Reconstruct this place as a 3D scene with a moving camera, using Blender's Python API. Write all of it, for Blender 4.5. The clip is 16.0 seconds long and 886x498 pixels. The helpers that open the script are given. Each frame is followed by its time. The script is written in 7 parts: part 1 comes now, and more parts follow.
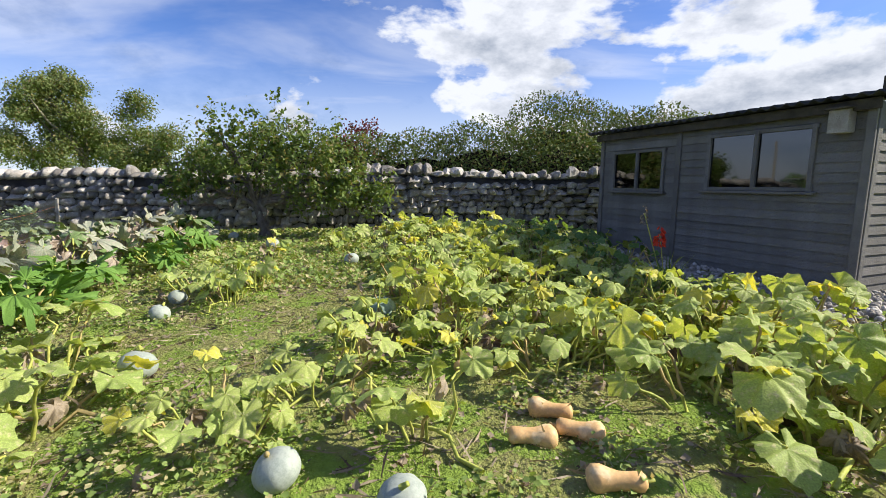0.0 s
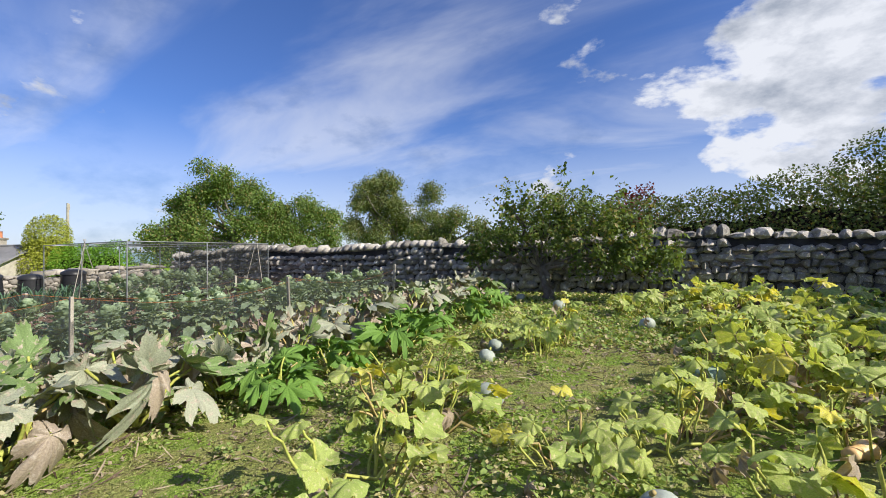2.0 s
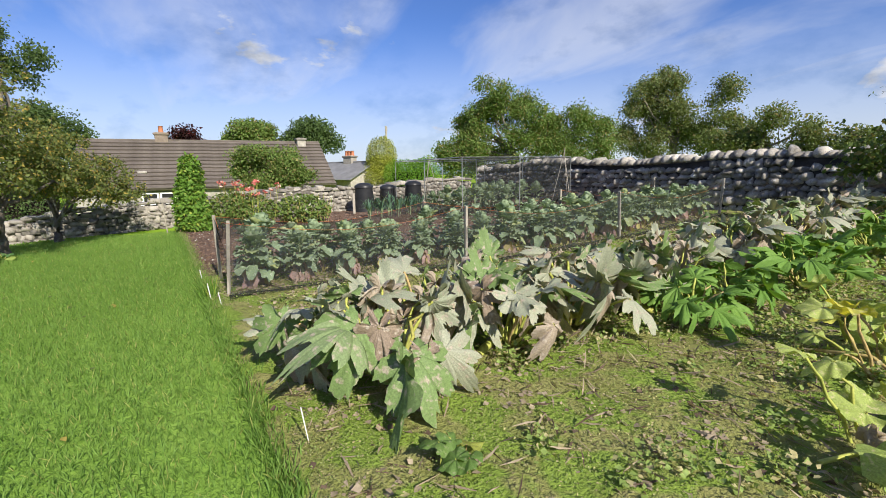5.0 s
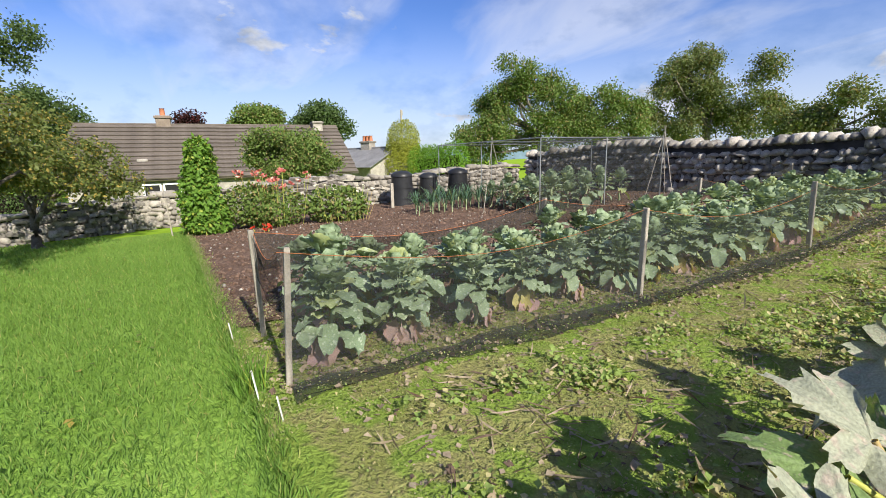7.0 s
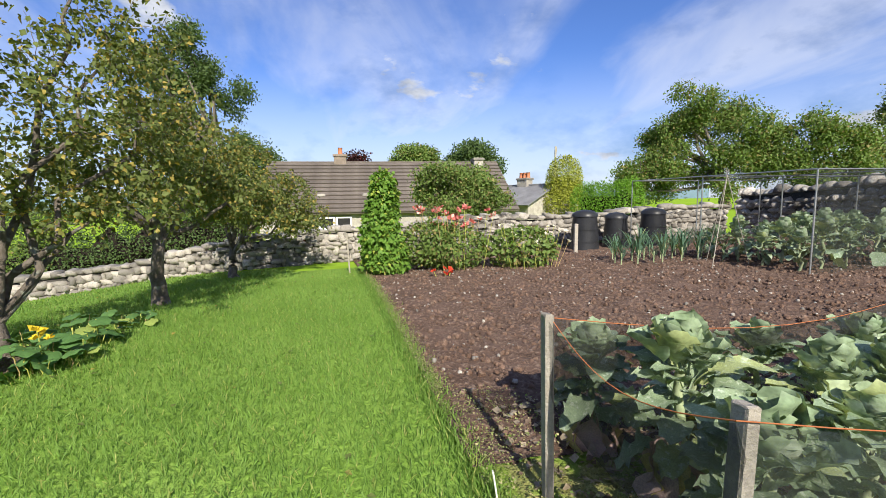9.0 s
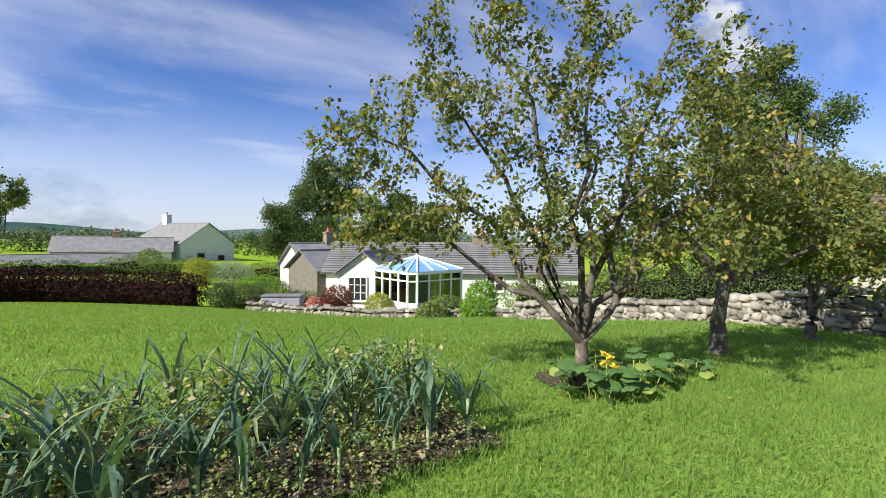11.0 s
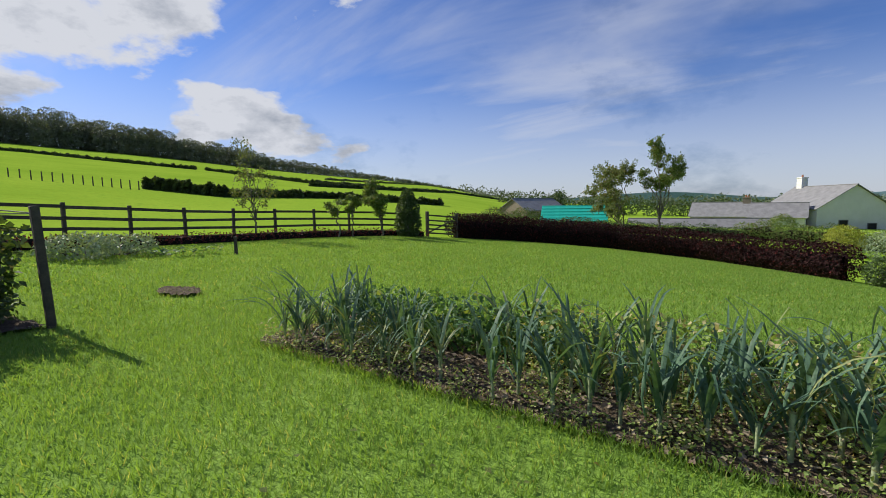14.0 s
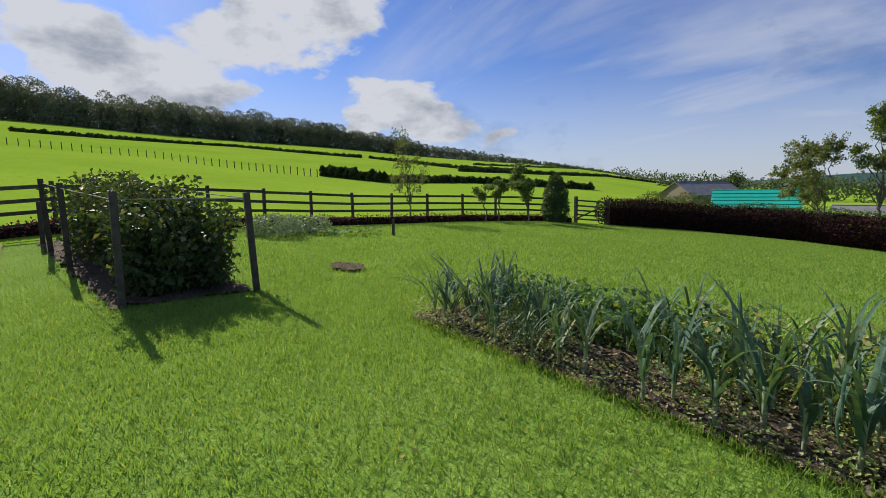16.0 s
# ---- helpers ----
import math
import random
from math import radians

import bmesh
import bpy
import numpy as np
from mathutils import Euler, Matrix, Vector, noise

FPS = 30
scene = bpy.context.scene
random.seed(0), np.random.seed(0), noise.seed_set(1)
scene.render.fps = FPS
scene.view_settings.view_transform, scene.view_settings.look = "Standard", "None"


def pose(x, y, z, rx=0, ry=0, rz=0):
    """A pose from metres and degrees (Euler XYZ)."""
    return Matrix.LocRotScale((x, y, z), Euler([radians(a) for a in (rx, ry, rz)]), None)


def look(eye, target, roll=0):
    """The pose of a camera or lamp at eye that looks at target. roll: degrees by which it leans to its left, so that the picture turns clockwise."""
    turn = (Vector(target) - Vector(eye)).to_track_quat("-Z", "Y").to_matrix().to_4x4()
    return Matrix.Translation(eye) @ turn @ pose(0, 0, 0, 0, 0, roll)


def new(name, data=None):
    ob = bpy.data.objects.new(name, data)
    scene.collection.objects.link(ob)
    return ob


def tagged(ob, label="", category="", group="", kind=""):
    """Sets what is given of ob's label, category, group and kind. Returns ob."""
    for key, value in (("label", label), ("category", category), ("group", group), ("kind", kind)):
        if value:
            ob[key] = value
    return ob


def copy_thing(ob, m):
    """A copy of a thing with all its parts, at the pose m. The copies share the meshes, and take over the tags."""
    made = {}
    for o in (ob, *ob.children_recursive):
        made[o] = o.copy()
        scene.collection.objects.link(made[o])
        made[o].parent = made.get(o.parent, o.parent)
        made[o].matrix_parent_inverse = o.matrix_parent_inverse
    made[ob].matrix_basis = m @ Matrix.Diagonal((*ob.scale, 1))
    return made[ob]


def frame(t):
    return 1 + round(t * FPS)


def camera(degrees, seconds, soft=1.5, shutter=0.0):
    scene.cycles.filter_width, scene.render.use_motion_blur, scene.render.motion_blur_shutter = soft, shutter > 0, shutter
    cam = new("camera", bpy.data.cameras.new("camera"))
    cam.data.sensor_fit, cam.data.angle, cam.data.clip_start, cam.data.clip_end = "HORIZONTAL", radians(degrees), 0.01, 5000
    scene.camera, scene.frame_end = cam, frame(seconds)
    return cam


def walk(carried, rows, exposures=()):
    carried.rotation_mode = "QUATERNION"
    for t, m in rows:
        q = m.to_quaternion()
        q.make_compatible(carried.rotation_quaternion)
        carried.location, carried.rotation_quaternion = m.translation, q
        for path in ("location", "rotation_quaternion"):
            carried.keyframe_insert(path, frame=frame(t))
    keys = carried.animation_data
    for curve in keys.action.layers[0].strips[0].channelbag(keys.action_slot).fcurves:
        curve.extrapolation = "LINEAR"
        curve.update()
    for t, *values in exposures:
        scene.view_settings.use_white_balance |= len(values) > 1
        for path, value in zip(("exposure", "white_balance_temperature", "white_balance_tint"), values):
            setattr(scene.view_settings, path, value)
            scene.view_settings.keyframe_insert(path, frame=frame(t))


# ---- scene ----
cam = camera(89.2, 16.0, soft=0.9)
walk(cam, [
    (0.0, pose(0.000, -0.000, 1.520, 81.73, -0.30, 0.00)),
    (0.5, pose(-0.198, -0.071, 1.642, 86.49, -0.16, 4.14)),
    (1.0, pose(-0.443, -0.170, 1.635, 89.64, 0.44, 12.54)),
    (1.5, pose(-0.560, -0.297, 1.576, 91.05, 0.84, 22.30)),
    (2.0, pose(-0.544, -0.413, 1.408, 90.76, 0.61, 31.27)),
    (2.5, pose(-0.483, -0.548, 1.319, 88.81, 0.61, 38.66)),
    (3.0, pose(-0.499, -0.741, 1.310, 86.14, 0.77, 45.43)),
    (3.5, pose(-0.480, -1.081, 1.379, 83.50, 0.94, 51.38)),
    (4.0, pose(-0.655, -1.251, 1.414, 81.72, 1.01, 56.47)),
    (4.5, pose(-1.077, -1.391, 1.479, 80.66, 1.03, 60.21)),
    (5.0, pose(-1.575, -1.449, 1.473, 80.04, 1.00, 62.68)),
    (7.5, pose(-5.289, -1.724, 1.450, 78.34, 1.36, 63.14)),
    (8.0, pose(-5.823, -1.830, 1.445, 79.15, 1.46, 64.43)),
    (8.2, pose(-5.960, -1.897, 1.440, 79.69, 1.36, 65.66)),
    (10.3, pose(-7.253, -2.496, 1.480, 88.20, -1.00, 122.40)),
    (10.5, pose(-7.277, -2.469, 1.494, 88.26, -0.91, 129.02)),
    (11.0, pose(-7.131, -2.490, 1.481, 88.39, -0.58, 144.77)),
    (11.5, pose(-7.065, -2.453, 1.516, 87.86, 0.24, 160.05)),
    (12.0, pose(-6.954, -2.355, 1.534, 87.09, 0.20, 173.62)),
    (12.5, pose(-6.858, -2.257, 1.546, 86.15, 0.38, 185.91)),
    (13.0, pose(-6.734, -2.219, 1.511, 85.29, 0.59, 196.70)),
    (13.5, pose(-6.583, -2.145, 1.492, 84.65, 0.62, 206.13)),
    (14.0, pose(-6.476, -2.077, 1.479, 84.17, 0.80, 214.26)),
    (14.5, pose(-6.467, -2.024, 1.488, 83.79, 0.96, 221.06)),
    (15.0, pose(-6.480, -2.012, 1.505, 83.40, 0.95, 226.46)),
    (15.5, pose(-6.490, -2.021, 1.503, 82.97, 0.98, 230.43)),
    (16.0, pose(-6.491, -2.034, 1.501, 82.49, 0.97, 232.65)),
], exposures=[(0, 0.74), (0.5, 0.6), (2, 0.56), (3.5, 0.5), (5, 0.5), (8.2, 0.7), (10.5, 0.62), (12, 0.72), (13, 0.52), (14, 0.22), (16, 0.15)])

# world and sun: the light comes from +x, about 35 degrees up
SUN_EL, SUN_AZ = 35.0, 86.0
world = bpy.data.worlds.new("sky")
scene.world = world
world.use_nodes = True


def node_maker(tree):
    def make(kind, inputs=(), operation="", data_type="", blend_type="", interpolation_type=""):
        n = tree.nodes.new(kind)
        if operation:
            n.operation = operation
        if data_type:
            n.data_type = data_type
        if blend_type:
            n.blend_type = blend_type
        if interpolation_type:
            n.interpolation_type = interpolation_type
        for k, v in dict(inputs).items():
            if isinstance(v, bpy.types.NodeSocket):
                tree.links.new(v, n.inputs[k])
            else:
                n.inputs[k].default_value = v
        return n
    return make


def build_sky():
    t = world.node_tree
    t.nodes.clear()
    N = node_maker(t)
    sky = N("ShaderNodeTexSky")
    sky.sky_type, sky.sun_disc, sky.sun_elevation, sky.sun_rotation = "NISHITA", False, radians(SUN_EL), radians(SUN_AZ)
    sky.air_density, sky.dust_density, sky.ozone_density = 1.0, 0.4, 2.5
    co = N("ShaderNodeTexCoord")
    sep = N("ShaderNodeSeparateXYZ", {0: co.outputs["Generated"]})
    up = N("ShaderNodeMath", {0: sep.outputs["Z"], 1: 0.0}, operation="MAXIMUM")
    den = N("ShaderNodeMath", {0: up.outputs[0], 1: 0.22}, operation="ADD")
    px = N("ShaderNodeMath", {0: sep.outputs["X"], 1: den.outputs[0]}, operation="DIVIDE")
    py = N("ShaderNodeMath", {0: sep.outputs["Y"], 1: den.outputs[0]}, operation="DIVIDE")
    flat = N("ShaderNodeCombineXYZ", {0: px.outputs[0], 1: py.outputs[0], 2: 3.7})
    # heaped clouds, more of them towards the hill and the shed
    puff = N("ShaderNodeMapping", {"Vector": co.outputs["Generated"], "Location": (2.3, 0.6, 0.4), "Scale": (1.0, 1.0, 1.9)})
    big = N("ShaderNodeTexNoise", {"Vector": puff.outputs[0], "Scale": 2.6, "Detail": 11.0, "Roughness": 0.54, "Distortion": 0.15})
    lean = None
    for d, amount in (((0.25, 0.92, 0.30), 0.13), ((0.94, -0.16, 0.30), 0.17)):
        dp = N("ShaderNodeVectorMath", {0: co.outputs["Generated"], 1: d}, operation="DOT_PRODUCT")
        mr = N("ShaderNodeMapRange", {0: dp.outputs["Value"], 1: 0.74, 2: 0.98, 3: 0.0, 4: amount})
        lean = mr.outputs[0] if lean is None else N("ShaderNodeMath", {0: lean, 1: mr.outputs[0]}, operation="MAXIMUM").outputs[0]
    more = N("ShaderNodeMath", {0: big.outputs[0], 1: lean}, operation="ADD")
    heap = N("ShaderNodeMapRange", {0: more.outputs[0], 1: 0.625, 2: 0.68, 3: 0.0, 4: 1.0}, interpolation_type="SMOOTHSTEP")
    # thin streaks
    st = N("ShaderNodeMapping", {"Vector": flat.outputs[0], "Scale": (0.5, 1.6, 1.0), "Rotation": (0, 0, 0.6)})
    thin = N("ShaderNodeTexNoise", {"Vector": st.outputs[0], "Scale": 1.1, "Detail": 6.0, "Roughness": 0.55, "Distortion": 0.6})
    wisp = N("ShaderNodeMapRange", {0: thin.outputs[0], 1: 0.36, 2: 0.76, 3: 0.0, 4: 0.55}, interpolation_type="SMOOTHSTEP")
    haze = N("ShaderNodeMapRange", {0: sep.outputs["Z"], 1: 0.0, 2: 0.30, 3: 0.62, 4: 0.0}, interpolation_type="SMOOTHSTEP")
    a = N("ShaderNodeMath", {0: heap.outputs[0], 1: wisp.outputs[0]}, operation="MAXIMUM")
    b = N("ShaderNodeMath", {0: a.outputs[0], 1: haze.outputs[0]}, operation="MAXIMUM")
    # grey undersides where the cloud is thick
    sh = N("ShaderNodeTexNoise", {"Vector": puff.outputs[0], "Scale": 6.5, "Detail": 8.0, "Roughness": 0.6})
    th = N("ShaderNodeMath", {0: big.outputs[0], 1: sh.outputs[0]}, operation="ADD")
    tone = N("ShaderNodeMapRange", {0: th.outputs[0], 1: 1.04, 2: 1.28, 3: 1.0, 4: 0.0})
    col = N("ShaderNodeMix", {0: tone.outputs[0], 6: (3.7, 4.2, 5.2, 1), 7: (8.3, 8.6, 9.4, 1)}, data_type="RGBA")
    tint = N("ShaderNodeMix", {0: 1.0, 6: sky.outputs[0], 7: (0.68, 0.90, 1.44, 1)}, data_type="RGBA", blend_type="MULTIPLY")
    mix = N("ShaderNodeMix", {0: b.outputs[0], 6: tint.outputs[2], 7: col.outputs[2]}, data_type="RGBA")
    bg = N("ShaderNodeBackground", {0: mix.outputs[2], 1: 0.068})
    N("ShaderNodeOutputWorld", {0: bg.outputs[0]})


build_sky()
sun = new("sun", bpy.data.lights.new("sun", "SUN"))
sun.data.energy, sun.data.angle, sun.data.color = 5.0, radians(0.55), (1.0, 0.93, 0.80)
_e, _a = radians(SUN_EL), radians(SUN_AZ)
sun.matrix_world = look((60 * math.sin(_a) * math.cos(_e), 60 * math.cos(_a) * math.cos(_e), 60 * math.sin(_e)), (0, 0, 0))


# ---- materials ----
def surface(name, c1, c2, rough=0.85, scale=8.0, fine=60.0, bump=0.3, c3=None, rnd=0.25, metal=0.0, spots=None, dist=0.02, spec=0.3):
    """Two-scale procedural surface: broad patches from c1 to c2, fine grain, relief, and a random shade for each piece."""
    m = bpy.data.materials.new(name)
    m.use_nodes = True
    t = m.node_tree
    t.nodes.clear()
    N = node_maker(t)
    co = N("ShaderNodeTexCoord")
    n1 = N("ShaderNodeTexNoise", {"Vector": co.outputs["Object"], "Scale": scale, "Detail": 5.0, "Roughness": 0.6})
    n2 = N("ShaderNodeTexNoise", {"Vector": co.outputs["Object"], "Scale": fine, "Detail": 4.0, "Roughness": 0.65})
    r1 = N("ShaderNodeMapRange", {0: n1.outputs[0], 1: 0.34, 2: 0.66})
    base = N("ShaderNodeMix", {0: r1.outputs[0], 6: (*c1, 1), 7: (*c2, 1)}, data_type="RGBA").outputs[2]
    if c3:
        r3 = N("ShaderNodeMapRange", {0: n2.outputs[0], 1: 0.52, 2: 0.68})
        base = N("ShaderNodeMix", {0: r3.outputs[0], 6: base, 7: (*c3, 1)}, data_type="RGBA").outputs[2]
    if spots:
        n3 = N("ShaderNodeTexNoise", {"Vector": co.outputs["Object"], "Scale": spots[1], "Detail": 3.0})
        r4 = N("ShaderNodeMapRange", {0: n3.outputs[0], 1: spots[2], 2: spots[2] + 0.06})
        base = N("ShaderNodeMix", {0: r4.outputs[0], 6: base, 7: (*spots[0], 1)}, data_type="RGBA").outputs[2]
    ob = N("ShaderNodeObjectInfo")
    geo = N("ShaderNodeNewGeometry")
    add = N("ShaderNodeMath", {0: ob.outputs["Random"], 1: geo.outputs["Random Per Island"]}, operation="ADD")
    fr = N("ShaderNodeMath", {0: add.outputs[0]}, operation="FRACT")
    val = N("ShaderNodeMapRange", {0: fr.outputs[0], 3: 1 - rnd, 4: 1 + rnd})
    g2 = N("ShaderNodeMapRange", {0: n2.outputs[0], 1: 0.3, 2: 0.7, 3: 0.85, 4: 1.15})
    vv = N("ShaderNodeMath", {0: val.outputs[0], 1: g2.outputs[0]}, operation="MULTIPLY")
    hsv = N("ShaderNodeHueSaturation", {"Color": base, "Value": vv.outputs[0]})
    bs = N("ShaderNodeBsdfPrincipled", {"Base Color": hsv.outputs[0], "Roughness": rough, "Metallic": metal, "Specular IOR Level": spec})
    if bump:
        bp = N("ShaderNodeBump", {"Height": n2.outputs[0], "Strength": bump, "Distance": dist})
        t.links.new(bp.outputs[0], bs.inputs["Normal"])
    N("ShaderNodeOutputMaterial", {0: bs.outputs[0]})
    return m


def foliage(name, c1, c2, c3=None, trans=0.35, rough=0.55, share=0.2, patch=2.0, vein=0.0, edge=None):
    """Leaf material: shades vary leaf by leaf and over the plant, light shines through."""
    m = bpy.data.materials.new(name)
    m.use_nodes = True
    t = m.node_tree
    t.nodes.clear()
    N = node_maker(t)
    ob = N("ShaderNodeObjectInfo")
    geo = N("ShaderNodeNewGeometry")
    add = N("ShaderNodeMath", {0: ob.outputs["Random"], 1: geo.outputs["Random Per Island"]}, operation="ADD")
    fr = N("ShaderNodeMath", {0: add.outputs[0]}, operation="FRACT")
    co = N("ShaderNodeTexCoord")
    n1 = N("ShaderNodeTexNoise", {"Vector": geo.outputs["Position"], "Scale": patch, "Detail": 4.0})
    mixf = N("ShaderNodeMath", {0: fr.outputs[0], 1: n1.outputs[0]}, operation="ADD")
    half = N("ShaderNodeMath", {0: mixf.outputs[0], 1: 0.5}, operation="MULTIPLY")
    base = N("ShaderNodeMix", {0: half.outputs[0], 6: (*c1, 1), 7: (*c2, 1)}, data_type="RGBA").outputs[2]
    if c3:
        cut = N("ShaderNodeMapRange", {0: fr.outputs[0], 1: 1 - share - 0.02, 2: 1 - share + 0.02})
        base = N("ShaderNodeMix", {0: cut.outputs[0], 6: base, 7: (*c3, 1)}, data_type="RGBA").outputs[2]
    n2 = N("ShaderNodeTexNoise", {"Vector": co.outputs["Object"], "Scale": 38.0, "Detail": 3.0})
    g2 = N("ShaderNodeMapRange", {0: n2.outputs[0], 1: 0.3, 2: 0.7, 3: 0.78, 4: 1.22})
    if edge:
        n4 = N("ShaderNodeTexNoise", {"Vector": co.outputs["Object"], "Scale": 9.0, "Detail": 5.0})
        r4 = N("ShaderNodeMapRange", {0: n4.outputs[0], 1: 0.55, 2: 0.66, 4: 0.85})
        base = N("ShaderNodeMix", {0: r4.outputs[0], 6: base, 7: (*edge, 1)}, data_type="RGBA").outputs[2]
    hsv = N("ShaderNodeHueSaturation", {"Color": base, "Value": g2.outputs[0]})
    bs = N("ShaderNodeBsdfPrincipled", {"Base Color": hsv.outputs[0], "Roughness": rough, "Specular IOR Level": 0.22})
    bp = N("ShaderNodeBump", {"Height": n2.outputs[0], "Strength": 0.35, "Distance": 0.01})
    t.links.new(bp.outputs[0], bs.inputs["Normal"])
    if trans:
        warm = N("ShaderNodeMix", {0: 1.0, 6: hsv.outputs[0], 7: (1.12, 1.05, 0.4, 1)}, data_type="RGBA", blend_type="MULTIPLY")
        tr = N("ShaderNodeBsdfTranslucent", {0: warm.outputs[2]})
        out = N("ShaderNodeMixShader", {0: trans, 1: bs.outputs[0], 2: tr.outputs[0]})
        N("ShaderNodeOutputMaterial", {0: out.outputs[0]})
    else:
        N("ShaderNodeOutputMaterial", {0: bs.outputs[0]})
    return m


M = {}
M["field"] = surface("field", (0.213, 0.350, 0.031), (0.288, 0.425, 0.044), 0.95, 0.05, 1.5, 0.2, rnd=0, c3=(0.175, 0.300, 0.031), spec=0.0)
M["lawn"] = surface("lawn", (0.165, 0.285, 0.045), (0.245, 0.38, 0.075), 0.95, 0.7, 22.0, 0.9, rnd=0, c3=(0.12, 0.22, 0.032), dist=0.05, spec=0.02)
M["weedy"] = surface("weedy_soil", (0.235, 0.263, 0.073), (0.325, 0.314, 0.123), 0.95, 1.6, 26.0, 1.0, rnd=0, c3=(0.168, 0.146, 0.078), spots=((0.213, 0.302, 0.056), 3.1, 0.48), dist=0.06, spec=0.05)
M["soil"] = surface("soil", (0.125, 0.075, 0.052), (0.19, 0.12, 0.088), 0.97, 2.5, 22.0, 1.0, rnd=0.2, c3=(0.26, 0.185, 0.14), dist=0.06)
M["darksoil"] = surface("dark_soil", (0.075, 0.056, 0.038), (0.14, 0.105, 0.068), 0.97, 3.5, 30.0, 1.0, rnd=0, c3=(0.19, 0.15, 0.10), dist=0.06)
M["stone"] = surface("stone", (0.25, 0.23, 0.205), (0.41, 0.38, 0.34), 0.92, 5.0, 30.0, 0.7, rnd=0.5, c3=(0.14, 0.13, 0.12), spots=((0.50, 0.49, 0.46), 7.0, 0.6))
# shade deep between wall stones, painted as a near-black colour
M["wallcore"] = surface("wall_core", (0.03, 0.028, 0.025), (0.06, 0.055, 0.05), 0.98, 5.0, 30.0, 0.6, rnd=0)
M["palestone"] = surface("pale_stone", (0.24, 0.22, 0.195), (0.36, 0.335, 0.295), 0.92, 4.0, 26.0, 0.8, rnd=0.45, c3=(0.17, 0.155, 0.14))
M["shedwood"] = surface("weathered_boards", (0.136, 0.129, 0.121), (0.195, 0.187, 0.179), 0.85, 3.0, 45.0, 0.4, rnd=0.14, c3=(0.105, 0.098, 0.092))
M["greywood"] = surface("grey_post_wood", (0.27, 0.24, 0.20), (0.40, 0.37, 0.32), 0.9, 7.0, 70.0, 0.5, rnd=0.15)
M["darkwood"] = surface("dark_fence_wood", (0.06, 0.052, 0.042), (0.11, 0.095, 0.075), 0.9, 6.0, 60.0, 0.4, rnd=0.2)
M["bark"] = surface("bark", (0.105, 0.086, 0.068), (0.188, 0.161, 0.135), 0.95, 9.0, 50.0, 1.0, rnd=0.1, spots=((0.255, 0.255, 0.210), 8.0, 0.58))
M["darkroof"] = surface("dark_corrugated", (0.035, 0.035, 0.035), (0.06, 0.058, 0.055), 0.8, 4.0, 40.0, 0.3)
M["tile"] = surface("brown_roof_tile", (0.105, 0.088, 0.075), (0.165, 0.14, 0.12), 0.85, 1.5, 14.0, 0.5, rnd=0.1)
M["slate"] = surface("grey_slate", (0.17, 0.17, 0.178), (0.25, 0.25, 0.26), 0.7, 1.2, 12.0, 0.4, rnd=0.1)
M["render"] = surface("white_render", (0.60, 0.60, 0.59), (0.66, 0.66, 0.65), 0.85, 0.8, 25.0, 0.15, rnd=0)
M["white"] = surface("white_frame", (0.78, 0.78, 0.77), (0.82, 0.82, 0.81), 0.4, 3.0, 30.0, 0.05, rnd=0)
M["brick"] = surface("chimney_brick", (0.195, 0.156, 0.124), (0.260, 0.215, 0.176), 0.9, 5.0, 30.0, 0.5, rnd=0)
M["terracotta"] = surface("terracotta", (0.42, 0.15, 0.08), (0.52, 0.21, 0.11), 0.8, 6.0, 40.0, 0.2, rnd=0.1)
M["teal"] = surface("teal_sheet", (0.01, 0.36, 0.29), (0.02, 0.44, 0.35), 0.5, 0.6, 10.0, 0.2, rnd=0.04)
M["lilac"] = surface("lilac_board", (0.30, 0.30, 0.36), (0.37, 0.37, 0.43), 0.6, 2.0, 20.0, 0.1, rnd=0.05)
M["black"] = surface("black_plastic", (0.02, 0.021, 0.024), (0.03, 0.031, 0.035), 0.4, 3.0, 30.0, 0.1, rnd=0)
M["metal"] = surface("dull_metal", (0.30, 0.31, 0.31), (0.40, 0.41, 0.42), 0.45, 6.0, 50.0, 0.1, metal=0.8)
M["twine"] = surface("orange_twine", (0.413, 0.128, 0.045), (0.488, 0.180, 0.068), 0.8, 20.0, 90.0, 0.1)
M["label"] = surface("white_label", (0.72, 0.72, 0.68), (0.80, 0.80, 0.76), 0.6, 20.0, 80.0, 0.1)
# leaf colour lightened and greyed to stand in for haze over the distance
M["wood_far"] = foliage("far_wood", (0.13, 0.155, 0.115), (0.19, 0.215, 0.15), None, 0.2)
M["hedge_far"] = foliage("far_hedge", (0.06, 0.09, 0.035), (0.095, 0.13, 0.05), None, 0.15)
M["copper"] = foliage("copper_beech", (0.022, 0.008, 0.010), (0.042, 0.016, 0.014), (0.10, 0.020, 0.022), 0.08, rough=0.9, share=0.12)
M["bush"] = foliage("hawthorn_green", (0.072, 0.111, 0.028), (0.133, 0.183, 0.049), (0.221, 0.177, 0.077), 0.28, share=0.1)
M["tree_green"] = foliage("broadleaf_green", (0.101, 0.169, 0.038), (0.189, 0.270, 0.068), (0.284, 0.243, 0.095), 0.3, share=0.12)
M["tree_dark"] = foliage("dark_green", (0.057, 0.097, 0.032), (0.101, 0.155, 0.049), None, 0.22)
M["birch"] = foliage("yellowing_birch", (0.12, 0.165, 0.06), (0.20, 0.235, 0.09), (0.28, 0.23, 0.10), 0.35, share=0.1)
M["apple"] = foliage("apple_leaf", (0.105, 0.15, 0.038), (0.21, 0.24, 0.08), (0.42, 0.33, 0.09), 0.42, share=0.15)
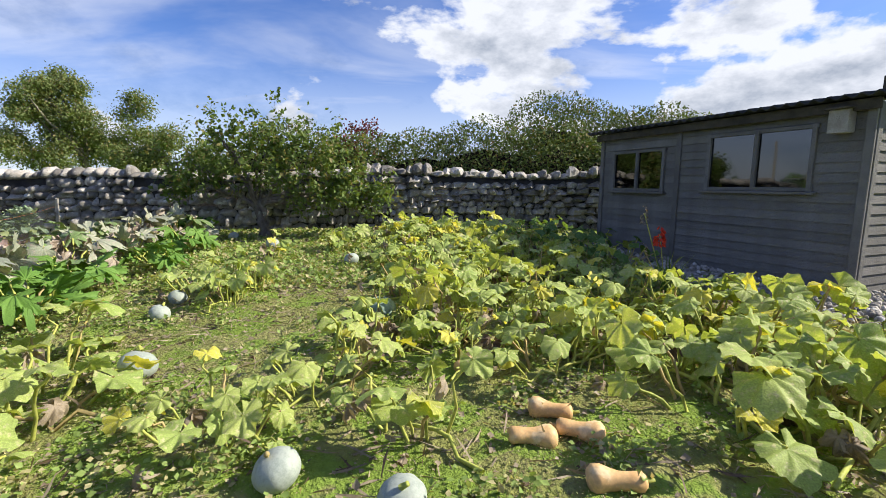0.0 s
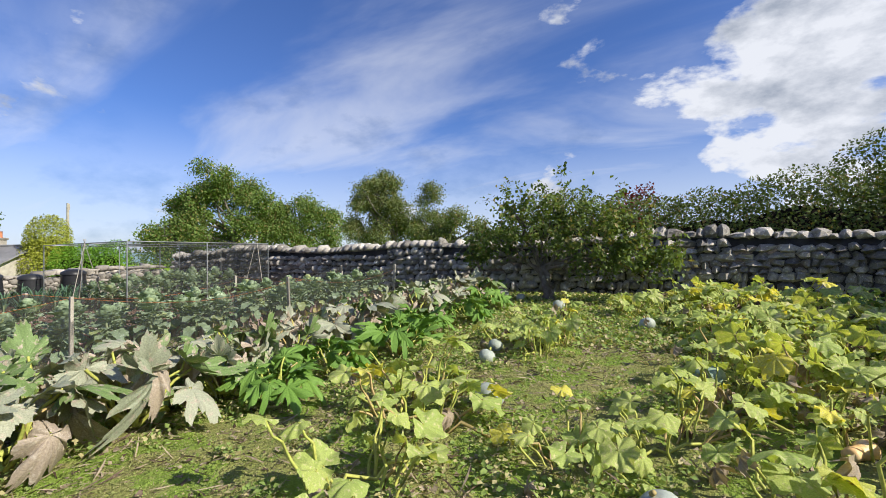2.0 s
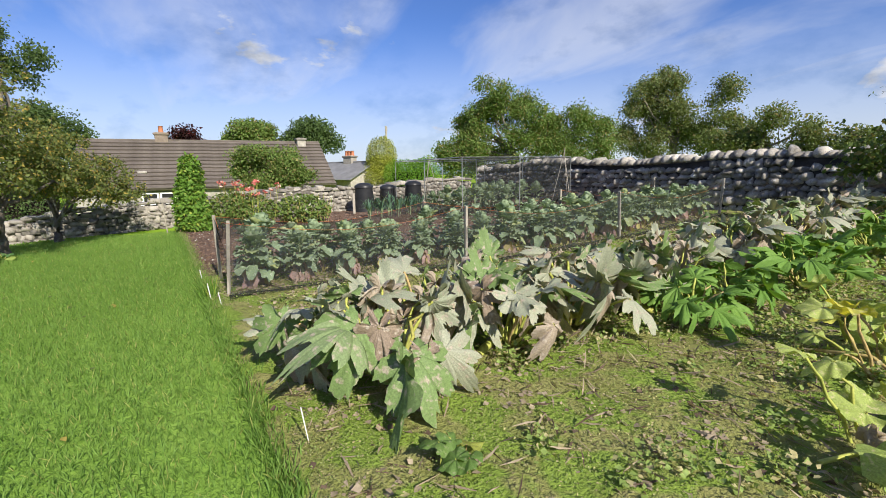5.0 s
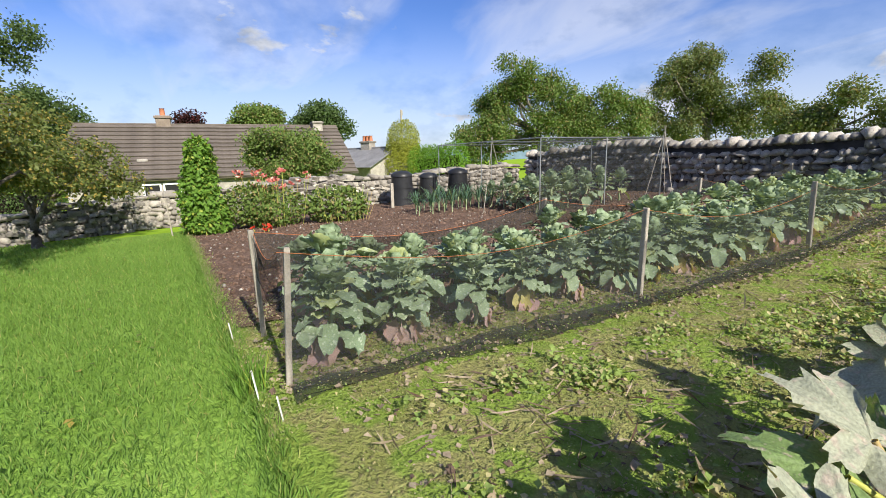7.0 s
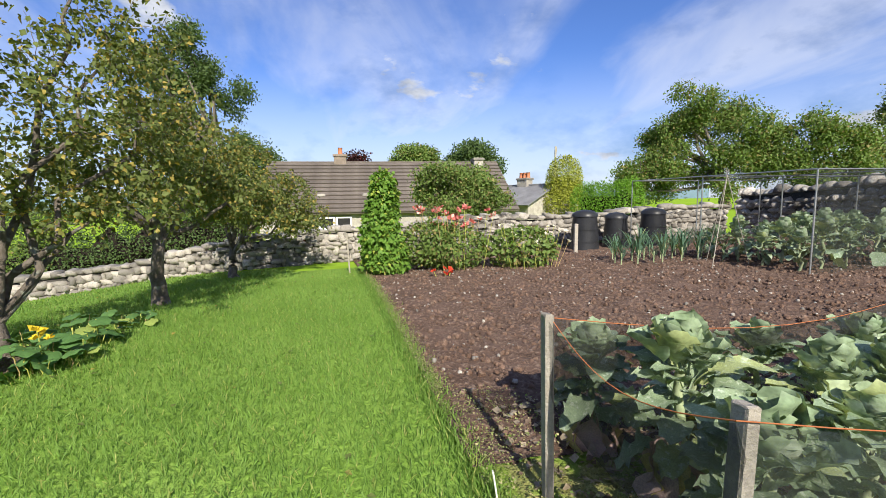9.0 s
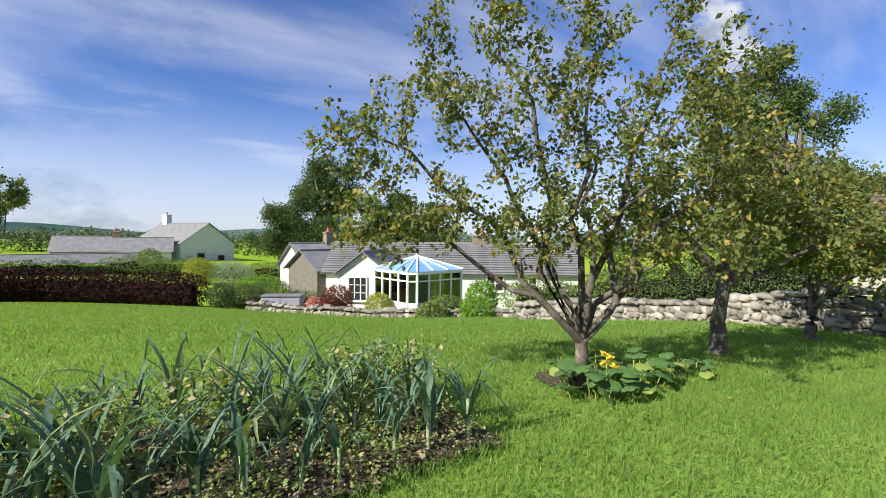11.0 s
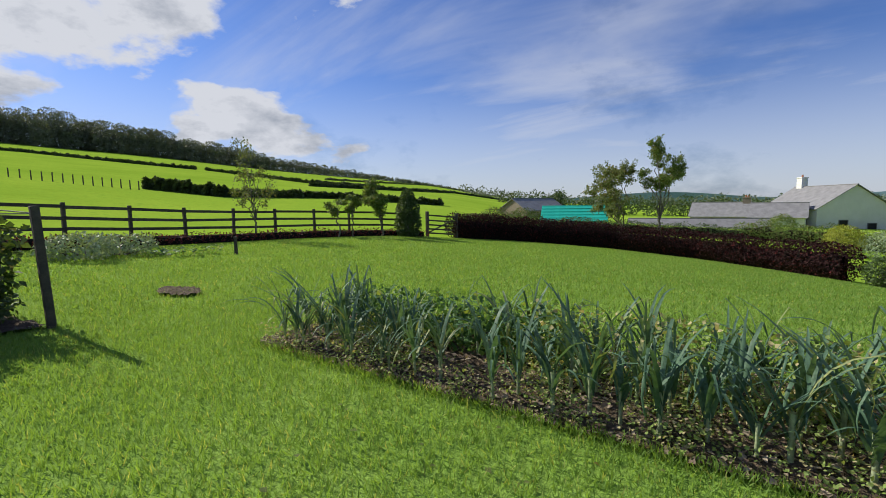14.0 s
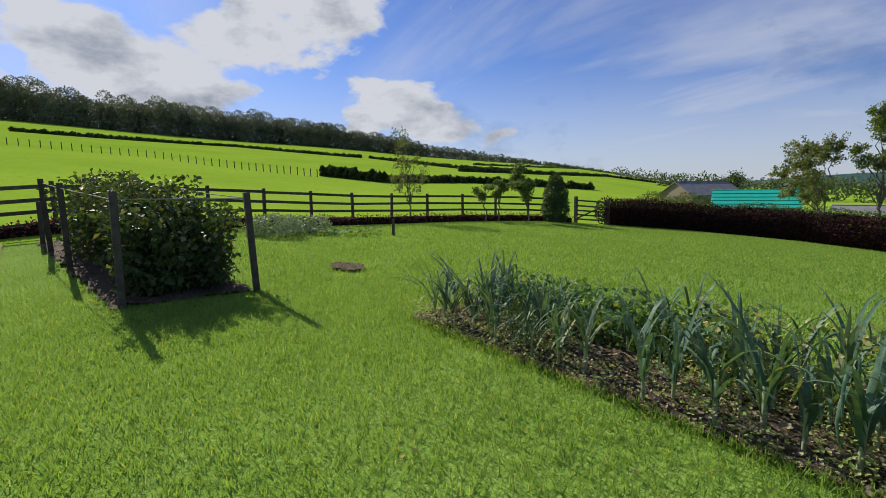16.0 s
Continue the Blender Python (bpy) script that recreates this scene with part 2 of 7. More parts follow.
M["plum"] = foliage("plum_leaf", (0.098, 0.156, 0.039), (0.185, 0.254, 0.073), (0.274, 0.244, 0.098), 0.42, share=0.12)
M["conifer"] = foliage("golden_conifer", (0.25, 0.29, 0.04), (0.38, 0.40, 0.06), None, 0.3)
M["laurel"] = foliage("laurel", (0.12, 0.26, 0.025), (0.19, 0.36, 0.04), None, 0.35)
M["squash"] = foliage("squash_leaf", (0.308, 0.433, 0.114), (0.536, 0.581, 0.182), (0.684, 0.638, 0.114), 0.42, share=0.12, vein=1, edge=(0.638, 0.604, 0.342))
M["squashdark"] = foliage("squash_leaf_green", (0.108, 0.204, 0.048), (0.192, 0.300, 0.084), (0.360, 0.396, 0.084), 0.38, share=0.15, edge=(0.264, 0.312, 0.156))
M["stalk"] = foliage("squash_stalk", (0.36, 0.42, 0.09), (0.52, 0.50, 0.13), (0.48, 0.36, 0.16), 0.15, share=0.2)
M["dead"] = foliage("dead_leaf", (0.26, 0.20, 0.14), (0.44, 0.37, 0.27), (0.13, 0.09, 0.065), 0.2, share=0.22)
M["courgette"] = foliage("mildewed_courgette_leaf", (0.275, 0.316, 0.214), (0.408, 0.398, 0.316), (0.173, 0.255, 0.092), 0.18, share=0.34, edge=(0.428, 0.357, 0.296))
M["courgette_tan"] = foliage("withered_courgette_leaf", (0.34, 0.28, 0.22), (0.46, 0.39, 0.31), (0.27, 0.21, 0.16), 0.15, share=0.25, edge=(0.50, 0.44, 0.37))
M["courgreen"] = foliage("courgette_leaf_green", (0.11, 0.23, 0.04), (0.20, 0.34, 0.07), None, 0.3)
M["brassica"] = foliage("sprout_leaf", (0.21, 0.30, 0.175), (0.35, 0.43, 0.28), (0.38, 0.44, 0.20), 0.2, rough=0.5, share=0.08, edge=(0.520, 0.598, 0.468))
M["brassica_old"] = foliage("old_sprout_leaf", (0.50, 0.40, 0.34), (0.55, 0.33, 0.37), (0.55, 0.50, 0.20), 0.3, share=0.25)
M["leek"] = foliage("leek_leaf", (0.077, 0.158, 0.099), (0.144, 0.239, 0.153), (0.270, 0.315, 0.135), 0.3, rough=0.5, share=0.07)
M["leekstem"] = foliage("leek_stem", (0.30, 0.38, 0.20), (0.42, 0.47, 0.30), None, 0.15)
M["weed"] = foliage("chickweed", (0.204, 0.300, 0.078), (0.336, 0.432, 0.132), (0.480, 0.432, 0.228), 0.35, share=0.3)
M["moss"] = foliage("pale_weed", (0.21, 0.255, 0.085), (0.34, 0.37, 0.145), (0.39, 0.35, 0.20), 0.35, share=0.2)
M["grass"] = foliage("grass_blade", (0.15, 0.28, 0.06), (0.28, 0.43, 0.105), (0.40, 0.44, 0.15), 0.55, rough=0.6, share=0.08, patch=3.0)
M["bean"] = foliage("bean_leaf", (0.10, 0.21, 0.03), (0.18, 0.32, 0.05), (0.33, 0.40, 0.07), 0.35, share=0.1)
M["raspberry"] = foliage("raspberry_leaf", (0.052, 0.090, 0.028), (0.104, 0.152, 0.057), (0.209, 0.209, 0.114), 0.3, rough=0.55, share=0.12)
M["nasturtium"] = foliage("bedding_leaf", (0.075, 0.17, 0.05), (0.14, 0.26, 0.085), (0.30, 0.38, 0.10), 0.32, share=0.1)
M["redleaf"] = foliage("red_shrub", (0.12, 0.025, 0.03), (0.22, 0.05, 0.05), (0.10, 0.08, 0.03), 0.25)
M["pinkflower"] = foliage("pink_flower", (0.60, 0.14, 0.14), (0.72, 0.30, 0.26), (0.75, 0.70, 0.60), 0.3, share=0.15)
M["whiteflower"] = foliage("white_flower", (0.72, 0.70, 0.62), (0.80, 0.78, 0.70), None, 0.3)
M["redflower"] = foliage("red_flower", (0.62, 0.05, 0.03), (0.75, 0.10, 0.05), None, 0.3)
M["yellowflower"] = foliage("yellow_flower", (0.75, 0.50, 0.03), (0.80, 0.60, 0.05), None, 0.3)


def glass_mat(name, tint, rough=0.03, alpha=0.75):
    m = bpy.data.materials.new(name)
    m.use_nodes = True
    t = m.node_tree
    t.nodes.clear()
    N = node_maker(t)
    gl = N("ShaderNodeBsdfGlossy", {"Color": (0.9, 0.9, 0.9, 1), "Roughness": rough})
    tr = N("ShaderNodeBsdfTransparent", {"Color": (*tint, 1)})
    fr = N("ShaderNodeFresnel", {"IOR": 1.5})
    k = N("ShaderNodeMath", {0: fr.outputs[0], 1: 0.06}, operation="ADD")
    mx = N("ShaderNodeMixShader", {0: k.outputs[0], 1: tr.outputs[0], 2: gl.outputs[0]})
    N("ShaderNodeOutputMaterial", {0: mx.outputs[0]})
    return m


def net_mat(name, open_share, colour):
    """Fine mesh netting: woven threads far too small to build, as a share of open holes."""
    m = bpy.data.materials.new(name)
    m.use_nodes = True
    t = m.node_tree
    t.nodes.clear()
    N = node_maker(t)
    df = N("ShaderNodeBsdfDiffuse", {"Color": (*colour, 1)})
    tr = N("ShaderNodeBsdfTransparent")
    co = N("ShaderNodeTexCoord")
    n = N("ShaderNodeTexNoise", {"Vector": co.outputs["Object"], "Scale": 5.0, "Detail": 5.0})
    k = N("ShaderNodeMapRange", {0: n.outputs[0], 1: 0.3, 2: 0.7, 3: open_share - 0.12, 4: open_share + 0.12})
    mx = N("ShaderNodeMixShader", {0: k.outputs[0], 1: df.outputs[0], 2: tr.outputs[0]})
    N("ShaderNodeOutputMaterial", {0: mx.outputs[0]})
    return m


M["glass"] = glass_mat("window_glass", (0.55, 0.6, 0.62))
# tinted roof glazing with the reflected sky put into its blue base colour
M["skypanel"] = surface("blue_roof_panel", (0.16, 0.36, 0.72), (0.22, 0.44, 0.80), 0.25, 2.0, 20.0, 0.0, rnd=0.0, spec=0.6)
# brown of twigs taken almost to black for the shade inside a hedge
M["hedgeshade"] = surface("dark_twigs", (0.012, 0.010, 0.009), (0.025, 0.02, 0.016), 0.95, 4.0, 30.0, 0.3, rnd=0, spec=0.05)
# distance haze is mixed into this blue-grey base colour
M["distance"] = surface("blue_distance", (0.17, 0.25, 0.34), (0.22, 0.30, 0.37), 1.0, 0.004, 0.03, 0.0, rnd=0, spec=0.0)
# near-black colour standing in for the unlit inside behind panes and holes
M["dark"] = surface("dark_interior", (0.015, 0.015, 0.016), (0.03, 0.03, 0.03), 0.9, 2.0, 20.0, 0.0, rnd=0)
M["net"] = net_mat("black_netting", 0.45, (0.035, 0.037, 0.036))
M["nettop"] = net_mat("cage_netting", 0.74, (0.05, 0.055, 0.055))


# ---- mesh helpers ----
def np_mesh(name, verts, faces, mat, smooth=False):
    """A mesh from an (n, 3) array and one or more (m, k) index arrays."""
    me = bpy.data.meshes.new(name)
    faces = faces if isinstance(faces, list) else [faces]
    verts = np.asarray(verts, dtype=np.float32)
    loops = np.concatenate([np.asarray(f, dtype=np.int32).ravel() for f in faces])
    counts = np.concatenate([np.full(len(f), np.asarray(f).shape[1], dtype=np.int32) for f in faces])
    starts = np.concatenate([[0], np.cumsum(counts)[:-1]]).astype(np.int32)
    me.vertices.add(len(verts))
    me.vertices.foreach_set("co", verts.ravel())
    me.loops.add(len(loops))
    me.loops.foreach_set("vertex_index", loops)
    me.polygons.add(len(counts))
    me.polygons.foreach_set("loop_start", starts)
    me.polygons.foreach_set("loop_total", counts)
    me.update(calc_edges=True)
    me.validate()
    if smooth:
        me.polygons.foreach_set("use_smooth", np.ones(len(counts), dtype=bool))
    me.materials.append(M[mat])
    return me


def part(name, me, parent=None, label="", at=None):
    ob = new(name, me)
    if parent:
        ob.parent = parent
    if at is not None:
        ob.matrix_local = at
    return tagged(ob, label)


def thing(name, label, category, at=None, group="", kind="", me=None):
    ob = new(name, me)
    if at is not None:
        ob.matrix_basis = at
    return tagged(ob, label, category, group, kind)


def bm_mesh(name, bm, mat, smooth=False):
    me = bpy.data.meshes.new(name)
    bm.to_mesh(me)
    bm.free()
    me.materials.append(M[mat])
    if smooth:
        me.polygons.foreach_set("use_smooth", [True] * len(me.polygons))
    return me


def box_bm(bm, cx, cy, cz, sx, sy, sz, rz=0.0, bevel=0.0):
    r = bmesh.ops.create_cube(bm, size=1.0, matrix=Matrix.Translation((cx, cy, cz)) @ Matrix.Rotation(rz, 4, "Z") @ Matrix.Diagonal((sx, sy, sz, 1)))
    if bevel:
        es = list({e for v in r["verts"] for e in v.link_edges})
        bmesh.ops.bevel(bm, geom=es, offset=bevel, segments=1, affect="EDGES")


def box(name, cx, cy, cz, sx, sy, sz, mat, rz=0.0, bevel=0.0):
    bm = bmesh.new()
    box_bm(bm, cx, cy, cz, sx, sy, sz, rz, bevel)
    return bm_mesh(name, bm, mat)


def tube(points, radii, sides=6):
    """Verts and quads of a tapered tube along points."""
    P = np.array(points, float)
    T = np.gradient(P, axis=0)
    T /= np.linalg.norm(T, axis=1)[:, None] + 1e-9
    ref = np.where(np.abs(T[:, 2:3]) > 0.9, np.array([[1.0, 0, 0]]), np.array([[0, 0, 1.0]]))
    U = np.cross(T, ref)
    U /= np.linalg.norm(U, axis=1)[:, None] + 1e-9
    V = np.cross(T, U)
    a = np.linspace(0, 2 * np.pi, sides, endpoint=False)
    R = np.asarray(radii, float)[:, None, None]
    ring = P[:, None] + R * (np.cos(a)[None, :, None] * U[:, None] + np.sin(a)[None, :, None] * V[:, None])
    k = np.arange(sides)
    F = np.concatenate([np.stack([i * sides + k, i * sides + (k + 1) % sides, (i + 1) * sides + (k + 1) % sides, (i + 1) * sides + k], 1) for i in range(len(P) - 1)])
    return ring.reshape(-1, 3), F


def join(pieces):
    """Joins (verts, faces) pieces that all have faces of one size."""
    vs, fs, n = [], [], 0
    for v, f in pieces:
        vs.append(v)
        fs.append(np.asarray(f) + n)
        n += len(v)
    return np.concatenate(vs), np.concatenate(fs)


def scatter(template, faces, pos, fwd, size, rng, spin=None, wide=1.0):
    """Copies of a small template (x across, y along, z up) at pos, pointing along fwd."""
    pos, fwd = np.asarray(pos, float), np.asarray(fwd, float)
    n = len(pos)
    Y = fwd / (np.linalg.norm(fwd, axis=1)[:, None] + 1e-9)
    rnd = rng.normal(size=(n, 3)) if spin is None else np.asarray(spin, float)
    X = np.cross(Y, rnd)
    X /= np.linalg.norm(X, axis=1)[:, None] + 1e-9
    Z = np.cross(X, Y)
    s = np.broadcast_to(np.asarray(size, float), (n,))[:, None, None]
    t = np.asarray(template, float)[None]
    V = pos[:, None] + s * (t[..., 0:1] * wide * X[:, None] + t[..., 1:2] * Y[:, None] + t[..., 2:3] * Z[:, None])
    F = np.asarray(faces)[None] + (np.arange(n) * len(template))[:, None, None]
    return V.reshape(-1, 3), F.reshape(-1, len(faces[0]))


LEAF = np.array([(0, 0, 0), (0.27, 0.45, 0.07), (0, 1, -0.12), (-0.27, 0.45, 0.07)])
LEAF_F = np.array([(0, 1, 2), (0, 2, 3)])
BLADE = np.array([(-0.5, 0, 0), (0.5, 0, 0), (0.35, 0.6, 0.06), (-0.1, 1.0, 0.22)])
BLADE_F = np.array([(0, 1, 2, 3)])


# ---- the lie of the land ----
CX, CY = -7.0, -2.3
RISE = [(0, 0.6), (30, 0.5), (60, -0.1), (75, -0.35), (90, -0.7), (110, -1.0), (130, -1.9), (150, -2.2), (161, -1.95), (174, -1.44), (195, -0.82), (214, -0.35), (222, -0.08), (246, 0.18), (259, 0.6), (273, 1.05), (290, 0.4), (310, 0.4), (330, 0.6), (345, 0.65), (360, 0.6)]
CREST = [(0, 0.5), (60, -0.6), (120, -0.9), (190, -0.6), (205, 0.0), (216, 2.4), (238, 4.4), (245, 5.3), (263, 6.2), (276, 7.0), (300, 7.0), (330, 3.0), (360, 0.5)]
R_EDGE, R_TOP = 27.0, 360.0


def smooth_table(table):
    h = np.array([a for a, _ in table], float)
    v = np.array([b for _, b in table], float)
    g = np.arange(0, 360, 1.0)
    f = np.interp(g, h, v)
    k = np.exp(-0.5 * (np.arange(-12, 13) / 4.0) ** 2)
    k /= k.sum()
    return np.convolve(np.concatenate([f[-12:], f, f[:12]]), k, "valid")


RISE_T, CREST_T = smooth_table(RISE), smooth_table(CREST)


def table_at(tab, head):
    head = np.mod(head, 360)
    i = np.floor(head).astype(int)
    w = head - i
    return tab[i % 360] * (1 - w) + tab[(i + 1) % 360] * w


def ground_polar(head, r):
    rise, crest = table_at(RISE_T, head), table_at(CREST_T, head)
    q = np.minimum(r, R_EDGE)
    z0 = rise * np.maximum(q - 5, 0) ** 2 / (np.maximum(q - 5, 0) + 1.5) / 15 * 1.08
    zt = 1.5 + R_TOP * np.tan(np.radians(crest))
    k = np.clip((r - R_EDGE) / (R_TOP - R_EDGE), 0, 1)
    z = z0 + (zt - z0) * k ** 1.05
    return np.where(r > R_TOP, zt - 0.012 * (r - R_TOP), z)


def H(x, y):
    """Ground height."""
    dx, dy = np.asarray(x, float) - CX, np.asarray(y, float) - CY
    return ground_polar(np.degrees(np.arctan2(-dx, dy)), np.hypot(dx, dy))


def h(x, y):
    return float(H(x, y))


def at(head, dist):
    """Plan place at a heading and a distance from the middle of the garden."""
    a = radians(head)
    return CX - dist * math.sin(a), CY + dist * math.cos(a)


def far(head, up):
    """Place on the hill seen at a heading and a height angle."""
    r = np.linspace(R_EDGE + 3, R_TOP, 500)
    ang = np.degrees(np.arctan2(ground_polar(np.full(500, float(head)), r) - 1.5, r))
    i = int(np.argmax(ang >= up)) if (ang >= up).any() else 499
    x, y = at(head, r[i])
    return x, y, h(x, y)


def sheet(name, inside, x0, x1, y0, y1, step, mat, lift, label, category, wob=0.0, kind="structure", along=None):
    """A patch of ground laid over the land where inside(x, y) holds."""
    nx, ny = int((x1 - x0) / step) + 1, int((y1 - y0) / step) + 1
    X, Y = np.meshgrid(np.linspace(x0, x1, nx), np.linspace(y0, y1, ny), indexing="ij")
    if along:
        Y = Y + along(X)
    rng = np.random.default_rng(5)
    Z = H(X, Y) + lift + wob * (rng.random(X.shape) - 0.5)
    I = np.arange(nx * ny).reshape(nx, ny)
    F = np.stack([I[:-1, :-1], I[1:, :-1], I[1:, 1:], I[:-1, 1:]], -1).reshape(-1, 4)
    mx = (X[:-1, :-1] + X[1:, 1:]).ravel() / 2
    my = (Y[:-1, :-1] + Y[1:, 1:]).ravel() / 2
    keep = inside(mx, my)
    ob = new(name, np_mesh(name, np.stack([X, Y, Z], -1).reshape(-1, 3), F[keep], mat, True))
    return tagged(ob, label, category, kind=kind)


def edge_y(x):
    """The straight mown edge between the lawn strip and the vegetable plots."""
    return -1.02 + (np.asarray(x) + 1.0) * 0.088


# the land: one polar sheet out to the horizon
def build_land():
    heads = np.arange(0, 360, 1.5)
    rs = np.concatenate([[0.01], np.arange(1, 30, 1.0), np.geomspace(31, 360, 46), np.geomspace(420, 4200, 10)])
    A, R = np.meshgrid(heads, rs, indexing="ij")
    Z = ground_polar(A, R)
    X, Y = CX - R * np.sin(np.radians(A)), CY + R * np.cos(np.radians(A))
    n, m = A.shape
    I = np.arange(n * m).reshape(n, m)
    J = np.roll(I, -1, 0)
    F = np.stack([I[:, :-1], J[:, :-1], J[:, 1:], I[:, 1:]], -1).reshape(-1, 4)[:, ::-1]
    tagged(new("ground", np_mesh("ground", np.stack([X, Y, Z], -1).reshape(-1, 3), F, "field", True)), "bright green grazed fields and hillside under sun", "ground", kind="structure")


build_land()
# mown lawn
LAWN_EDGE = [at(a, r) for a, r in [(100, 11.5), (112, 13.5), (122, 15.5), (130, 16.5), (140, 17.8), (150, 18.6), (160, 19.6), (168, 20.8), (174, 22.2), (184, 25), (195, 26.2), (206, 26), (214, 24.3), (222, 22.6), (234, 20.0), (246, 17.8), (260, 15.5), (273, 14.0), (290, 14), (305, 12)]]


def in_poly(poly):
    def test(x, y):
        inside = np.zeros(np.shape(x), bool)
        for (xa, ya), (xb, yb) in zip(poly, poly[1:] + poly[:1]):
            c = ((ya > y) != (yb > y)) & (x < (xb - xa) * (y - ya) / (yb - ya + 1e-12) + xa)
            inside ^= c
        return inside
    return test


BED = (-9.3, -2.15, -6.45, -4.78)
RASP = [(0.35, -3.75), (0.25, -2.05), (6.5, -0.9), (6.6, -2.5)]
in_lawn_poly = in_poly(LAWN_EDGE)
in_rasp = in_poly(RASP)


sheet("lawn", lambda x, y: in_lawn_poly(x, y) | ((x < -5) & (x > -17.5) & (y < 0) & (y > -6)), -19.5, 12, -30, 3, 0.2, "lawn", 0.012, "mown bright green lawn with scattered fallen leaves", "lawn")
sheet("leek_bed_soil", lambda x, y: x > -99, BED[0], BED[1], BED[2], BED[3], 0.07, "darksoil", 0.045, "dark crumbly soil of the leek bed", "soil", 0.05)
sheet("pumpkin_plot_soil", lambda x, y: ((x > -8.75) | (y > 9)) & (y < 12.2), -11, 7, 0, 13.2, 0.1, "weedy", 0.04, "weedy mossy soil of the pumpkin patch", "soil", 0.035, along=edge_y)
sheet("soil_bed", lambda x, y: (y <= 9) | ((x < -11) & (y < 10.3)), -19.3, -8.7, 0, 12, 0.1, "soil", 0.035, "bare dug reddish brown soil with stones", "soil", 0.05, along=edge_y)
sheet("raspberry_bed_soil", in_rasp, 0, 8, -4.2, -0.4, 0.1, "darksoil", 0.045, "dark soil under the raspberry canes", "soil", 0.05)


# ---- dry stone walls ----
def stone_meshes(count, mat, seed=3, rounding=0.31):
    rng = np.random.default_rng(seed)
    out = []
    for _ in range(count):
        bm = bmesh.new()
        bmesh.ops.create_cube(bm, size=1.0)
        bmesh.ops.bevel(bm, geom=list(bm.edges), offset=rounding, segments=1, affect="EDGES")
        for v in bm.verts:
            v.co += Vector(rng.uniform(-0.11, 0.11, 3)) * (1.0 if abs(v.co.y) < 0.4 else 1.25)
        bmesh.ops.triangulate(bm, faces=bm.faces)
        out.append(bm_mesh("stone", bm, mat))
    return out


def wall_stones(line, top, rng, course=0.13, thick=0.5, cope=0.24):
    """Stone boxes (centre, size, turn) for a wall along line; top(s) is its height above the ground."""
    P = np.array(line, float)
    seg = np.linalg.norm(np.diff(P, axis=0), axis=1)
    S = np.concatenate([[0], np.cumsum(seg)])
    length = S[-1]

    def spot(s):
        return np.interp(s, S, P[:, 0]), np.interp(s, S, P[:, 1])
    res = []
    z = 0.0
    while z < 2.4:
        ch = course * rng.uniform(0.8, 1.35) * (1.25 if z < 0.3 else 1.0)
        s = rng.uniform(0, 0.2)
        while s < length:
            w = rng.choice([0.13, 0.18, 0.24, 0.32, 0.42], p=[0.16, 0.26, 0.28, 0.2, 0.1]) * rng.uniform(0.85, 1.2) * (0.68 if course < 0.13 else 1.0)
            x, y = spot(s + w / 2)
            x2, y2 = spot(min(s + w / 2 + 0.1, length))
            if z + ch < top(s) - cope * 0.5:
                res.append((x, y, h(x, y) + z + ch / 2 + rng.uniform(-0.035, 0.035), w * 1.22, thick * rng.uniform(0.88, 1.22), ch * rng.uniform(1.1, 1.55), math.atan2(y2 - y, x2 - x)))
            s += w * 0.97
        z += ch * 0.96
    s = 0.0
    while s < length:
        w = rng.uniform(0.13, 0.34)
        x, y = spot(s + w / 2)
        x2, y2 = spot(min(s + w / 2 + 0.1, length))
        ch = cope * rng.uniform(0.55, 1.3)
        res.append((x, y, h(x, y) + top(s) - cope * 0.55 + ch / 2, w * 1.2, thick * rng.uniform(0.85, 1.15), ch, math.atan2(y2 - y, x2 - x)))
        s += w * 0.98
    return res, spot, length


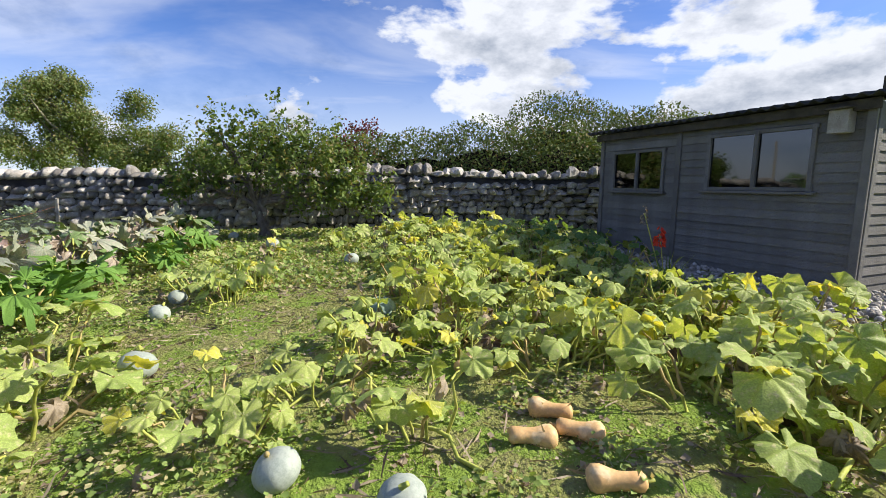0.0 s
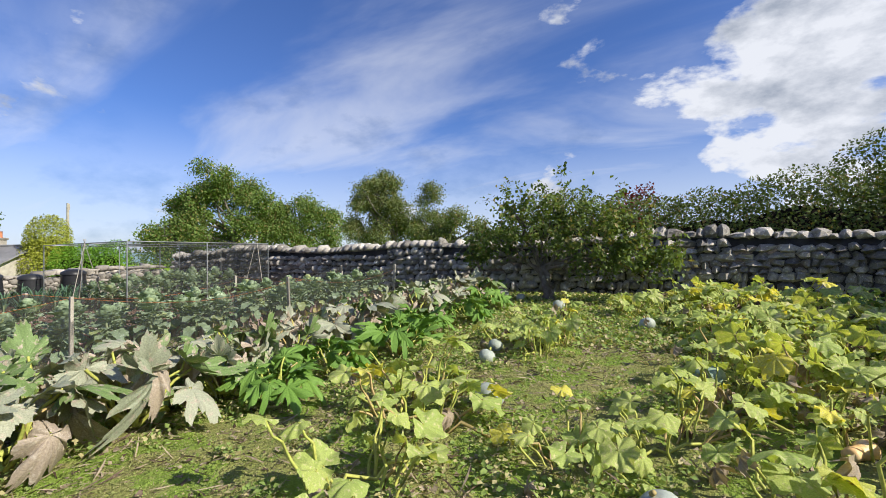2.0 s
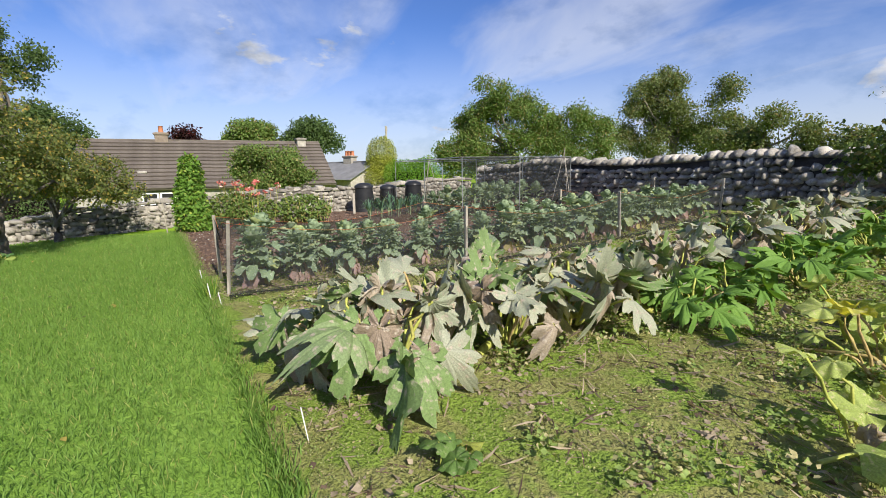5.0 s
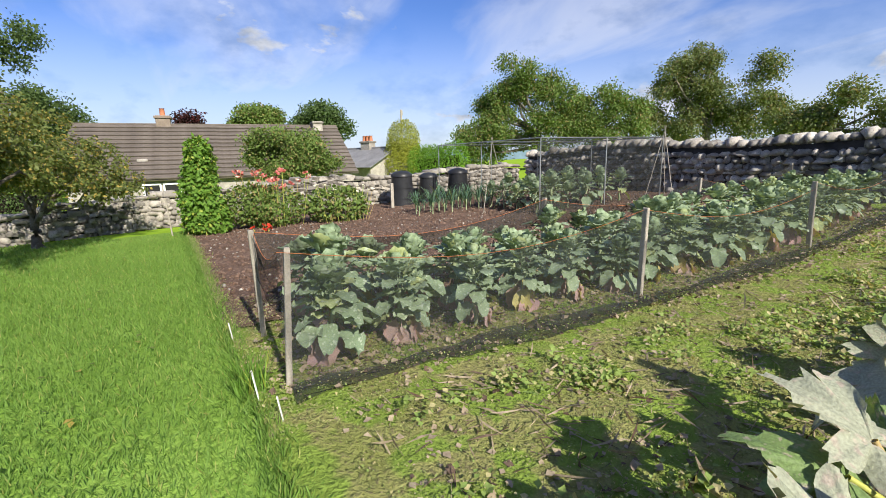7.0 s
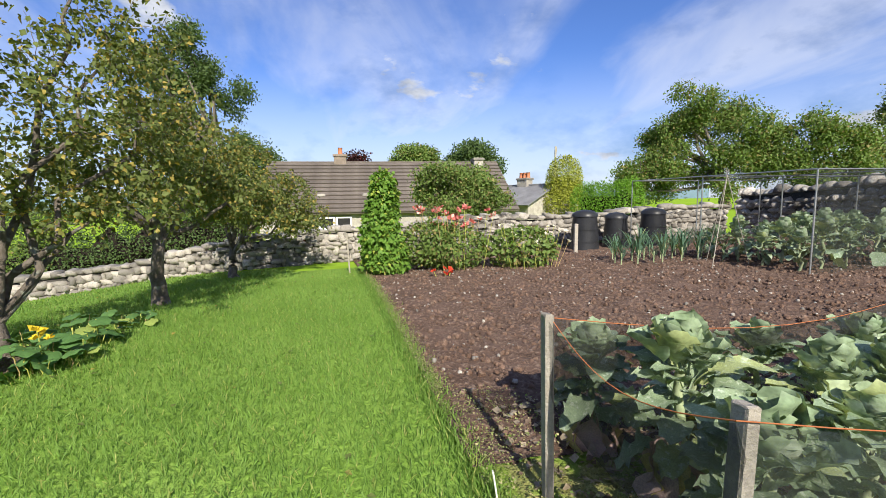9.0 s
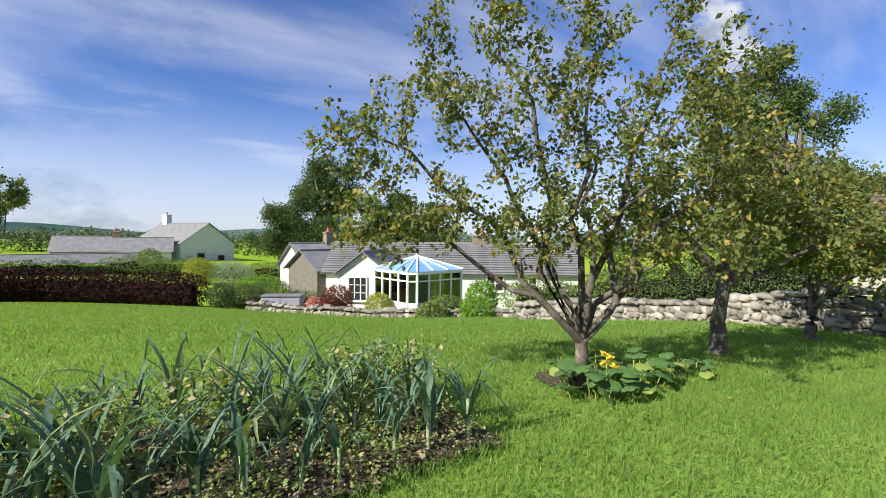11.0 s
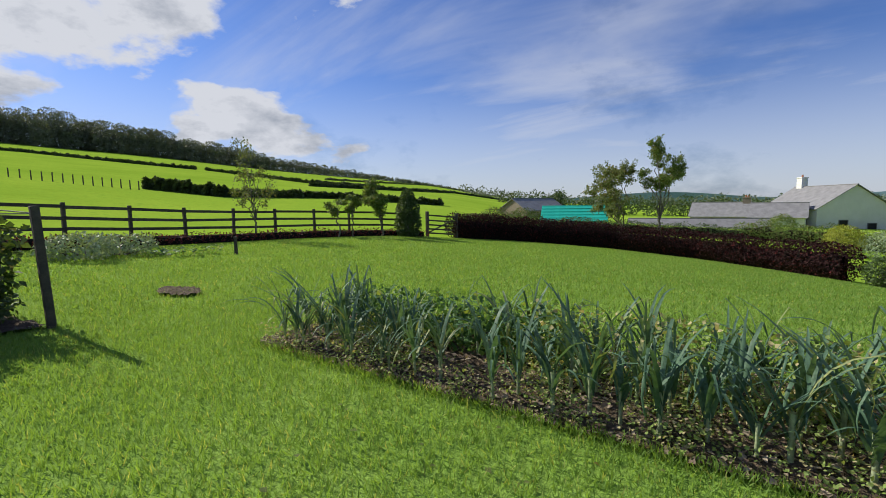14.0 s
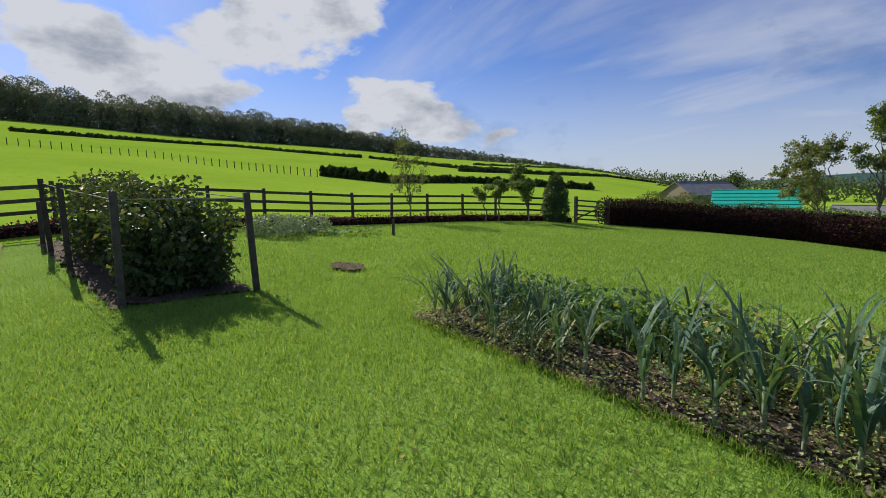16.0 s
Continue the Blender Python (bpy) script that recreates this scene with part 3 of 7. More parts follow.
def build_wall(name, line, top, label, mat, near, seed, course=0.13, thick=0.5, cope=0.24, limit=290):
    rng = np.random.default_rng(seed)
    stones, spot, length = wall_stones(line, top, rng, course, thick, cope)
    kinds = stone_meshes(7, mat, seed, 0.31 if course > 0.13 else 0.2)
    # core, near-black so that the gaps between the stones look shaded
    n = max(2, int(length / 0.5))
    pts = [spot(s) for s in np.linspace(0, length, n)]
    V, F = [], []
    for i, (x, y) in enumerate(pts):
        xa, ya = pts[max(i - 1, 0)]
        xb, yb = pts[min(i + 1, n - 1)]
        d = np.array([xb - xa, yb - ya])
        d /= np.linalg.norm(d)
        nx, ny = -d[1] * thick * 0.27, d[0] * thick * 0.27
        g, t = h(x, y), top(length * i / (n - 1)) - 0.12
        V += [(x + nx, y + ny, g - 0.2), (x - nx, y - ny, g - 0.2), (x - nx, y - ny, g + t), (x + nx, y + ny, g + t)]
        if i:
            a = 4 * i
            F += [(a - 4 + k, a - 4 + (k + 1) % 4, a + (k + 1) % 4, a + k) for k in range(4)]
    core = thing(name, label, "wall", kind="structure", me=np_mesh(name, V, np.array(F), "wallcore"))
    stones.sort(key=lambda q: abs(q[0] - near[0]) + abs(q[1] - near[1]))
    rest = []
    tv = {}
    for i, (x, y, z, sx, sy, sz, a) in enumerate(stones):
        k = i % len(kinds)
        m = Matrix.Translation((x, y, z)) @ Matrix.Rotation(a + rng.uniform(-0.22, 0.22), 4, "Z") @ Matrix.Rotation(rng.uniform(-0.16, 0.16), 4, "Y") @ Matrix.Diagonal((sx, sy, sz, 1))
        if i < limit:
            o = new("stone", kinds[k])
            o.parent = core
            o.matrix_local = m
        else:
            if k not in tv:
                me = kinds[k]
                tv[k] = (np.array([v.co for v in me.vertices]), np.array([tuple(p.vertices) for p in me.polygons]))
            v, f = tv[k]
            mm = np.array(m)
            rest.append((v @ mm[:3, :3].T + mm[:3, 3], f))
    if rest:
        v, f = join(rest)
        o = new("stones", np_mesh("stones", v, f, mat))
        o.parent = core
        tagged(o, kind="stuff")
    return core


# ---- foliage masses ----
def crown_points(blobs, n, rng, shell=0.72):
    """Points spread near the skin of several overlapping ellipsoids."""
    w = np.array([b[3] * b[4] * b[5] for b in blobs]) ** 0.5
    pick = rng.choice(len(blobs), n, p=w / w.sum())
    B = np.array(blobs)[pick]
    d = rng.normal(size=(n, 3))
    d /= np.linalg.norm(d, axis=1)[:, None]
    rad = shell + (1.0 - shell) * rng.random(n) ** 0.7
    return B[:, :3] + d * B[:, 3:6] * rad[:, None], d


def leaf_mass(name, blobs, n, size, mat, rng, droop=0.3, shell=0.7, clump=0):
    if size > 0.1:
        n, size = int(n * 1.7), size * 0.72
    P, d = crown_points(blobs, n, rng, shell)
    if clump:
        clump = int(clump * 1.3)
        c = P[rng.choice(n, max(4, n // clump))]
        own = c[rng.choice(len(c), n)]
        P = P * 0.06 + own * 0.94 + np.clip(rng.normal(size=P.shape), -1.3, 1.3) * size * 1.7
    f = d * 0.6 + rng.normal(size=P.shape) * 0.7
    f[:, 2] -= droop
    face = d * 0.9 + rng.normal(size=P.shape) * 0.42 + np.array([0, 0, 0.45])
    V, F = scatter(LEAF, LEAF_F, P, f, size * rng.uniform(0.6, 1.3, n), rng, spin=face, wide=1.25)
    return np_mesh(name, V, F, mat)


def limb(a, b, rng, sag=0.1, n=7):
    a, b = np.array(a, float), np.array(b, float)
    L = np.linalg.norm(b - a)
    t = np.linspace(0, 1, n)[:, None]
    w = rng.normal(size=(n, 3)) * L * 0.035
    w[0] = w[-1] = 0
    return a + (b - a) * t + w + np.array([0, 0, 1]) * (np.sin(t * np.pi) * sag * L)


def build_tree(name, label, x, y, trunk_h, trunk_r, blobs, n, size, mat, seed, shell=0.55, bark="bark", fork=6, lean=(0, 0), clump=14, twigs=40, category="tree", droop=0.3):
    """A tapered trunk with limbs and twigs and a crown of many single leaves. Blobs are given from the foot of the trunk."""
    rng = np.random.default_rng(seed)
    t = thing(name, label, category, pose(x, y, h(x, y) - 0.03))
    top = np.array([lean[0], lean[1], trunk_h])
    pieces = [tube(limb((0, 0, 0), top, rng, 0.02, 8), np.linspace(trunk_r * 1.25, trunk_r * 0.75, 8), 8)]
    ends = []
    for i in range(fork):
        b = blobs[i % len(blobs)]
        e = np.array(b[:3]) + rng.normal(size=3) * np.array(b[3:6]) * 0.25
        pts = limb(top * rng.uniform(0.75, 1.0), e, rng, 0.06)
        pieces.append(tube(pts, np.linspace(trunk_r * 0.55, trunk_r * 0.14, 7), 6))
        ends += [pts[3], pts[4], pts[5], pts[6]]
    for i in range(twigs):
        a = ends[rng.integers(len(ends))]
        p, _ = crown_points(blobs, 1, rng, 0.75)
        L = p[0] - a
        if np.linalg.norm(L) > 2.6 * max(b[3] for b in blobs):
            continue
        pieces.append(tube(limb(a, p[0], rng, 0.05, 5), np.linspace(trunk_r * 0.14, trunk_r * 0.03, 5), 4))
    v, f = join(pieces)
    part("trunk", np_mesh("trunk", v, f, bark, True), t)
    part("crown", leaf_mass("crown", blobs, n, size, mat, rng, droop, shell, clump), t)
    return t


def branch_tree(name, label, x, y, trunk_h, trunk_r, blobs, ends, per, size, mat, seed, shell=0.2, bark="bark", stems=1, limbs=7, lean=(0, 0), droop=0.5, shoots=(), category="tree", foot_spread=0.0):
    """An open tree: limbs, then branches that each grow from the nearest wood already there, with leaves set along the outer twigs."""
    rng = np.random.default_rng(seed)
    t = thing(name, label, category, pose(x, y, h(x, y) - 0.03))
    pieces, nodes, rad = [], [], []
    tops = []
    for i in range(stems):
        a = rng.uniform(0, 6.28) + i * 6.28 / stems
        foot = np.array([foot_spread * math.cos(a), foot_spread * math.sin(a), 0.0])
        top = foot + np.array([lean[0] + (0.35 * math.cos(a) if stems > 1 else 0), lean[1] + (0.35 * math.sin(a) if stems > 1 else 0), trunk_h])
        pts = limb(foot, top, rng, 0.02, 8)
        r = np.linspace(trunk_r * 1.3, trunk_r * 0.8, 8)
        r[0] *= 1.25
        pieces.append(tube(pts, r, 9))
        tops.append(top)
    for i in range(limbs):
        b = blobs[i % len(blobs)]
        top = tops[int(np.argmin([np.linalg.norm(np.array(b[:2]) - q[:2]) for q in tops]))]
        pts = limb(top * (1, 1, rng.uniform(0.8, 1.0)), np.array(b[:3]) + rng.normal(size=3) * 0.08, rng, 0.05, 8)
        r = np.linspace(trunk_r * 0.58, trunk_r * 0.16, 8)
        pieces.append(tube(pts, r, 7))
        nodes += list(pts[2:])
        rad += list(r[2:])
    P, _ = crown_points(blobs, ends, rng, shell)
    P = np.concatenate([P, np.array(shoots, float).reshape(-1, 3)])
    P = P[P[:, 2] > 0.25]
    N0 = np.array(nodes)
    order = np.argsort([np.min(np.linalg.norm(N0 - p, axis=1)) for p in P])
    LP, LF, LS = [], [], []
    mid = np.array([0, 0, trunk_h + 0.4])
    for k in order:
        p = P[k]
        D = np.linalg.norm(np.array(nodes) - p, axis=1)
        i = int(np.argmin(D + 0.25 * np.array(nodes)[:, 2].clip(0)))
        a, r0 = nodes[i], max(rad[i] * 0.72, 0.0028)
        m = max(4, int(D[i] / 0.12))
        pts = limb(a, p, rng, 0.06, m)
        r = np.linspace(r0, 0.0022, m)
        pieces.append(tube(pts, r, 5 if r0 > 0.01 else 4))
        nodes += list(pts[1:])
        rad += list(r[1:])
        out = p - mid
        out /= np.linalg.norm(out) + 1e-9
        for _ in range(per):
            j = min(m - 1, int(rng.uniform(0.25, 1.0) * m))
            LP.append(pts[j] + rng.normal(size=3) * size * 0.75)
            LF.append(out * 0.4 + rng.normal(size=3) * 0.8 - np.array([0, 0, droop]))
            LS.append(out * 0.5 + rng.normal(size=3) * 0.6 + np.array([0, 0, 0.4]))
    v, f = join(pieces)
    part("trunk", np_mesh("trunk", v, f, bark, True), t)
    n = len(LP)
    V, F = scatter(LEAF, LEAF_F, np.array(LP), np.array(LF), size * rng.uniform(0.6, 1.3, n), rng, spin=np.array(LS), wide=1.25)
    part("crown", np_mesh("crown", V, F, mat), t)
    return t


def build_bush(name, label, x, y, blobs, n, size, mat, seed, category="shrub", shell=0.6, core="tree_dark", clump=0, stems=9):
    rng = np.random.default_rng(seed)
    t = thing(name, label, category, pose(x, y, h(x, y) - 0.02))
    pieces = []
    for i in range(stems):
        b = blobs[i % len(blobs)]
        a = (b[0] * 0.7 + rng.uniform(-0.3, 0.3) * b[3], b[1] * 0.7 + rng.uniform(-0.3, 0.3) * b[4], 0)
        e = np.array(b[:3]) + rng.normal(size=3) * np.array(b[3:6]) * 0.4
        e[2] = max(e[2], 0.1)
        pieces.append(tube(limb(a, e, rng, 0.02, 5), np.linspace(0.03, 0.008, 5), 5))
    v, f = join(pieces)
    part("woody_base", np_mesh("woody_base", v, f, "bark"), t)
    part("foliage", leaf_mass("foliage", blobs, n, size, mat, rng, 0.1, shell, clump), t)
    return t


def hedge_blobs(line, width, height, rng, step=0.5, wob=0.25):
    P = np.array(line, float)
    S = np.concatenate([[0], np.cumsum(np.linalg.norm(np.diff(P, axis=0), axis=1))])
    out = []
    for s in np.arange(0, S[-1], step):
        x, y = np.interp(s, S, P[:, 0]), np.interp(s, S, P[:, 1])
        hh = height * rng.uniform(1 - wob, 1 + wob)
        out.append((x, y, h(x, y) + hh * 0.5, width * 0.5 + step * 0.4, width * 0.5 + step * 0.4, hh * 0.52))
    return out


def build_hedge(name, label, line, width, height, n, size, mat, seed, step=0.5, wob=0.2, category="hedge", z0=0.0):
    rng = np.random.default_rng(seed)
    B = [(b[0], b[1], b[2] + z0, *b[3:]) for b in hedge_blobs(line, width, height, rng, step, wob)]
    t = thing(name, label, category)
    # woody inside as a plain near-black box: stops the view, paints the inner shade
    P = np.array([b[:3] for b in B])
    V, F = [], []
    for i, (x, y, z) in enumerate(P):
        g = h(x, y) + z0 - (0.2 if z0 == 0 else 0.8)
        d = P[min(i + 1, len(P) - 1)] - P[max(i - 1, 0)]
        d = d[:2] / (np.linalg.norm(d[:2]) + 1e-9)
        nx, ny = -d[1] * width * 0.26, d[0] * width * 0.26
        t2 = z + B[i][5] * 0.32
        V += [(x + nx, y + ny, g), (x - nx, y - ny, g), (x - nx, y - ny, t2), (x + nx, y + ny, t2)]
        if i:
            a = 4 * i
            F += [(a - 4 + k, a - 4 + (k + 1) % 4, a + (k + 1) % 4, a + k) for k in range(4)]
    part("inner_growth", np_mesh("inner_growth", V, np.array(F), "hedgeshade"), t)
    part("foliage", leaf_mass("foliage", B, n, size, mat, rng, 0.0, 0.7), t)
    return t


# back wall of the garden and the lower wall before the house
BACK = [(7.5, 10.9), (3.0, 11.35), (0.4, 11.5), (-3, 11.2), (-6, 11.0), (-10, 10.5), (-14, 10.1), (-19, 9.5)]
FARW = [(-19.2, 9.0), (-19.6, 4), (-19.6, -2), (-19.4, -6), (-18.9, -10.5), (-18.2, -13.5)]
build_wall("wall_back", BACK, lambda s: 1.40 + 0.06 * math.sin(s * 0.9), "rough grey dry stone wall with boulder coping", "stone", (0.5, 11.5), 11, 0.15)
build_wall("wall_far", FARW, lambda s: 0.98 + 0.05 * math.sin(s) - 0.42 * min(1, max(0, (s - 12) / 5)), "pale dry stone boundary wall in full sun", "palestone", (-19.5, 1.0), 12, 0.095, 0.45, 0.15, 110)
LOWW = [at(128, 17.2), at(140, 18.6), at(150, 19.4), at(160, 20.4), at(168, 21.8)]
build_wall("wall_low", LOWW, lambda s: 0.32 + 0.04 * math.sin(s * 2), "low rough stone garden wall edging the lawn", "palestone", at(150, 19), 13, 0.10, 0.35, 0.15, 110)


# ---- timber fence, gate and hedges round the lawn ----
FENCE = [at(a, r) for a, r in [(300, 17), (285, 16), (273, 15.5), (262, 16.3), (252, 17.8), (244, 19.3), (236, 20.8), (228, 22.4), (221, 24.0), (218, 24.3)]]


def line_points(line, step):
    P = np.array(line, float)
    S = np.concatenate([[0], np.cumsum(np.linalg.norm(np.diff(P, axis=0), axis=1))])
    s = np.arange(0, S[-1], step)
    return [(float(np.interp(q, S, P[:, 0])), float(np.interp(q, S, P[:, 1]))) for q in s]


def beam(name, a, b, w, t, mat):
    """A squared timber from a to b, w high and t thick."""
    a, b = Vector(a), Vector(b)
    d = b - a
    bm = bmesh.new()
    box_bm(bm, 0, 0, 0, d.length, t, w, 0, min(w, t) * 0.12)
    me = bm_mesh(name, bm, mat)
    m = Matrix.Translation((a + b) / 2) @ d.to_track_quat("X", "Z").to_matrix().to_4x4()
    return me, m


def build_fence():
    pts = line_points(FENCE, 1.85)
    f = thing("post_and_rail_fence", "dark timber post and rail fence with four rails", "fence")
    post = box("post", 0, 0, 0.62, 0.10, 0.10, 1.40, "darkwood", 0, 0.012)
    rng = np.random.default_rng(8)
    for i, (x, y) in enumerate(pts):
        part("post", post, f, at=pose(x, y, h(x, y) - 0.05, rng.uniform(-1, 1), rng.uniform(-1, 1), rng.uniform(-8, 8)))
        if i:
            xa, ya = pts[i - 1]
            for z in (0.22, 0.52, 0.83, 1.14):
                me, m = beam("rail", (xa, ya, h(xa, ya) + z + rng.uniform(-0.02, 0.02)), (x, y, h(x, y) + z + rng.uniform(-0.02, 0.02)), 0.095, 0.04, "darkwood")
                part("rail", me, f, at=Matrix.Translation((-0.06, 0.0, 0)) @ m)


build_fence()


def build_gate(a, b):
    g = thing("field_gate", "dark timber five-bar field gate standing shut", "gate")
    ax, ay, bx, by = *a, *b
    for x, y in (a, b):
        part("post", box("post", 0, 0, 0.65, 0.15, 0.15, 1.5, "darkwood", 0, 0.015), g, at=pose(x, y, h(x, y) - 0.05))
    for z in (0.2, 0.42, 0.64, 0.88, 1.15):
        me, m = beam("bar", (ax, ay, h(ax, ay) + z), (bx, by, h(bx, by) + z), 0.08, 0.03, "darkwood")
        part("bar", me, g, at=m)
    me, m = beam("brace", (ax, ay, h(ax, ay) + 0.2), (bx, by, h(bx, by) + 1.1), 0.07, 0.025, "darkwood")
    part("brace", me, g, at=Matrix.Translation((-0.03, 0, 0)) @ m)


build_gate(at(217.6, 24.3), at(213.9, 24.8))
build_hedge("low_copper_hedge", "low brown and red leafed hedge under the timber fence", [(x - 0.35, y + 0.0) for x, y in FENCE], 0.45, 0.38, 9000, 0.07, "redleaf", 21, 0.4, 0.15)
HEDGE = [at(a, r) for a, r in [(214, 25.2), (208, 26.6), (202, 27.2), (195, 27.2), (186, 26.2), (179, 24.6), (173, 22.9)]]
build_hedge("copper_beech_hedge", "clipped dark purple copper beech hedge round the lawn", HEDGE, 0.9, 1.42, 48000, 0.095, "copper", 22, 0.45, 0.05)


# ---- simple house parts ----
def gable_house(name, label, x, y, rz, wid, dep, zb, ze, zr, wall, roof, category="house", over=0.25, courses=0):
    """A house with its ridge along local x: wall body with gables, two roof slopes with thickness. Local x runs along the ridge."""
    t = thing(name, label, category, pose(x, y, 0, 0, 0, rz))
    a, b = wid / 2, dep / 2
    V = [(-a, -b, zb), (a, -b, zb), (a, b, zb), (-a, b, zb), (-a, -b, ze), (a, -b, ze), (a, b, ze), (-a, b, ze), (-a, 0, zr), (a, 0, zr)]
    me = bpy.data.meshes.new("wall")
    me.from_pydata(V, [], [(0, 1, 5, 4), (1, 2, 6, 9, 5), (2, 3, 7, 6), (3, 0, 4, 8, 7), (4, 5, 9, 8), (6, 7, 8, 9)])
    me.materials.append(M[wall])
    part("wall", me, t)
    sl = math.atan2(zr - ze, b)
    for s in (-1, 1):
        e0, e1 = np.array([0, s * (b + over), ze - over * math.tan(sl)]), np.array([0, 0, zr])
        nrm = np.array([0, s * math.sin(sl), math.cos(sl)])
        c = (e0 + e1) / 2 + nrm * 0.07
        L = np.linalg.norm(e1 - e0)
        rot = Matrix.Translation(Vector(c)) @ Matrix.Rotation(0 if s < 0 else math.pi, 4, "Z") @ Matrix.Rotation(sl, 4, "X")
        r = part("roof", box("roof", 0, 0, -0.02, wid + 2 * over, L, 0.05, roof), t, at=rot)
        if courses:
            n = courses
            bm = bmesh.new()
            box_bm(bm, 0, 0, 0, wid + 2 * over - 0.02, L / n * 1.06, 0.05, 0)
            for v in bm.verts:
                v.co.z += 0.045 if v.co.y < 0 else -0.025
            course = bm_mesh("tile_course", bm, roof)
            for k in range(n):
                part("tile_course", course, r, at=Matrix.Translation((0.01 * (-1) ** k, -L / 2 + (k + 0.5) * L / n, 0.03)))
    part("ridge", box("ridge", 0, 0, zr + 0.09, wid + 2 * over, 0.22, 0.1, roof, 0, 0.03), t)
    return t


def chimney(parent, x, y, z0, z1, w, d, pots=1, mat="brick"):
    c = part("chimney", box("chimney", 0, 0, (z0 + z1) / 2, w, d, z1 - z0, mat, 0, 0.02), parent, at=Matrix.Translation((x, y, 0)))
    part("cap", box("cap", 0, 0, z1 - 0.08, w + 0.12, d + 0.12, 0.12, mat, 0, 0.02), c)
    for i in range(pots):
        v, f = tube([(0, 0, z1 - 0.02), (0, 0, z1 + 0.12), (0, 0, z1 + 0.32), (0, 0, z1 + 0.34)], [0.13, 0.12, 0.11, 0.135], 10)
        part("chimney_pot", np_mesh("chimney_pot", v, f, "terracotta", True), c, at=Matrix.Translation(((i - (pots - 1) / 2) * 0.32, 0, 0)))
    return c


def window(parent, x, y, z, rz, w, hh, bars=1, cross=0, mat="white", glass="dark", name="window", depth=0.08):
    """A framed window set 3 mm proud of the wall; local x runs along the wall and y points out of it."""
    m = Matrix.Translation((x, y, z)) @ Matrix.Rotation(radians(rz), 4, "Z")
    # the default pane is a dark slab, the room's darkness painted on
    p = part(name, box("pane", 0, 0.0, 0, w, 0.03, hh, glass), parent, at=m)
    bm = bmesh.new()
    for s in (-1, 1):
        box_bm(bm, s * (w / 2), depth * 0.3, 0, 0.07, depth, hh + 0.07)
        box_bm(bm, 0, depth * 0.3, s * (hh / 2), w + 0.07, depth * 0.96, 0.07)
    for i in range(1, bars + 1):
        box_bm(bm, -w / 2 + w * i / (bars + 1), depth * 0.25, 0, 0.05, depth * 0.8, hh)
    for i in range(1, cross + 1):
        box_bm(bm, 0, depth * 0.22, -hh / 2 + hh * i / (cross + 1), w, depth * 0.7, 0.03)
    part("frame", bm_mesh("frame", bm, mat), p)
    part("sill", box("sill", 0, depth * 0.5, -hh / 2 - 0.06, w + 0.2, 0.16, 0.05, mat, 0, 0.01), p)
    return p


# long low cottage beyond the far wall: ridge runs along y
cot = gable_house("long_cottage", "long low stone cottage with brown tiled roof", -31.0, -1.1, 90, 11.6, 7.2, -2.2, 0.9, 3.25, "palestone", "tile", courses=13)
chimney(cot, -2.4, 0.0, 2.6, 3.75, 0.62, 0.62)
chimney(cot, 4.9, -0.3, 2.2, 3.55, 0.5, 0.6, 0, "palestone")
for wx in (-2.9, -2.15):
    window(cot, wx, -3.62, 0.36, 180, 0.62, 0.5, 0)
for wx in (-3.2, -1.1):
    part("roof_vent", box("roof_vent", 0, 0, 0, 0.4, 0.28, 0.14, "palestone", 0, 0.03), cot, at=Matrix.Translation((wx, -2.75, 1.62)))
low2 = gable_house("stone_outbuilding", "small stone building with grey slate roof", *at(70.0, 30.0), 25, 5.5, 4.5, -1.6, 1.0, 2.1, "palestone", "slate")
chimney(low2, 0.2, 0, 1.4, 2.65, 0.9, 0.55, 3, "palestone")

# the house with the conservatory
gw = gable_house("white_cottage", "long white rendered cottage with grey slate roof and chimneys", *at(143.5, 30.5), -37, 15.5, 6.0, -3.0, -0.75, 0.95, "render", "slate", courses=14)
chimney(gw, -8.0, 0, 0.4, 1.65, 0.9, 0.6, 2)
chimney(gw, -5.4, 0, 0.4, 1.85, 0.9, 0.6, 2, "render")
chimney(gw, -1.8, 0, 0.4, 1.6, 0.9, 0.6, 2)
for wx in (-2.6, -4.6):
    window(gw, wx, 3.02, -1.35, 0, 1.0, 0.9, 1, 1)
wing = gable_house("white_wing", "white rendered gable wing with a tall paned window", *at(153.2, 26.6), 47, 4.6, 2.8, -2.7, -0.5, 0.55, "render", "slate")
window(wing, 2.32, -0.3, -1.35, 270, 1.0, 1.25, 2, 2)
stc = gable_house("stone_cottage_wing", "sandstone gabled wing with grey slate roof", *at(158.2, 31.5), 15, 5.0, 3.2, -3.0, -0.6, 0.45, "palestone", "slate")
stw = gable_house("white_cottage_end", "white rendered cottage end with pale slate roof", *at(157.4, 37.0), 5, 8.0, 5.0, -3.0, -0.8, 0.8, "render", "slate")
chimney(stw, 1.0, 0, 0.4, 1.75, 0.9, 0.6, 2)


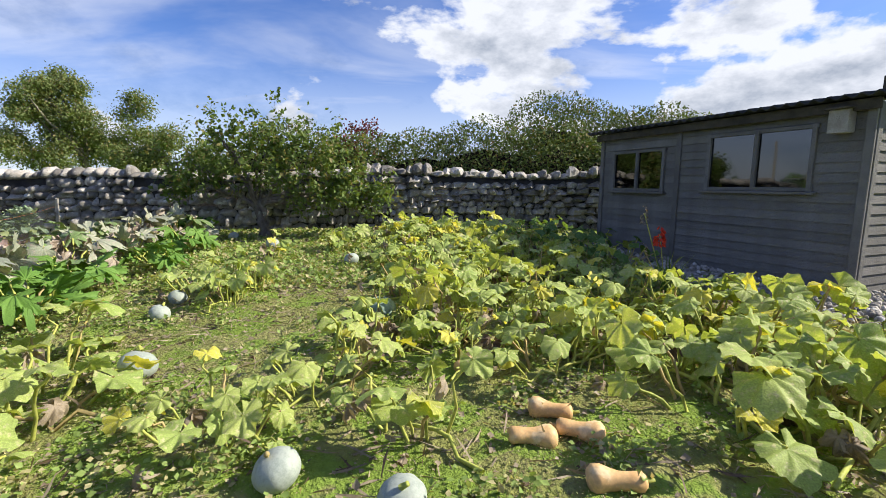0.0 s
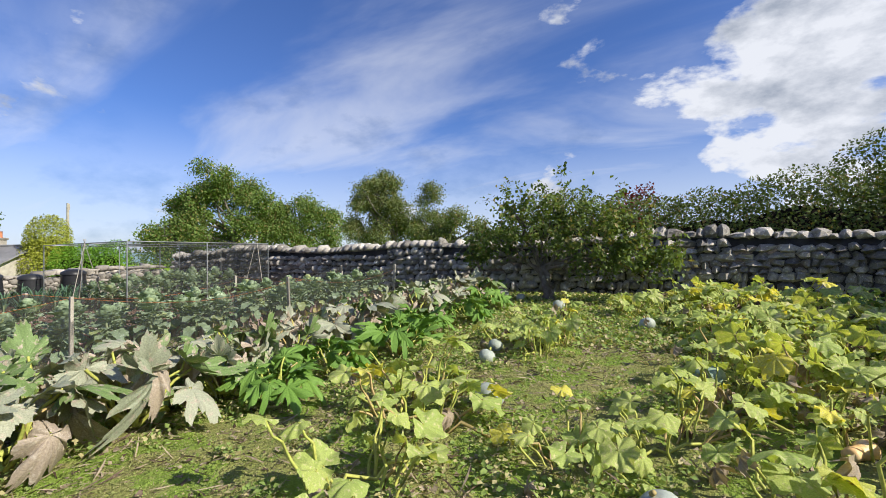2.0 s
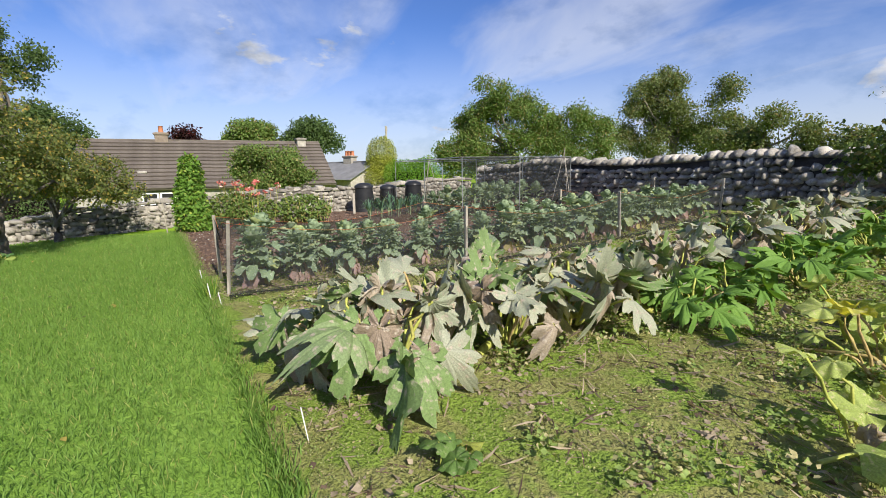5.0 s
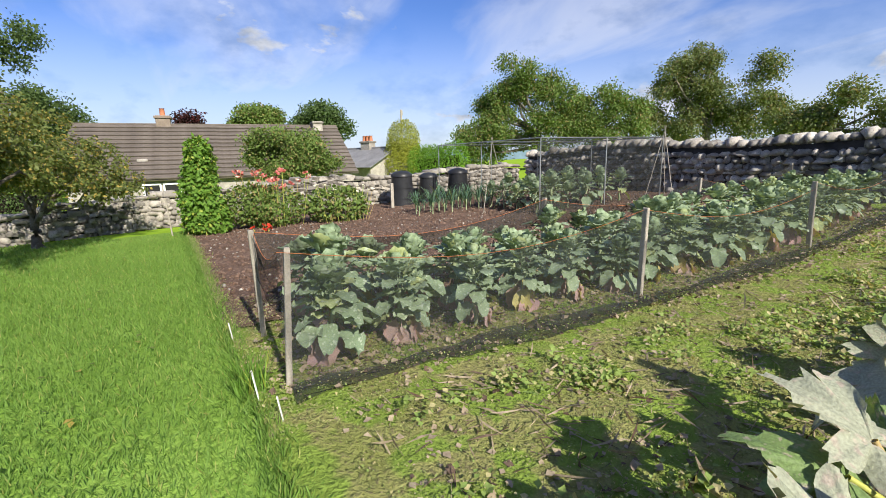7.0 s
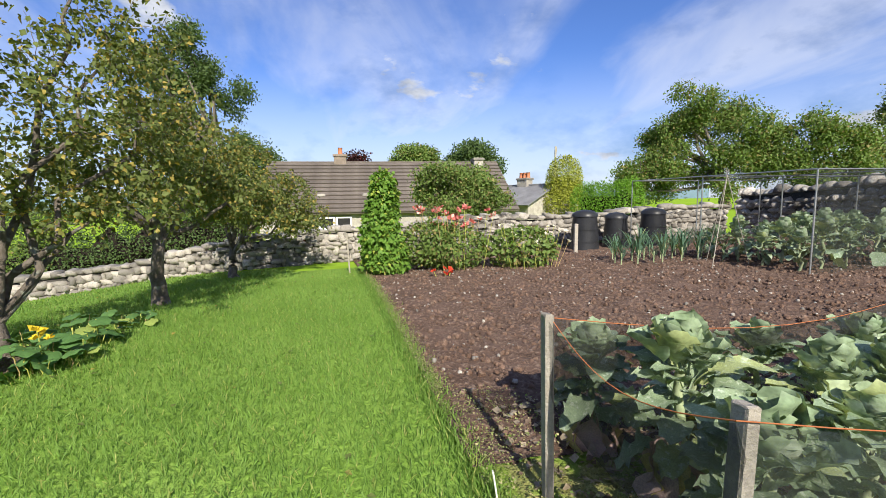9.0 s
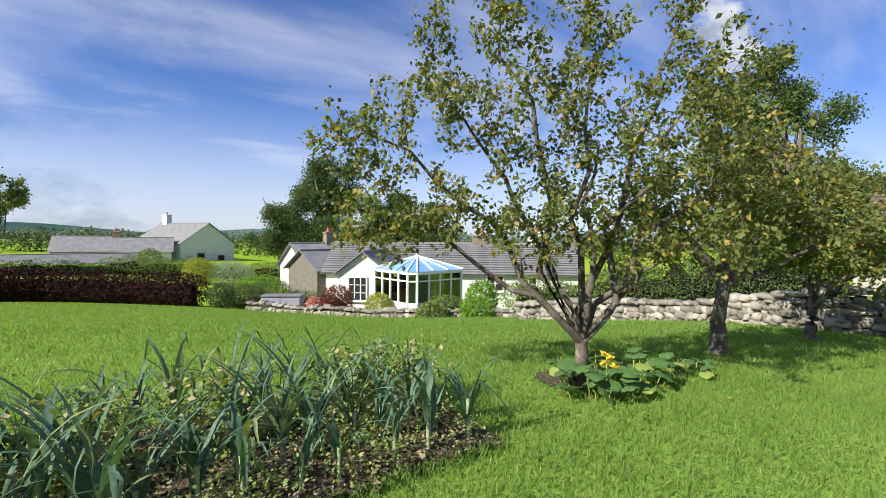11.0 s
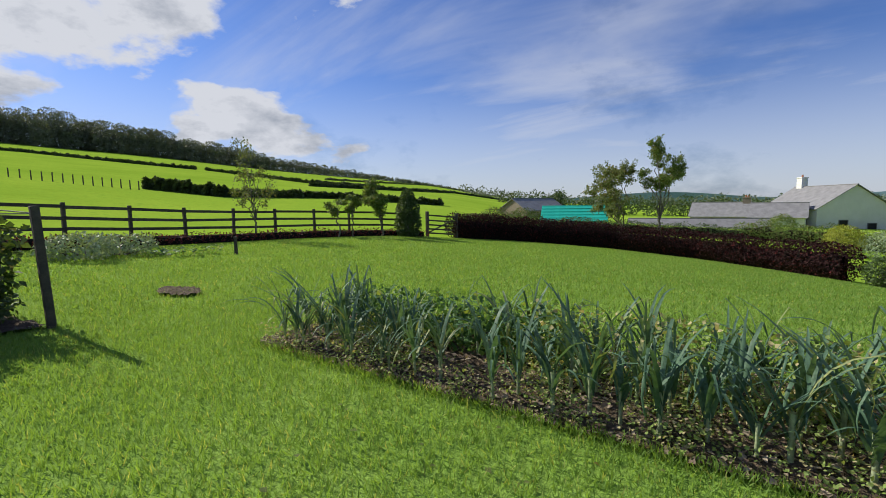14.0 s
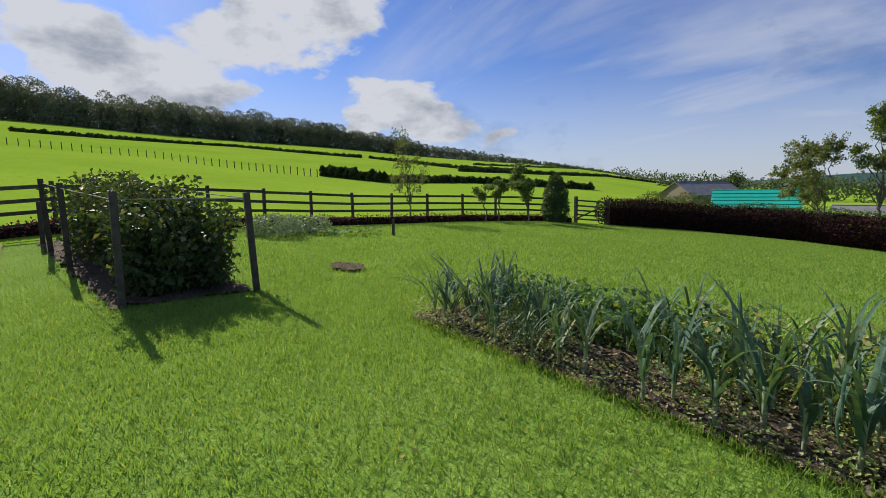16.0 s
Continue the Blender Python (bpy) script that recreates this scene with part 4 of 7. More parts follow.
def build_conservatory(x, y, rz, z0):
    c = thing("conservatory", "white framed conservatory with glazed hipped roof, tint and sky reflection coloured blue", "conservatory", pose(x, y, z0, 0, 0, rz))
    a, b = 1.62, 1.45
    k = 0.3
    foot = [(-a, b), (-a, -b + k), (-a + k, -b), (a - k, -b), (a, -b + k), (a, b)]
    bm = bmesh.new()
    base, eave = 0.62, 2.02
    for (xa, ya), (xb, yb) in zip(foot, foot[1:]):
        L, r = math.hypot(xb - xa, yb - ya), math.atan2(yb - ya, xb - xa)
        box_bm(bm, (xa + xb) / 2, (ya + yb) / 2, base / 2 - 0.3, L + 0.12, 0.14, base + 0.6, r)
    part("dwarf_wall", bm_mesh("dwarf_wall", bm, "render"), c)
    for (xa, ya), (xb, yb) in zip(foot, foot[1:]):
        L, r = math.hypot(xb - xa, yb - ya), math.atan2(yb - ya, xb - xa)
        n = max(1, round(L / 0.62))
        w = part("window", box("pane", 0, 0, (base + eave) / 2, L, 0.012, eave - base, "glass"), c, at=Matrix.Translation(((xa + xb) / 2, (ya + yb) / 2, 0)) @ Matrix.Rotation(r, 4, "Z"))
        bm = bmesh.new()
        for i in range(n + 1):
            box_bm(bm, -L / 2 + L * i / n, 0, (base + eave) / 2, 0.085, 0.09, eave - base)
        box_bm(bm, 0, 0, base + 0.03, L, 0.10, 0.07)
        box_bm(bm, 0, 0, eave - 0.02, L + 0.05, 0.13, 0.13)
        box_bm(bm, 0, 0, eave - 0.38, L, 0.08, 0.06)
        part("frame", bm_mesh("frame", bm, "white"), w)
    top = (0, 0.25, 2.66)
    V = [(*[q * 1.05 for q in p], eave + 0.05) for p in foot] + [top]
    F = [(i, i + 1, 6) for i in range(5)] + [(5, 0, 6)]
    me = bpy.data.meshes.new("roof")
    me.from_pydata(V, [], F)
    me.materials.append(M["skypanel"])
    part("roof", me, c)
    n = 0
    rim = []
    for (xa, ya), (xb, yb) in zip(foot, foot[1:]):
        m = 3 if math.hypot(xb - xa, yb - ya) > 1.5 else 1
        rim += [(xa + (xb - xa) * i / m, ya + (yb - ya) * i / m) for i in range(m)]
    rim.append(foot[-1])
    for p in rim:
        me, m = beam("glazing_bar", (p[0] * 1.05, p[1] * 1.05, eave + 0.08), (top[0], top[1], top[2] + 0.04), 0.05, 0.06, "white")
        part("glazing_bar", me, c, at=m)
    v, f = tube([(0, 0.25, 2.62), (0, 0.25, 2.72), (0, 0.25, 2.8), (0, 0.25, 2.92)], [0.12, 0.09, 0.05, 0.01], 8)
    part("finial", np_mesh("finial", v, f, "white", True), c)
    part("floor", box("floor", 0, 0, 0.02, 2 * a - 0.2, 2 * b - 0.2, 0.05, "palestone"), c)
    table = box("backing", 0, b + 0.05, 1.0, 2 * a, 0.1, 2.0, "render")
    part("house_wall", table, c)


build_conservatory(*at(147.6, 21.8), 186, -2.15)


# ---- far houses ----
wh = gable_house("white_house", "white rendered two-storey house with grey slate roof", *at(174.6, 78), -62, 11, 8.4, -4.0, 0.2, 3.0, "render", "slate")
chimney(wh, 4.2, 0, 2.0, 4.4, 1.1, 0.8, 1, "render")
for wx, wz in ((-2.0, -2.4), (1.2, -2.0)):
    window(wh, -5.52, wx, wz, 90, 1.0, 1.5, 0, 0, "slate")
ext = gable_house("white_extension", "lower white extension with grey slate roof", *at(178.0, 72), -6, 5.6, 5.0, -4.0, -0.8, 0.85, "render", "slate")
shw = gable_house("long_grey_roofed_barn", "long low building with grey roof and rooflights", *at(185.5, 62), 8, 14.5, 6.0, -4.0, -2.3, -0.85, "palestone", "slate")
for wx in (-1.2, -2.1, -3.0, 4.2, 5.0):
    part("rooflight", box("rooflight", 0, 0, 0, 0.75, 0.9, 0.08, "lilac", 0, 0.02), shw, at=Matrix.Translation((wx, -1.5, -1.42)) @ Matrix.Rotation(0.45, 4, "X"))
far1 = gable_house("stone_farmhouse", "distant stone farmhouse with dark roof", *at(183.0, 88), -4, 8, 6.0, -4.0, -1.2, 0.9, "palestone", "slate")
chimney(far1, -3.6, 0, 0.0, 1.75, 1.1, 0.8, 2)
teal = gable_house("teal_roofed_barn", "low barn with bright teal sheet roof", *at(198.6, 58), 16, 7.3, 4.0, -2.5, -0.75, 0.85, "palestone", "teal", courses=5)
grey = gable_house("grey_barn", "grey stone barn with pitched roof", *at(203.5, 66), 70, 8, 5.2, -2.5, 0.4, 1.9, "brick", "slate")


# ---- shed ----
def build_shed():
    ax, ay, bx, by = 4.70, 5.05, 3.15, 8.95
    L = math.hypot(bx - ax, by - ay)
    rz = math.degrees(math.atan2(by - ay, bx - ax))
    g = 0.14
    s = thing("garden_shed", "weathered grey timber shed with dark corrugated roof", "shed", pose(ax, ay, g, 0, 0, rz))
    hgt, dep = 2.29, 2.6
    # local x runs along the long wall, y points to the garden, so the body lies at y < 0
    part("wall_panel", box("wall_panel", L / 2, -dep / 2, hgt / 2, L - 0.04, dep - 0.04, hgt, "shedwood"), s)
    rng = np.random.default_rng(4)
    wins = [(0.54, 1.92, 1.33, 2.09), (2.74, 3.88, 1.29, 1.96)]
    board = 0.118
    n = int(hgt / board)
    for i in range(n):
        z = i * board + board / 2
        spans = [(0.02, L - 0.02)]
        for w0, w1, z0, z1 in wins:
            if z0 - 0.06 < z < z1 + 0.06:
                spans = [q for a, b in spans for q in ((a, min(b, w0)), (max(a, w1), b)) if q[1] - q[0] > 0.05]
        for a, b in spans:
            bm = bmesh.new()
            box_bm(bm, (a + b) / 2, 0.012, 0, b - a, 0.022, board * 1.0)
            for v in bm.verts:
                if v.co.z > 0:
                    v.co.y -= 0.017 if v.co.y > 0.01 else 0
            part("board", bm_mesh("board", bm, "shedwood"), s, at=Matrix.Translation((0, rng.uniform(-0.002, 0.002), z)))
        bm = bmesh.new()
        box_bm(bm, -0.012, -dep / 2, 0, 0.022, dep, board)
        for v in bm.verts:
            if v.co.z > 0:
                v.co.x += 0.017 if v.co.x < -0.01 else 0
        part("board", bm_mesh("board", bm, "shedwood"), s, at=Matrix.Translation((rng.uniform(-0.002, 0.002), 0, z)))
    for x in (0.0, 2.46, L):
        part("corner_trim", box("corner_trim", x, 0.03, hgt / 2, 0.09, 0.035, hgt, "shedwood", 0, 0.006), s)
    part("corner_trim", box("corner_trim", -0.03, -0.05, hgt / 2, 0.035, 0.09, hgt, "shedwood", 0, 0.006), s)
    for w0, w1, z0, z1 in wins:
        p = part("window", box("pane", (w0 + w1) / 2, 0.012, (z0 + z1) / 2, w1 - w0, 0.006, z1 - z0, "shedglass"), s)
        # added dark sheet behind the glass, in place of an unlit shed interior
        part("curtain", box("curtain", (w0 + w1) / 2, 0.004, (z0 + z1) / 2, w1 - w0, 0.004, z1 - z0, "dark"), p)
        bm = bmesh.new()
        for x in (w0, (w0 + w1) / 2, w1):
            box_bm(bm, x, 0.03, (z0 + z1) / 2, 0.055, 0.05, z1 - z0 + 0.06, 0, 0.005)
        for z in (z0, z1):
            box_bm(bm, (w0 + w1) / 2, 0.028, z, w1 - w0 + 0.08, 0.046, 0.05, 0, 0.005)
        part("frame", bm_mesh("frame", bm, "shedwood"), p)
        part("sill", box("sill", (w0 + w1) / 2, 0.05, z0 - 0.045, w1 - w0 + 0.16, 0.09, 0.035, "shedwood", 0, 0.006), p)
    # corrugated roof
    nx = 170
    xs = np.linspace(-0.25, L + 0.25, nx)
    V, F = [], []
    for j, (yy, zz) in enumerate([(0.22, hgt + 0.05), (-dep - 0.2, hgt + 0.42)]):
        for t in (0, 0.02):
            V += [(x, yy, zz + 0.022 * math.sin(x * 2 * math.pi / 0.076 * 0.5) + t) for x in xs]
    I = np.arange(4 * nx).reshape(4, nx)
    for a, b in ((0, 1), (1, 3), (3, 2), (2, 0)):
        F.append(np.stack([I[a, :-1], I[a, 1:], I[b, 1:], I[b, :-1]], -1))
    part("roof", np_mesh("roof", V, np.concatenate(F), "darkroof"), s)
    part("fascia", box("fascia", L / 2, 0.10, hgt - 0.03, L + 0.2, 0.03, 0.12, "darkwood", 0, 0.005), s)
    part("barge_board", box("barge_board", -0.12, -dep / 2, hgt + 0.16, 0.03, dep + 0.3, 0.14, "darkwood"), s)
    return s, L, hgt


def build_nest_box(s, x, z):
    b = part("nest_box", box("nest_box", 0, 0, 0, 0.20, 0.15, 0.26, "greywood", 0, 0.006), s, at=Matrix.Translation((x, 0.10, z)))
    part("lid", box("lid", 0, 0.02, 0.14, 0.25, 0.22, 0.02, "darkwood", 0, 0.004), b)
    # flat dark ring painted as the shade in the entrance hole
    v, f = tube([(0, 0.074, 0.04), (0, 0.078, 0.04)], [0.018, 0.018], 10)
    part("entrance", np_mesh("entrance", v, f, "dark"), b)


M["shedglass"] = glass_mat("shed_glass", (0.10, 0.11, 0.12))
shed, SHED_L, SHED_H = build_shed()
build_nest_box(shed, 0.25, 2.10)


# ---- trees and hedges beyond the walls ----
def blob_crown(w, z0, z1, n, rng, sq=0.36):
    """Overlapping lumps that make an uneven crown w wide from z0 to z1."""
    out = []
    for i in range(n):
        a, r = rng.uniform(0, 2 * math.pi), math.sqrt(rng.random())
        q = rng.uniform(0.15, 0.9)
        wide = math.sin(math.pi * (0.18 + 0.74 * q)) ** 0.7
        out.append((w / 2 * (1 - sq) * r * wide * math.cos(a), w / 2 * (1 - sq) * r * wide * math.sin(a), z0 + (z1 - z0) * q, w / 2 * sq * rng.uniform(0.6, 1.1), w / 2 * sq * rng.uniform(0.6, 1.1), (z1 - z0) * 0.14 * rng.uniform(0.7, 1.2)))
    return out


def crown_tree(name, label, place, w, z0, z1, n, size, mat, seed, lumps=16, trunk_r=0.2, **k):
    x, y = place
    if size > 0.15:
        n, size = int(n * 1.6), size * 1.25
    return build_tree(name, label, x, y, z0 + (z1 - z0) * 0.3, trunk_r, blob_crown(w, z0, z1, lumps, np.random.default_rng(seed + 100)), n, size, mat, seed, **k)


build_hedge("hawthorn_hedge", "tall loose hawthorn hedge behind the stone wall", [(9, 13.2), (5, 13.8), (1, 14.0), (-3, 13.9), (-6, 13.6)], 2.0, 2.7, 42000, 0.12, "bush", 31, 0.7, 0.12)
build_hedge("hawthorn_hedge", "taller hawthorn clump rising above the hedge", [(8, 15.0), (5, 15.4), (3.2, 15.4)], 2.2, 3.5, 22000, 0.12, "bush", 32, 0.8, 0.12)
crown_tree("copper_tree", "dark brown leafed tree behind the fruit tree", (-3.4, 15.8), 4.0, 0.6, 3.3, 5000, 0.10, "redleaf", 33, 9)


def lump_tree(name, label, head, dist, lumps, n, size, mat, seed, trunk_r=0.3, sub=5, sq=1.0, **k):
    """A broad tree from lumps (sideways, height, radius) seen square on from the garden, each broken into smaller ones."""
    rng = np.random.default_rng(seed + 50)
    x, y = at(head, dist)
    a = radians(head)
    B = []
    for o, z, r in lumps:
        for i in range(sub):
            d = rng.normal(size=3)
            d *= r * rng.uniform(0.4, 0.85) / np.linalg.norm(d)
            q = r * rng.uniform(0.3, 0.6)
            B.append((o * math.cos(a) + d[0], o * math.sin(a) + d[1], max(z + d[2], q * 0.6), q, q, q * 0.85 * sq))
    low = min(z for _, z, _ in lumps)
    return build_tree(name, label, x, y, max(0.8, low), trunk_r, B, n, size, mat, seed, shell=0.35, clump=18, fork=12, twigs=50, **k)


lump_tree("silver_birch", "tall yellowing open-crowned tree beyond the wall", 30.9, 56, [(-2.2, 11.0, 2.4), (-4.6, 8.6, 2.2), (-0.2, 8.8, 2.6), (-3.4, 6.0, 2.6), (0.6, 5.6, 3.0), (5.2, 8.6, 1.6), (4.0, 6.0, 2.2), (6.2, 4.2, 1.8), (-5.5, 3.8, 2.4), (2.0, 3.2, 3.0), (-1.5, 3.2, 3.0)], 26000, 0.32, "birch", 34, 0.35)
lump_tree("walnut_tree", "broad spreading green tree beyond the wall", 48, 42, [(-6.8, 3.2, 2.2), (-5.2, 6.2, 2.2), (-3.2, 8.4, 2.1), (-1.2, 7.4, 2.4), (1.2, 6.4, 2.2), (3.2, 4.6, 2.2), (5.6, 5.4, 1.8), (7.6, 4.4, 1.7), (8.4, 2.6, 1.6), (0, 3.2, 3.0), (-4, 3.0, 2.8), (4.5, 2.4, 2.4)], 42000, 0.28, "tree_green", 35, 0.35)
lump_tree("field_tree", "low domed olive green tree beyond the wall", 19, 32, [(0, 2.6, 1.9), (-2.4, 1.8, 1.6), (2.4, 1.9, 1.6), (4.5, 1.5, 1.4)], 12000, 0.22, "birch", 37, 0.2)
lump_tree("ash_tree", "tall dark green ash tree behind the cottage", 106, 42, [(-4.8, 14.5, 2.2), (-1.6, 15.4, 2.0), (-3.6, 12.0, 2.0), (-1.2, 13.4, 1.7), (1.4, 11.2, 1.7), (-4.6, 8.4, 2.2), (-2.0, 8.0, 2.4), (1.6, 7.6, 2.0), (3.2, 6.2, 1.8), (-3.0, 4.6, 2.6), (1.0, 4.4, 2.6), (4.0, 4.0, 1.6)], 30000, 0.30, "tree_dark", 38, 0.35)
crown_tree("sycamore", "rounded green tree beyond the cottage roof", at(84, 52), 8.6, 2.0, 8.7, 9000, 0.3, "tree_green", 39, 12, 0.25)
crown_tree("sycamore", "rounded green tree beyond the cottage roof", at(77, 52), 9.0, 1.0, 8.0, 9000, 0.3, "tree_dark", 40, 12, 0.25)
crown_tree("copper_beech_tree", "dark purple tree top behind the cottage", at(91, 50), 8, 2.0, 7.6, 5500, 0.28, "copper", 41, 10, 0.25)
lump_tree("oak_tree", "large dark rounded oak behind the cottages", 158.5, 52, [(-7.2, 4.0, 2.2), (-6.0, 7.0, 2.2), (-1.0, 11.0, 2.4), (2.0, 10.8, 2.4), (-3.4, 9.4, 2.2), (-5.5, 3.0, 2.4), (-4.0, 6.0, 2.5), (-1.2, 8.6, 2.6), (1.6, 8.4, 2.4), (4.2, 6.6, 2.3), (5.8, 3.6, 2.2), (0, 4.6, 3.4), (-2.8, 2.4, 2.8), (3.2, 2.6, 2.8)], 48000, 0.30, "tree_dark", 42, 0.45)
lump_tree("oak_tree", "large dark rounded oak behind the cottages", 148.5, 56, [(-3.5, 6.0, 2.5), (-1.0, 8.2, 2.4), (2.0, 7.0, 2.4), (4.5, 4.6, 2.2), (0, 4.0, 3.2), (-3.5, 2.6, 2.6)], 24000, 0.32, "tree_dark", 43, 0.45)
branch_tree("young_birch", "feathery young birch behind the copper hedge", *at(189.6, 31.5), 2.0, 0.07, blob_crown(4.2, 2.0, 7.0, 12, np.random.default_rng(144)), 190, 40, 0.12, "tree_green", 44, limbs=9, droop=0.2)
branch_tree("young_birch", "spreading young tree behind the copper hedge", *at(194.4, 31.0), 1.2, 0.07, blob_crown(5.6, 1.5, 5.6, 12, np.random.default_rng(145)), 220, 42, 0.12, "birch", 45, limbs=9, droop=0.2, stems=2, foot_spread=0.2)
branch_tree("rowan_sapling", "slender sapling with thin yellow green leaves", *at(238.3, 20.0), 1.0, 0.035, blob_crown(2.7, 1.0, 4.7, 12, np.random.default_rng(146)), 110, 13, 0.09, "birch", 46, limbs=8, droop=0.2)
crown_tree("rowan_sapling", "small round-headed sapling by the fence", at(223.6, 22.0), 2.2, 0.9, 2.9, 3800, 0.10, "tree_green", 47, 9, 0.04, fork=6, shell=0.2, clump=0)
crown_tree("rowan_sapling", "small round-headed sapling by the fence", at(227.0, 21.6), 1.3, 0.8, 2.0, 1500, 0.09, "tree_green", 48, 6, 0.03, fork=5, shell=0.2, clump=0)
crown_tree("rowan_sapling", "small sparse sapling by the fence", at(228.8, 21.2), 1.4, 0.9, 2.0, 1000, 0.09, "tree_green", 49, 6, 0.03, fork=5, shell=0.2, clump=0)
build_bush("conical_yew", "dark upright conical evergreen by the gate", *at(220.1, 23.0), [(0, 0, 0.65, 0.68, 0.68, 0.8), (0, 0, 1.3, 0.6, 0.6, 0.75), (0, 0, 1.9, 0.36, 0.36, 0.5)], 9000, 0.09, "tree_dark", 50)
build_bush("golden_conifer", "rounded golden green conifer", *at(64.9, 28), [(0, 0, 1.3, 1.45, 1.45, 1.7), (0, 0, 2.8, 1.1, 1.1, 1.4)], 16000, 0.1, "conifer", 51, "conifer")
build_hedge("laurel_hedge", "bright green clipped laurel hedge", [at(62.5, 25), at(57, 24)], 1.0, 2.3, 8000, 0.12, "laurel", 52, 0.5, 0.05)
crown_tree("plum_bush_tree", "rounded green shrub in front of the cottage", at(77.9, 15.5), 4.6, 0.9, 2.95, 12000, 0.13, "tree_green", 53, 14, 0.06)
crown_tree("rear_conifer_tree", "dark tree by the grey barn", at(201.0, 70), 4, 0, 3.8, 1500, 0.3, "tree_dark", 54, 8)


def plum_tree():
    B = [(-1.6, 0.2, 1.55, 0.75, 0.8, 0.55), (-0.9, 0, 2.15, 0.8, 0.7, 0.5), (0, 0.1, 2.2, 0.8, 0.7, 0.5), (0.9, 0.1, 1.95, 0.8, 0.7, 0.5), (1.7, 0.1, 1.4, 0.7, 0.7, 0.6), (2.2, 0.1, 0.95, 0.5, 0.6, 0.5), (-0.2, 0.2, 1.5, 1.2, 0.8, 0.5), (1.1, 0, 1.0, 0.8, 0.6, 0.5), (-2.1, 0.1, 1.2, 0.4, 0.5, 0.4)]
    S = [(0.25, 0, 3.1), (0.2, 0.05, 2.8), (0.3, -0.05, 2.6), (-1.1, 0, 2.95), (-1.2, 0.1, 2.7), (-0.8, 0, 2.75), (1.5, 0, 2.65), (1.45, 0.1, 2.4), (2.1, 0, 2.2), (-1.8, 0, 2.5), (-2.4, 0, 2.0), (0.8, 0, 2.65), (2.6, 0, 1.5), (-0.4, 0, 2.85)]
    return branch_tree("plum_tree", "spreading old plum tree with small green leaves", -3.75, 9.75, 0.85, 0.085, B, 300, 20, 0.105, "plum", 61, shell=0.25, stems=2, limbs=11, shoots=S, foot_spread=0.14, droop=0.25)


plum_tree()


def apple_tree(x, y, seed, B, ends, per, size, label, trunk_h, r, limbs, shoots=()):
    return branch_tree("apple_tree", label, x, y, trunk_h, r, B, ends, per, size, "apple", seed, shell=0.15, limbs=limbs, droop=0.6, shoots=shoots)


apple_tree(-11.08, -5.5, 71, [(1.6, -0.9, 1.75, 0.9, 0.9, 0.6), (1.3, -0.6, 2.8, 0.9, 0.9, 0.6), (0.2, 0.2, 2.4, 1.1, 1.1, 0.8), (-0.8, 0.9, 2.3, 1.0, 1.0, 0.8), (0.1, 0.1, 3.3, 0.8, 0.8, 0.5), (-0.9, 0.8, 3.2, 0.7, 0.7, 0.5), (0.6, -0.2, 1.7, 1.0, 1.0, 0.5), (-0.6, 0.7, 1.5, 1.1, 1.1, 0.5), (1.9, -1.3, 2.5, 0.6, 0.6, 0.6), (0.9, -0.3, 3.7, 0.35, 0.35, 0.6), (-0.7, 0.6, 3.8, 0.22, 0.22, 0.6), (0.2, 0.1, 4.0, 0.2, 0.2, 0.55), (1.4, -0.8, 3.5, 0.25, 0.25, 0.5)], 900, 19, 0.062, "gnarled apple tree with sparse yellowing leaves", 0.45, 0.072, 11)
apple_tree(-13.9, -5.35, 72, [(0, 0, 2.2, 1.3, 1.3, 0.9), (-0.8, 0.5, 2.0, 1.1, 1.1, 0.9), (0.7, -0.5, 2.1, 1.1, 1.1, 0.8), (0, 0, 3.0, 1.0, 1.0, 0.6), (-1.0, 1.0, 1.5, 0.9, 0.9, 0.5)], 420, 26, 0.075, "apple tree with yellow green leaves over the lawn", 1.05, 0.09, 9)
apple_tree(-17.2, -5.2, 73, [(0, 0, 1.9, 1.4, 1.4, 0.8), (-0.6, 0.9, 1.7, 1.1, 1.1, 0.8), (0.6, 0.9, 1.9, 1.1, 1.1, 0.7), (0, 0, 2.7, 1.0, 1.0, 0.6), (0.2, 1.5, 1.4, 0.8, 0.8, 0.5)], 420, 28, 0.075, "low spreading apple tree before the stone wall", 0.7, 0.08, 9)


# ---- hillside: woodland and hedgerows ----
def build_wood():
    rng = np.random.default_rng(81)
    blobs = []
    tops = smooth_table([(0, 2), (200, 0.1), (208, 0.1), (218, 0.2), (224, 0.7), (231, 1.2), (241, 2.0), (254, 3.2), (265, 3.3), (276, 3.4), (300, 3.4), (330, 2), (360, 2)])
    for a in np.arange(207, 296, 0.55):
        for r in (352, 372):
            hh = 360 * math.tan(radians(float(table_at(tops, a)))) * rng.uniform(0.75, 1.2)
            x, y = at(a + rng.uniform(-0.15, 0.15), r + rng.uniform(-8, 8))
            w = min(6.0, max(1.8, hh * 0.36)) * rng.uniform(0.7, 1.3)
            g = h(x, y)
            blobs += [(x, y, g + hh * 0.72, w, w, hh * 0.28), (x, y, g + hh * 0.3, w, w, hh * 0.34)]
    thing("hill_woodland", "dark belt of woodland along the hilltop, paled for haze", "woodland", kind="stuff", me=leaf_mass("woodland", blobs, 150000, 1.5, "wood_far", rng, 0.0, 0.75))


build_wood()


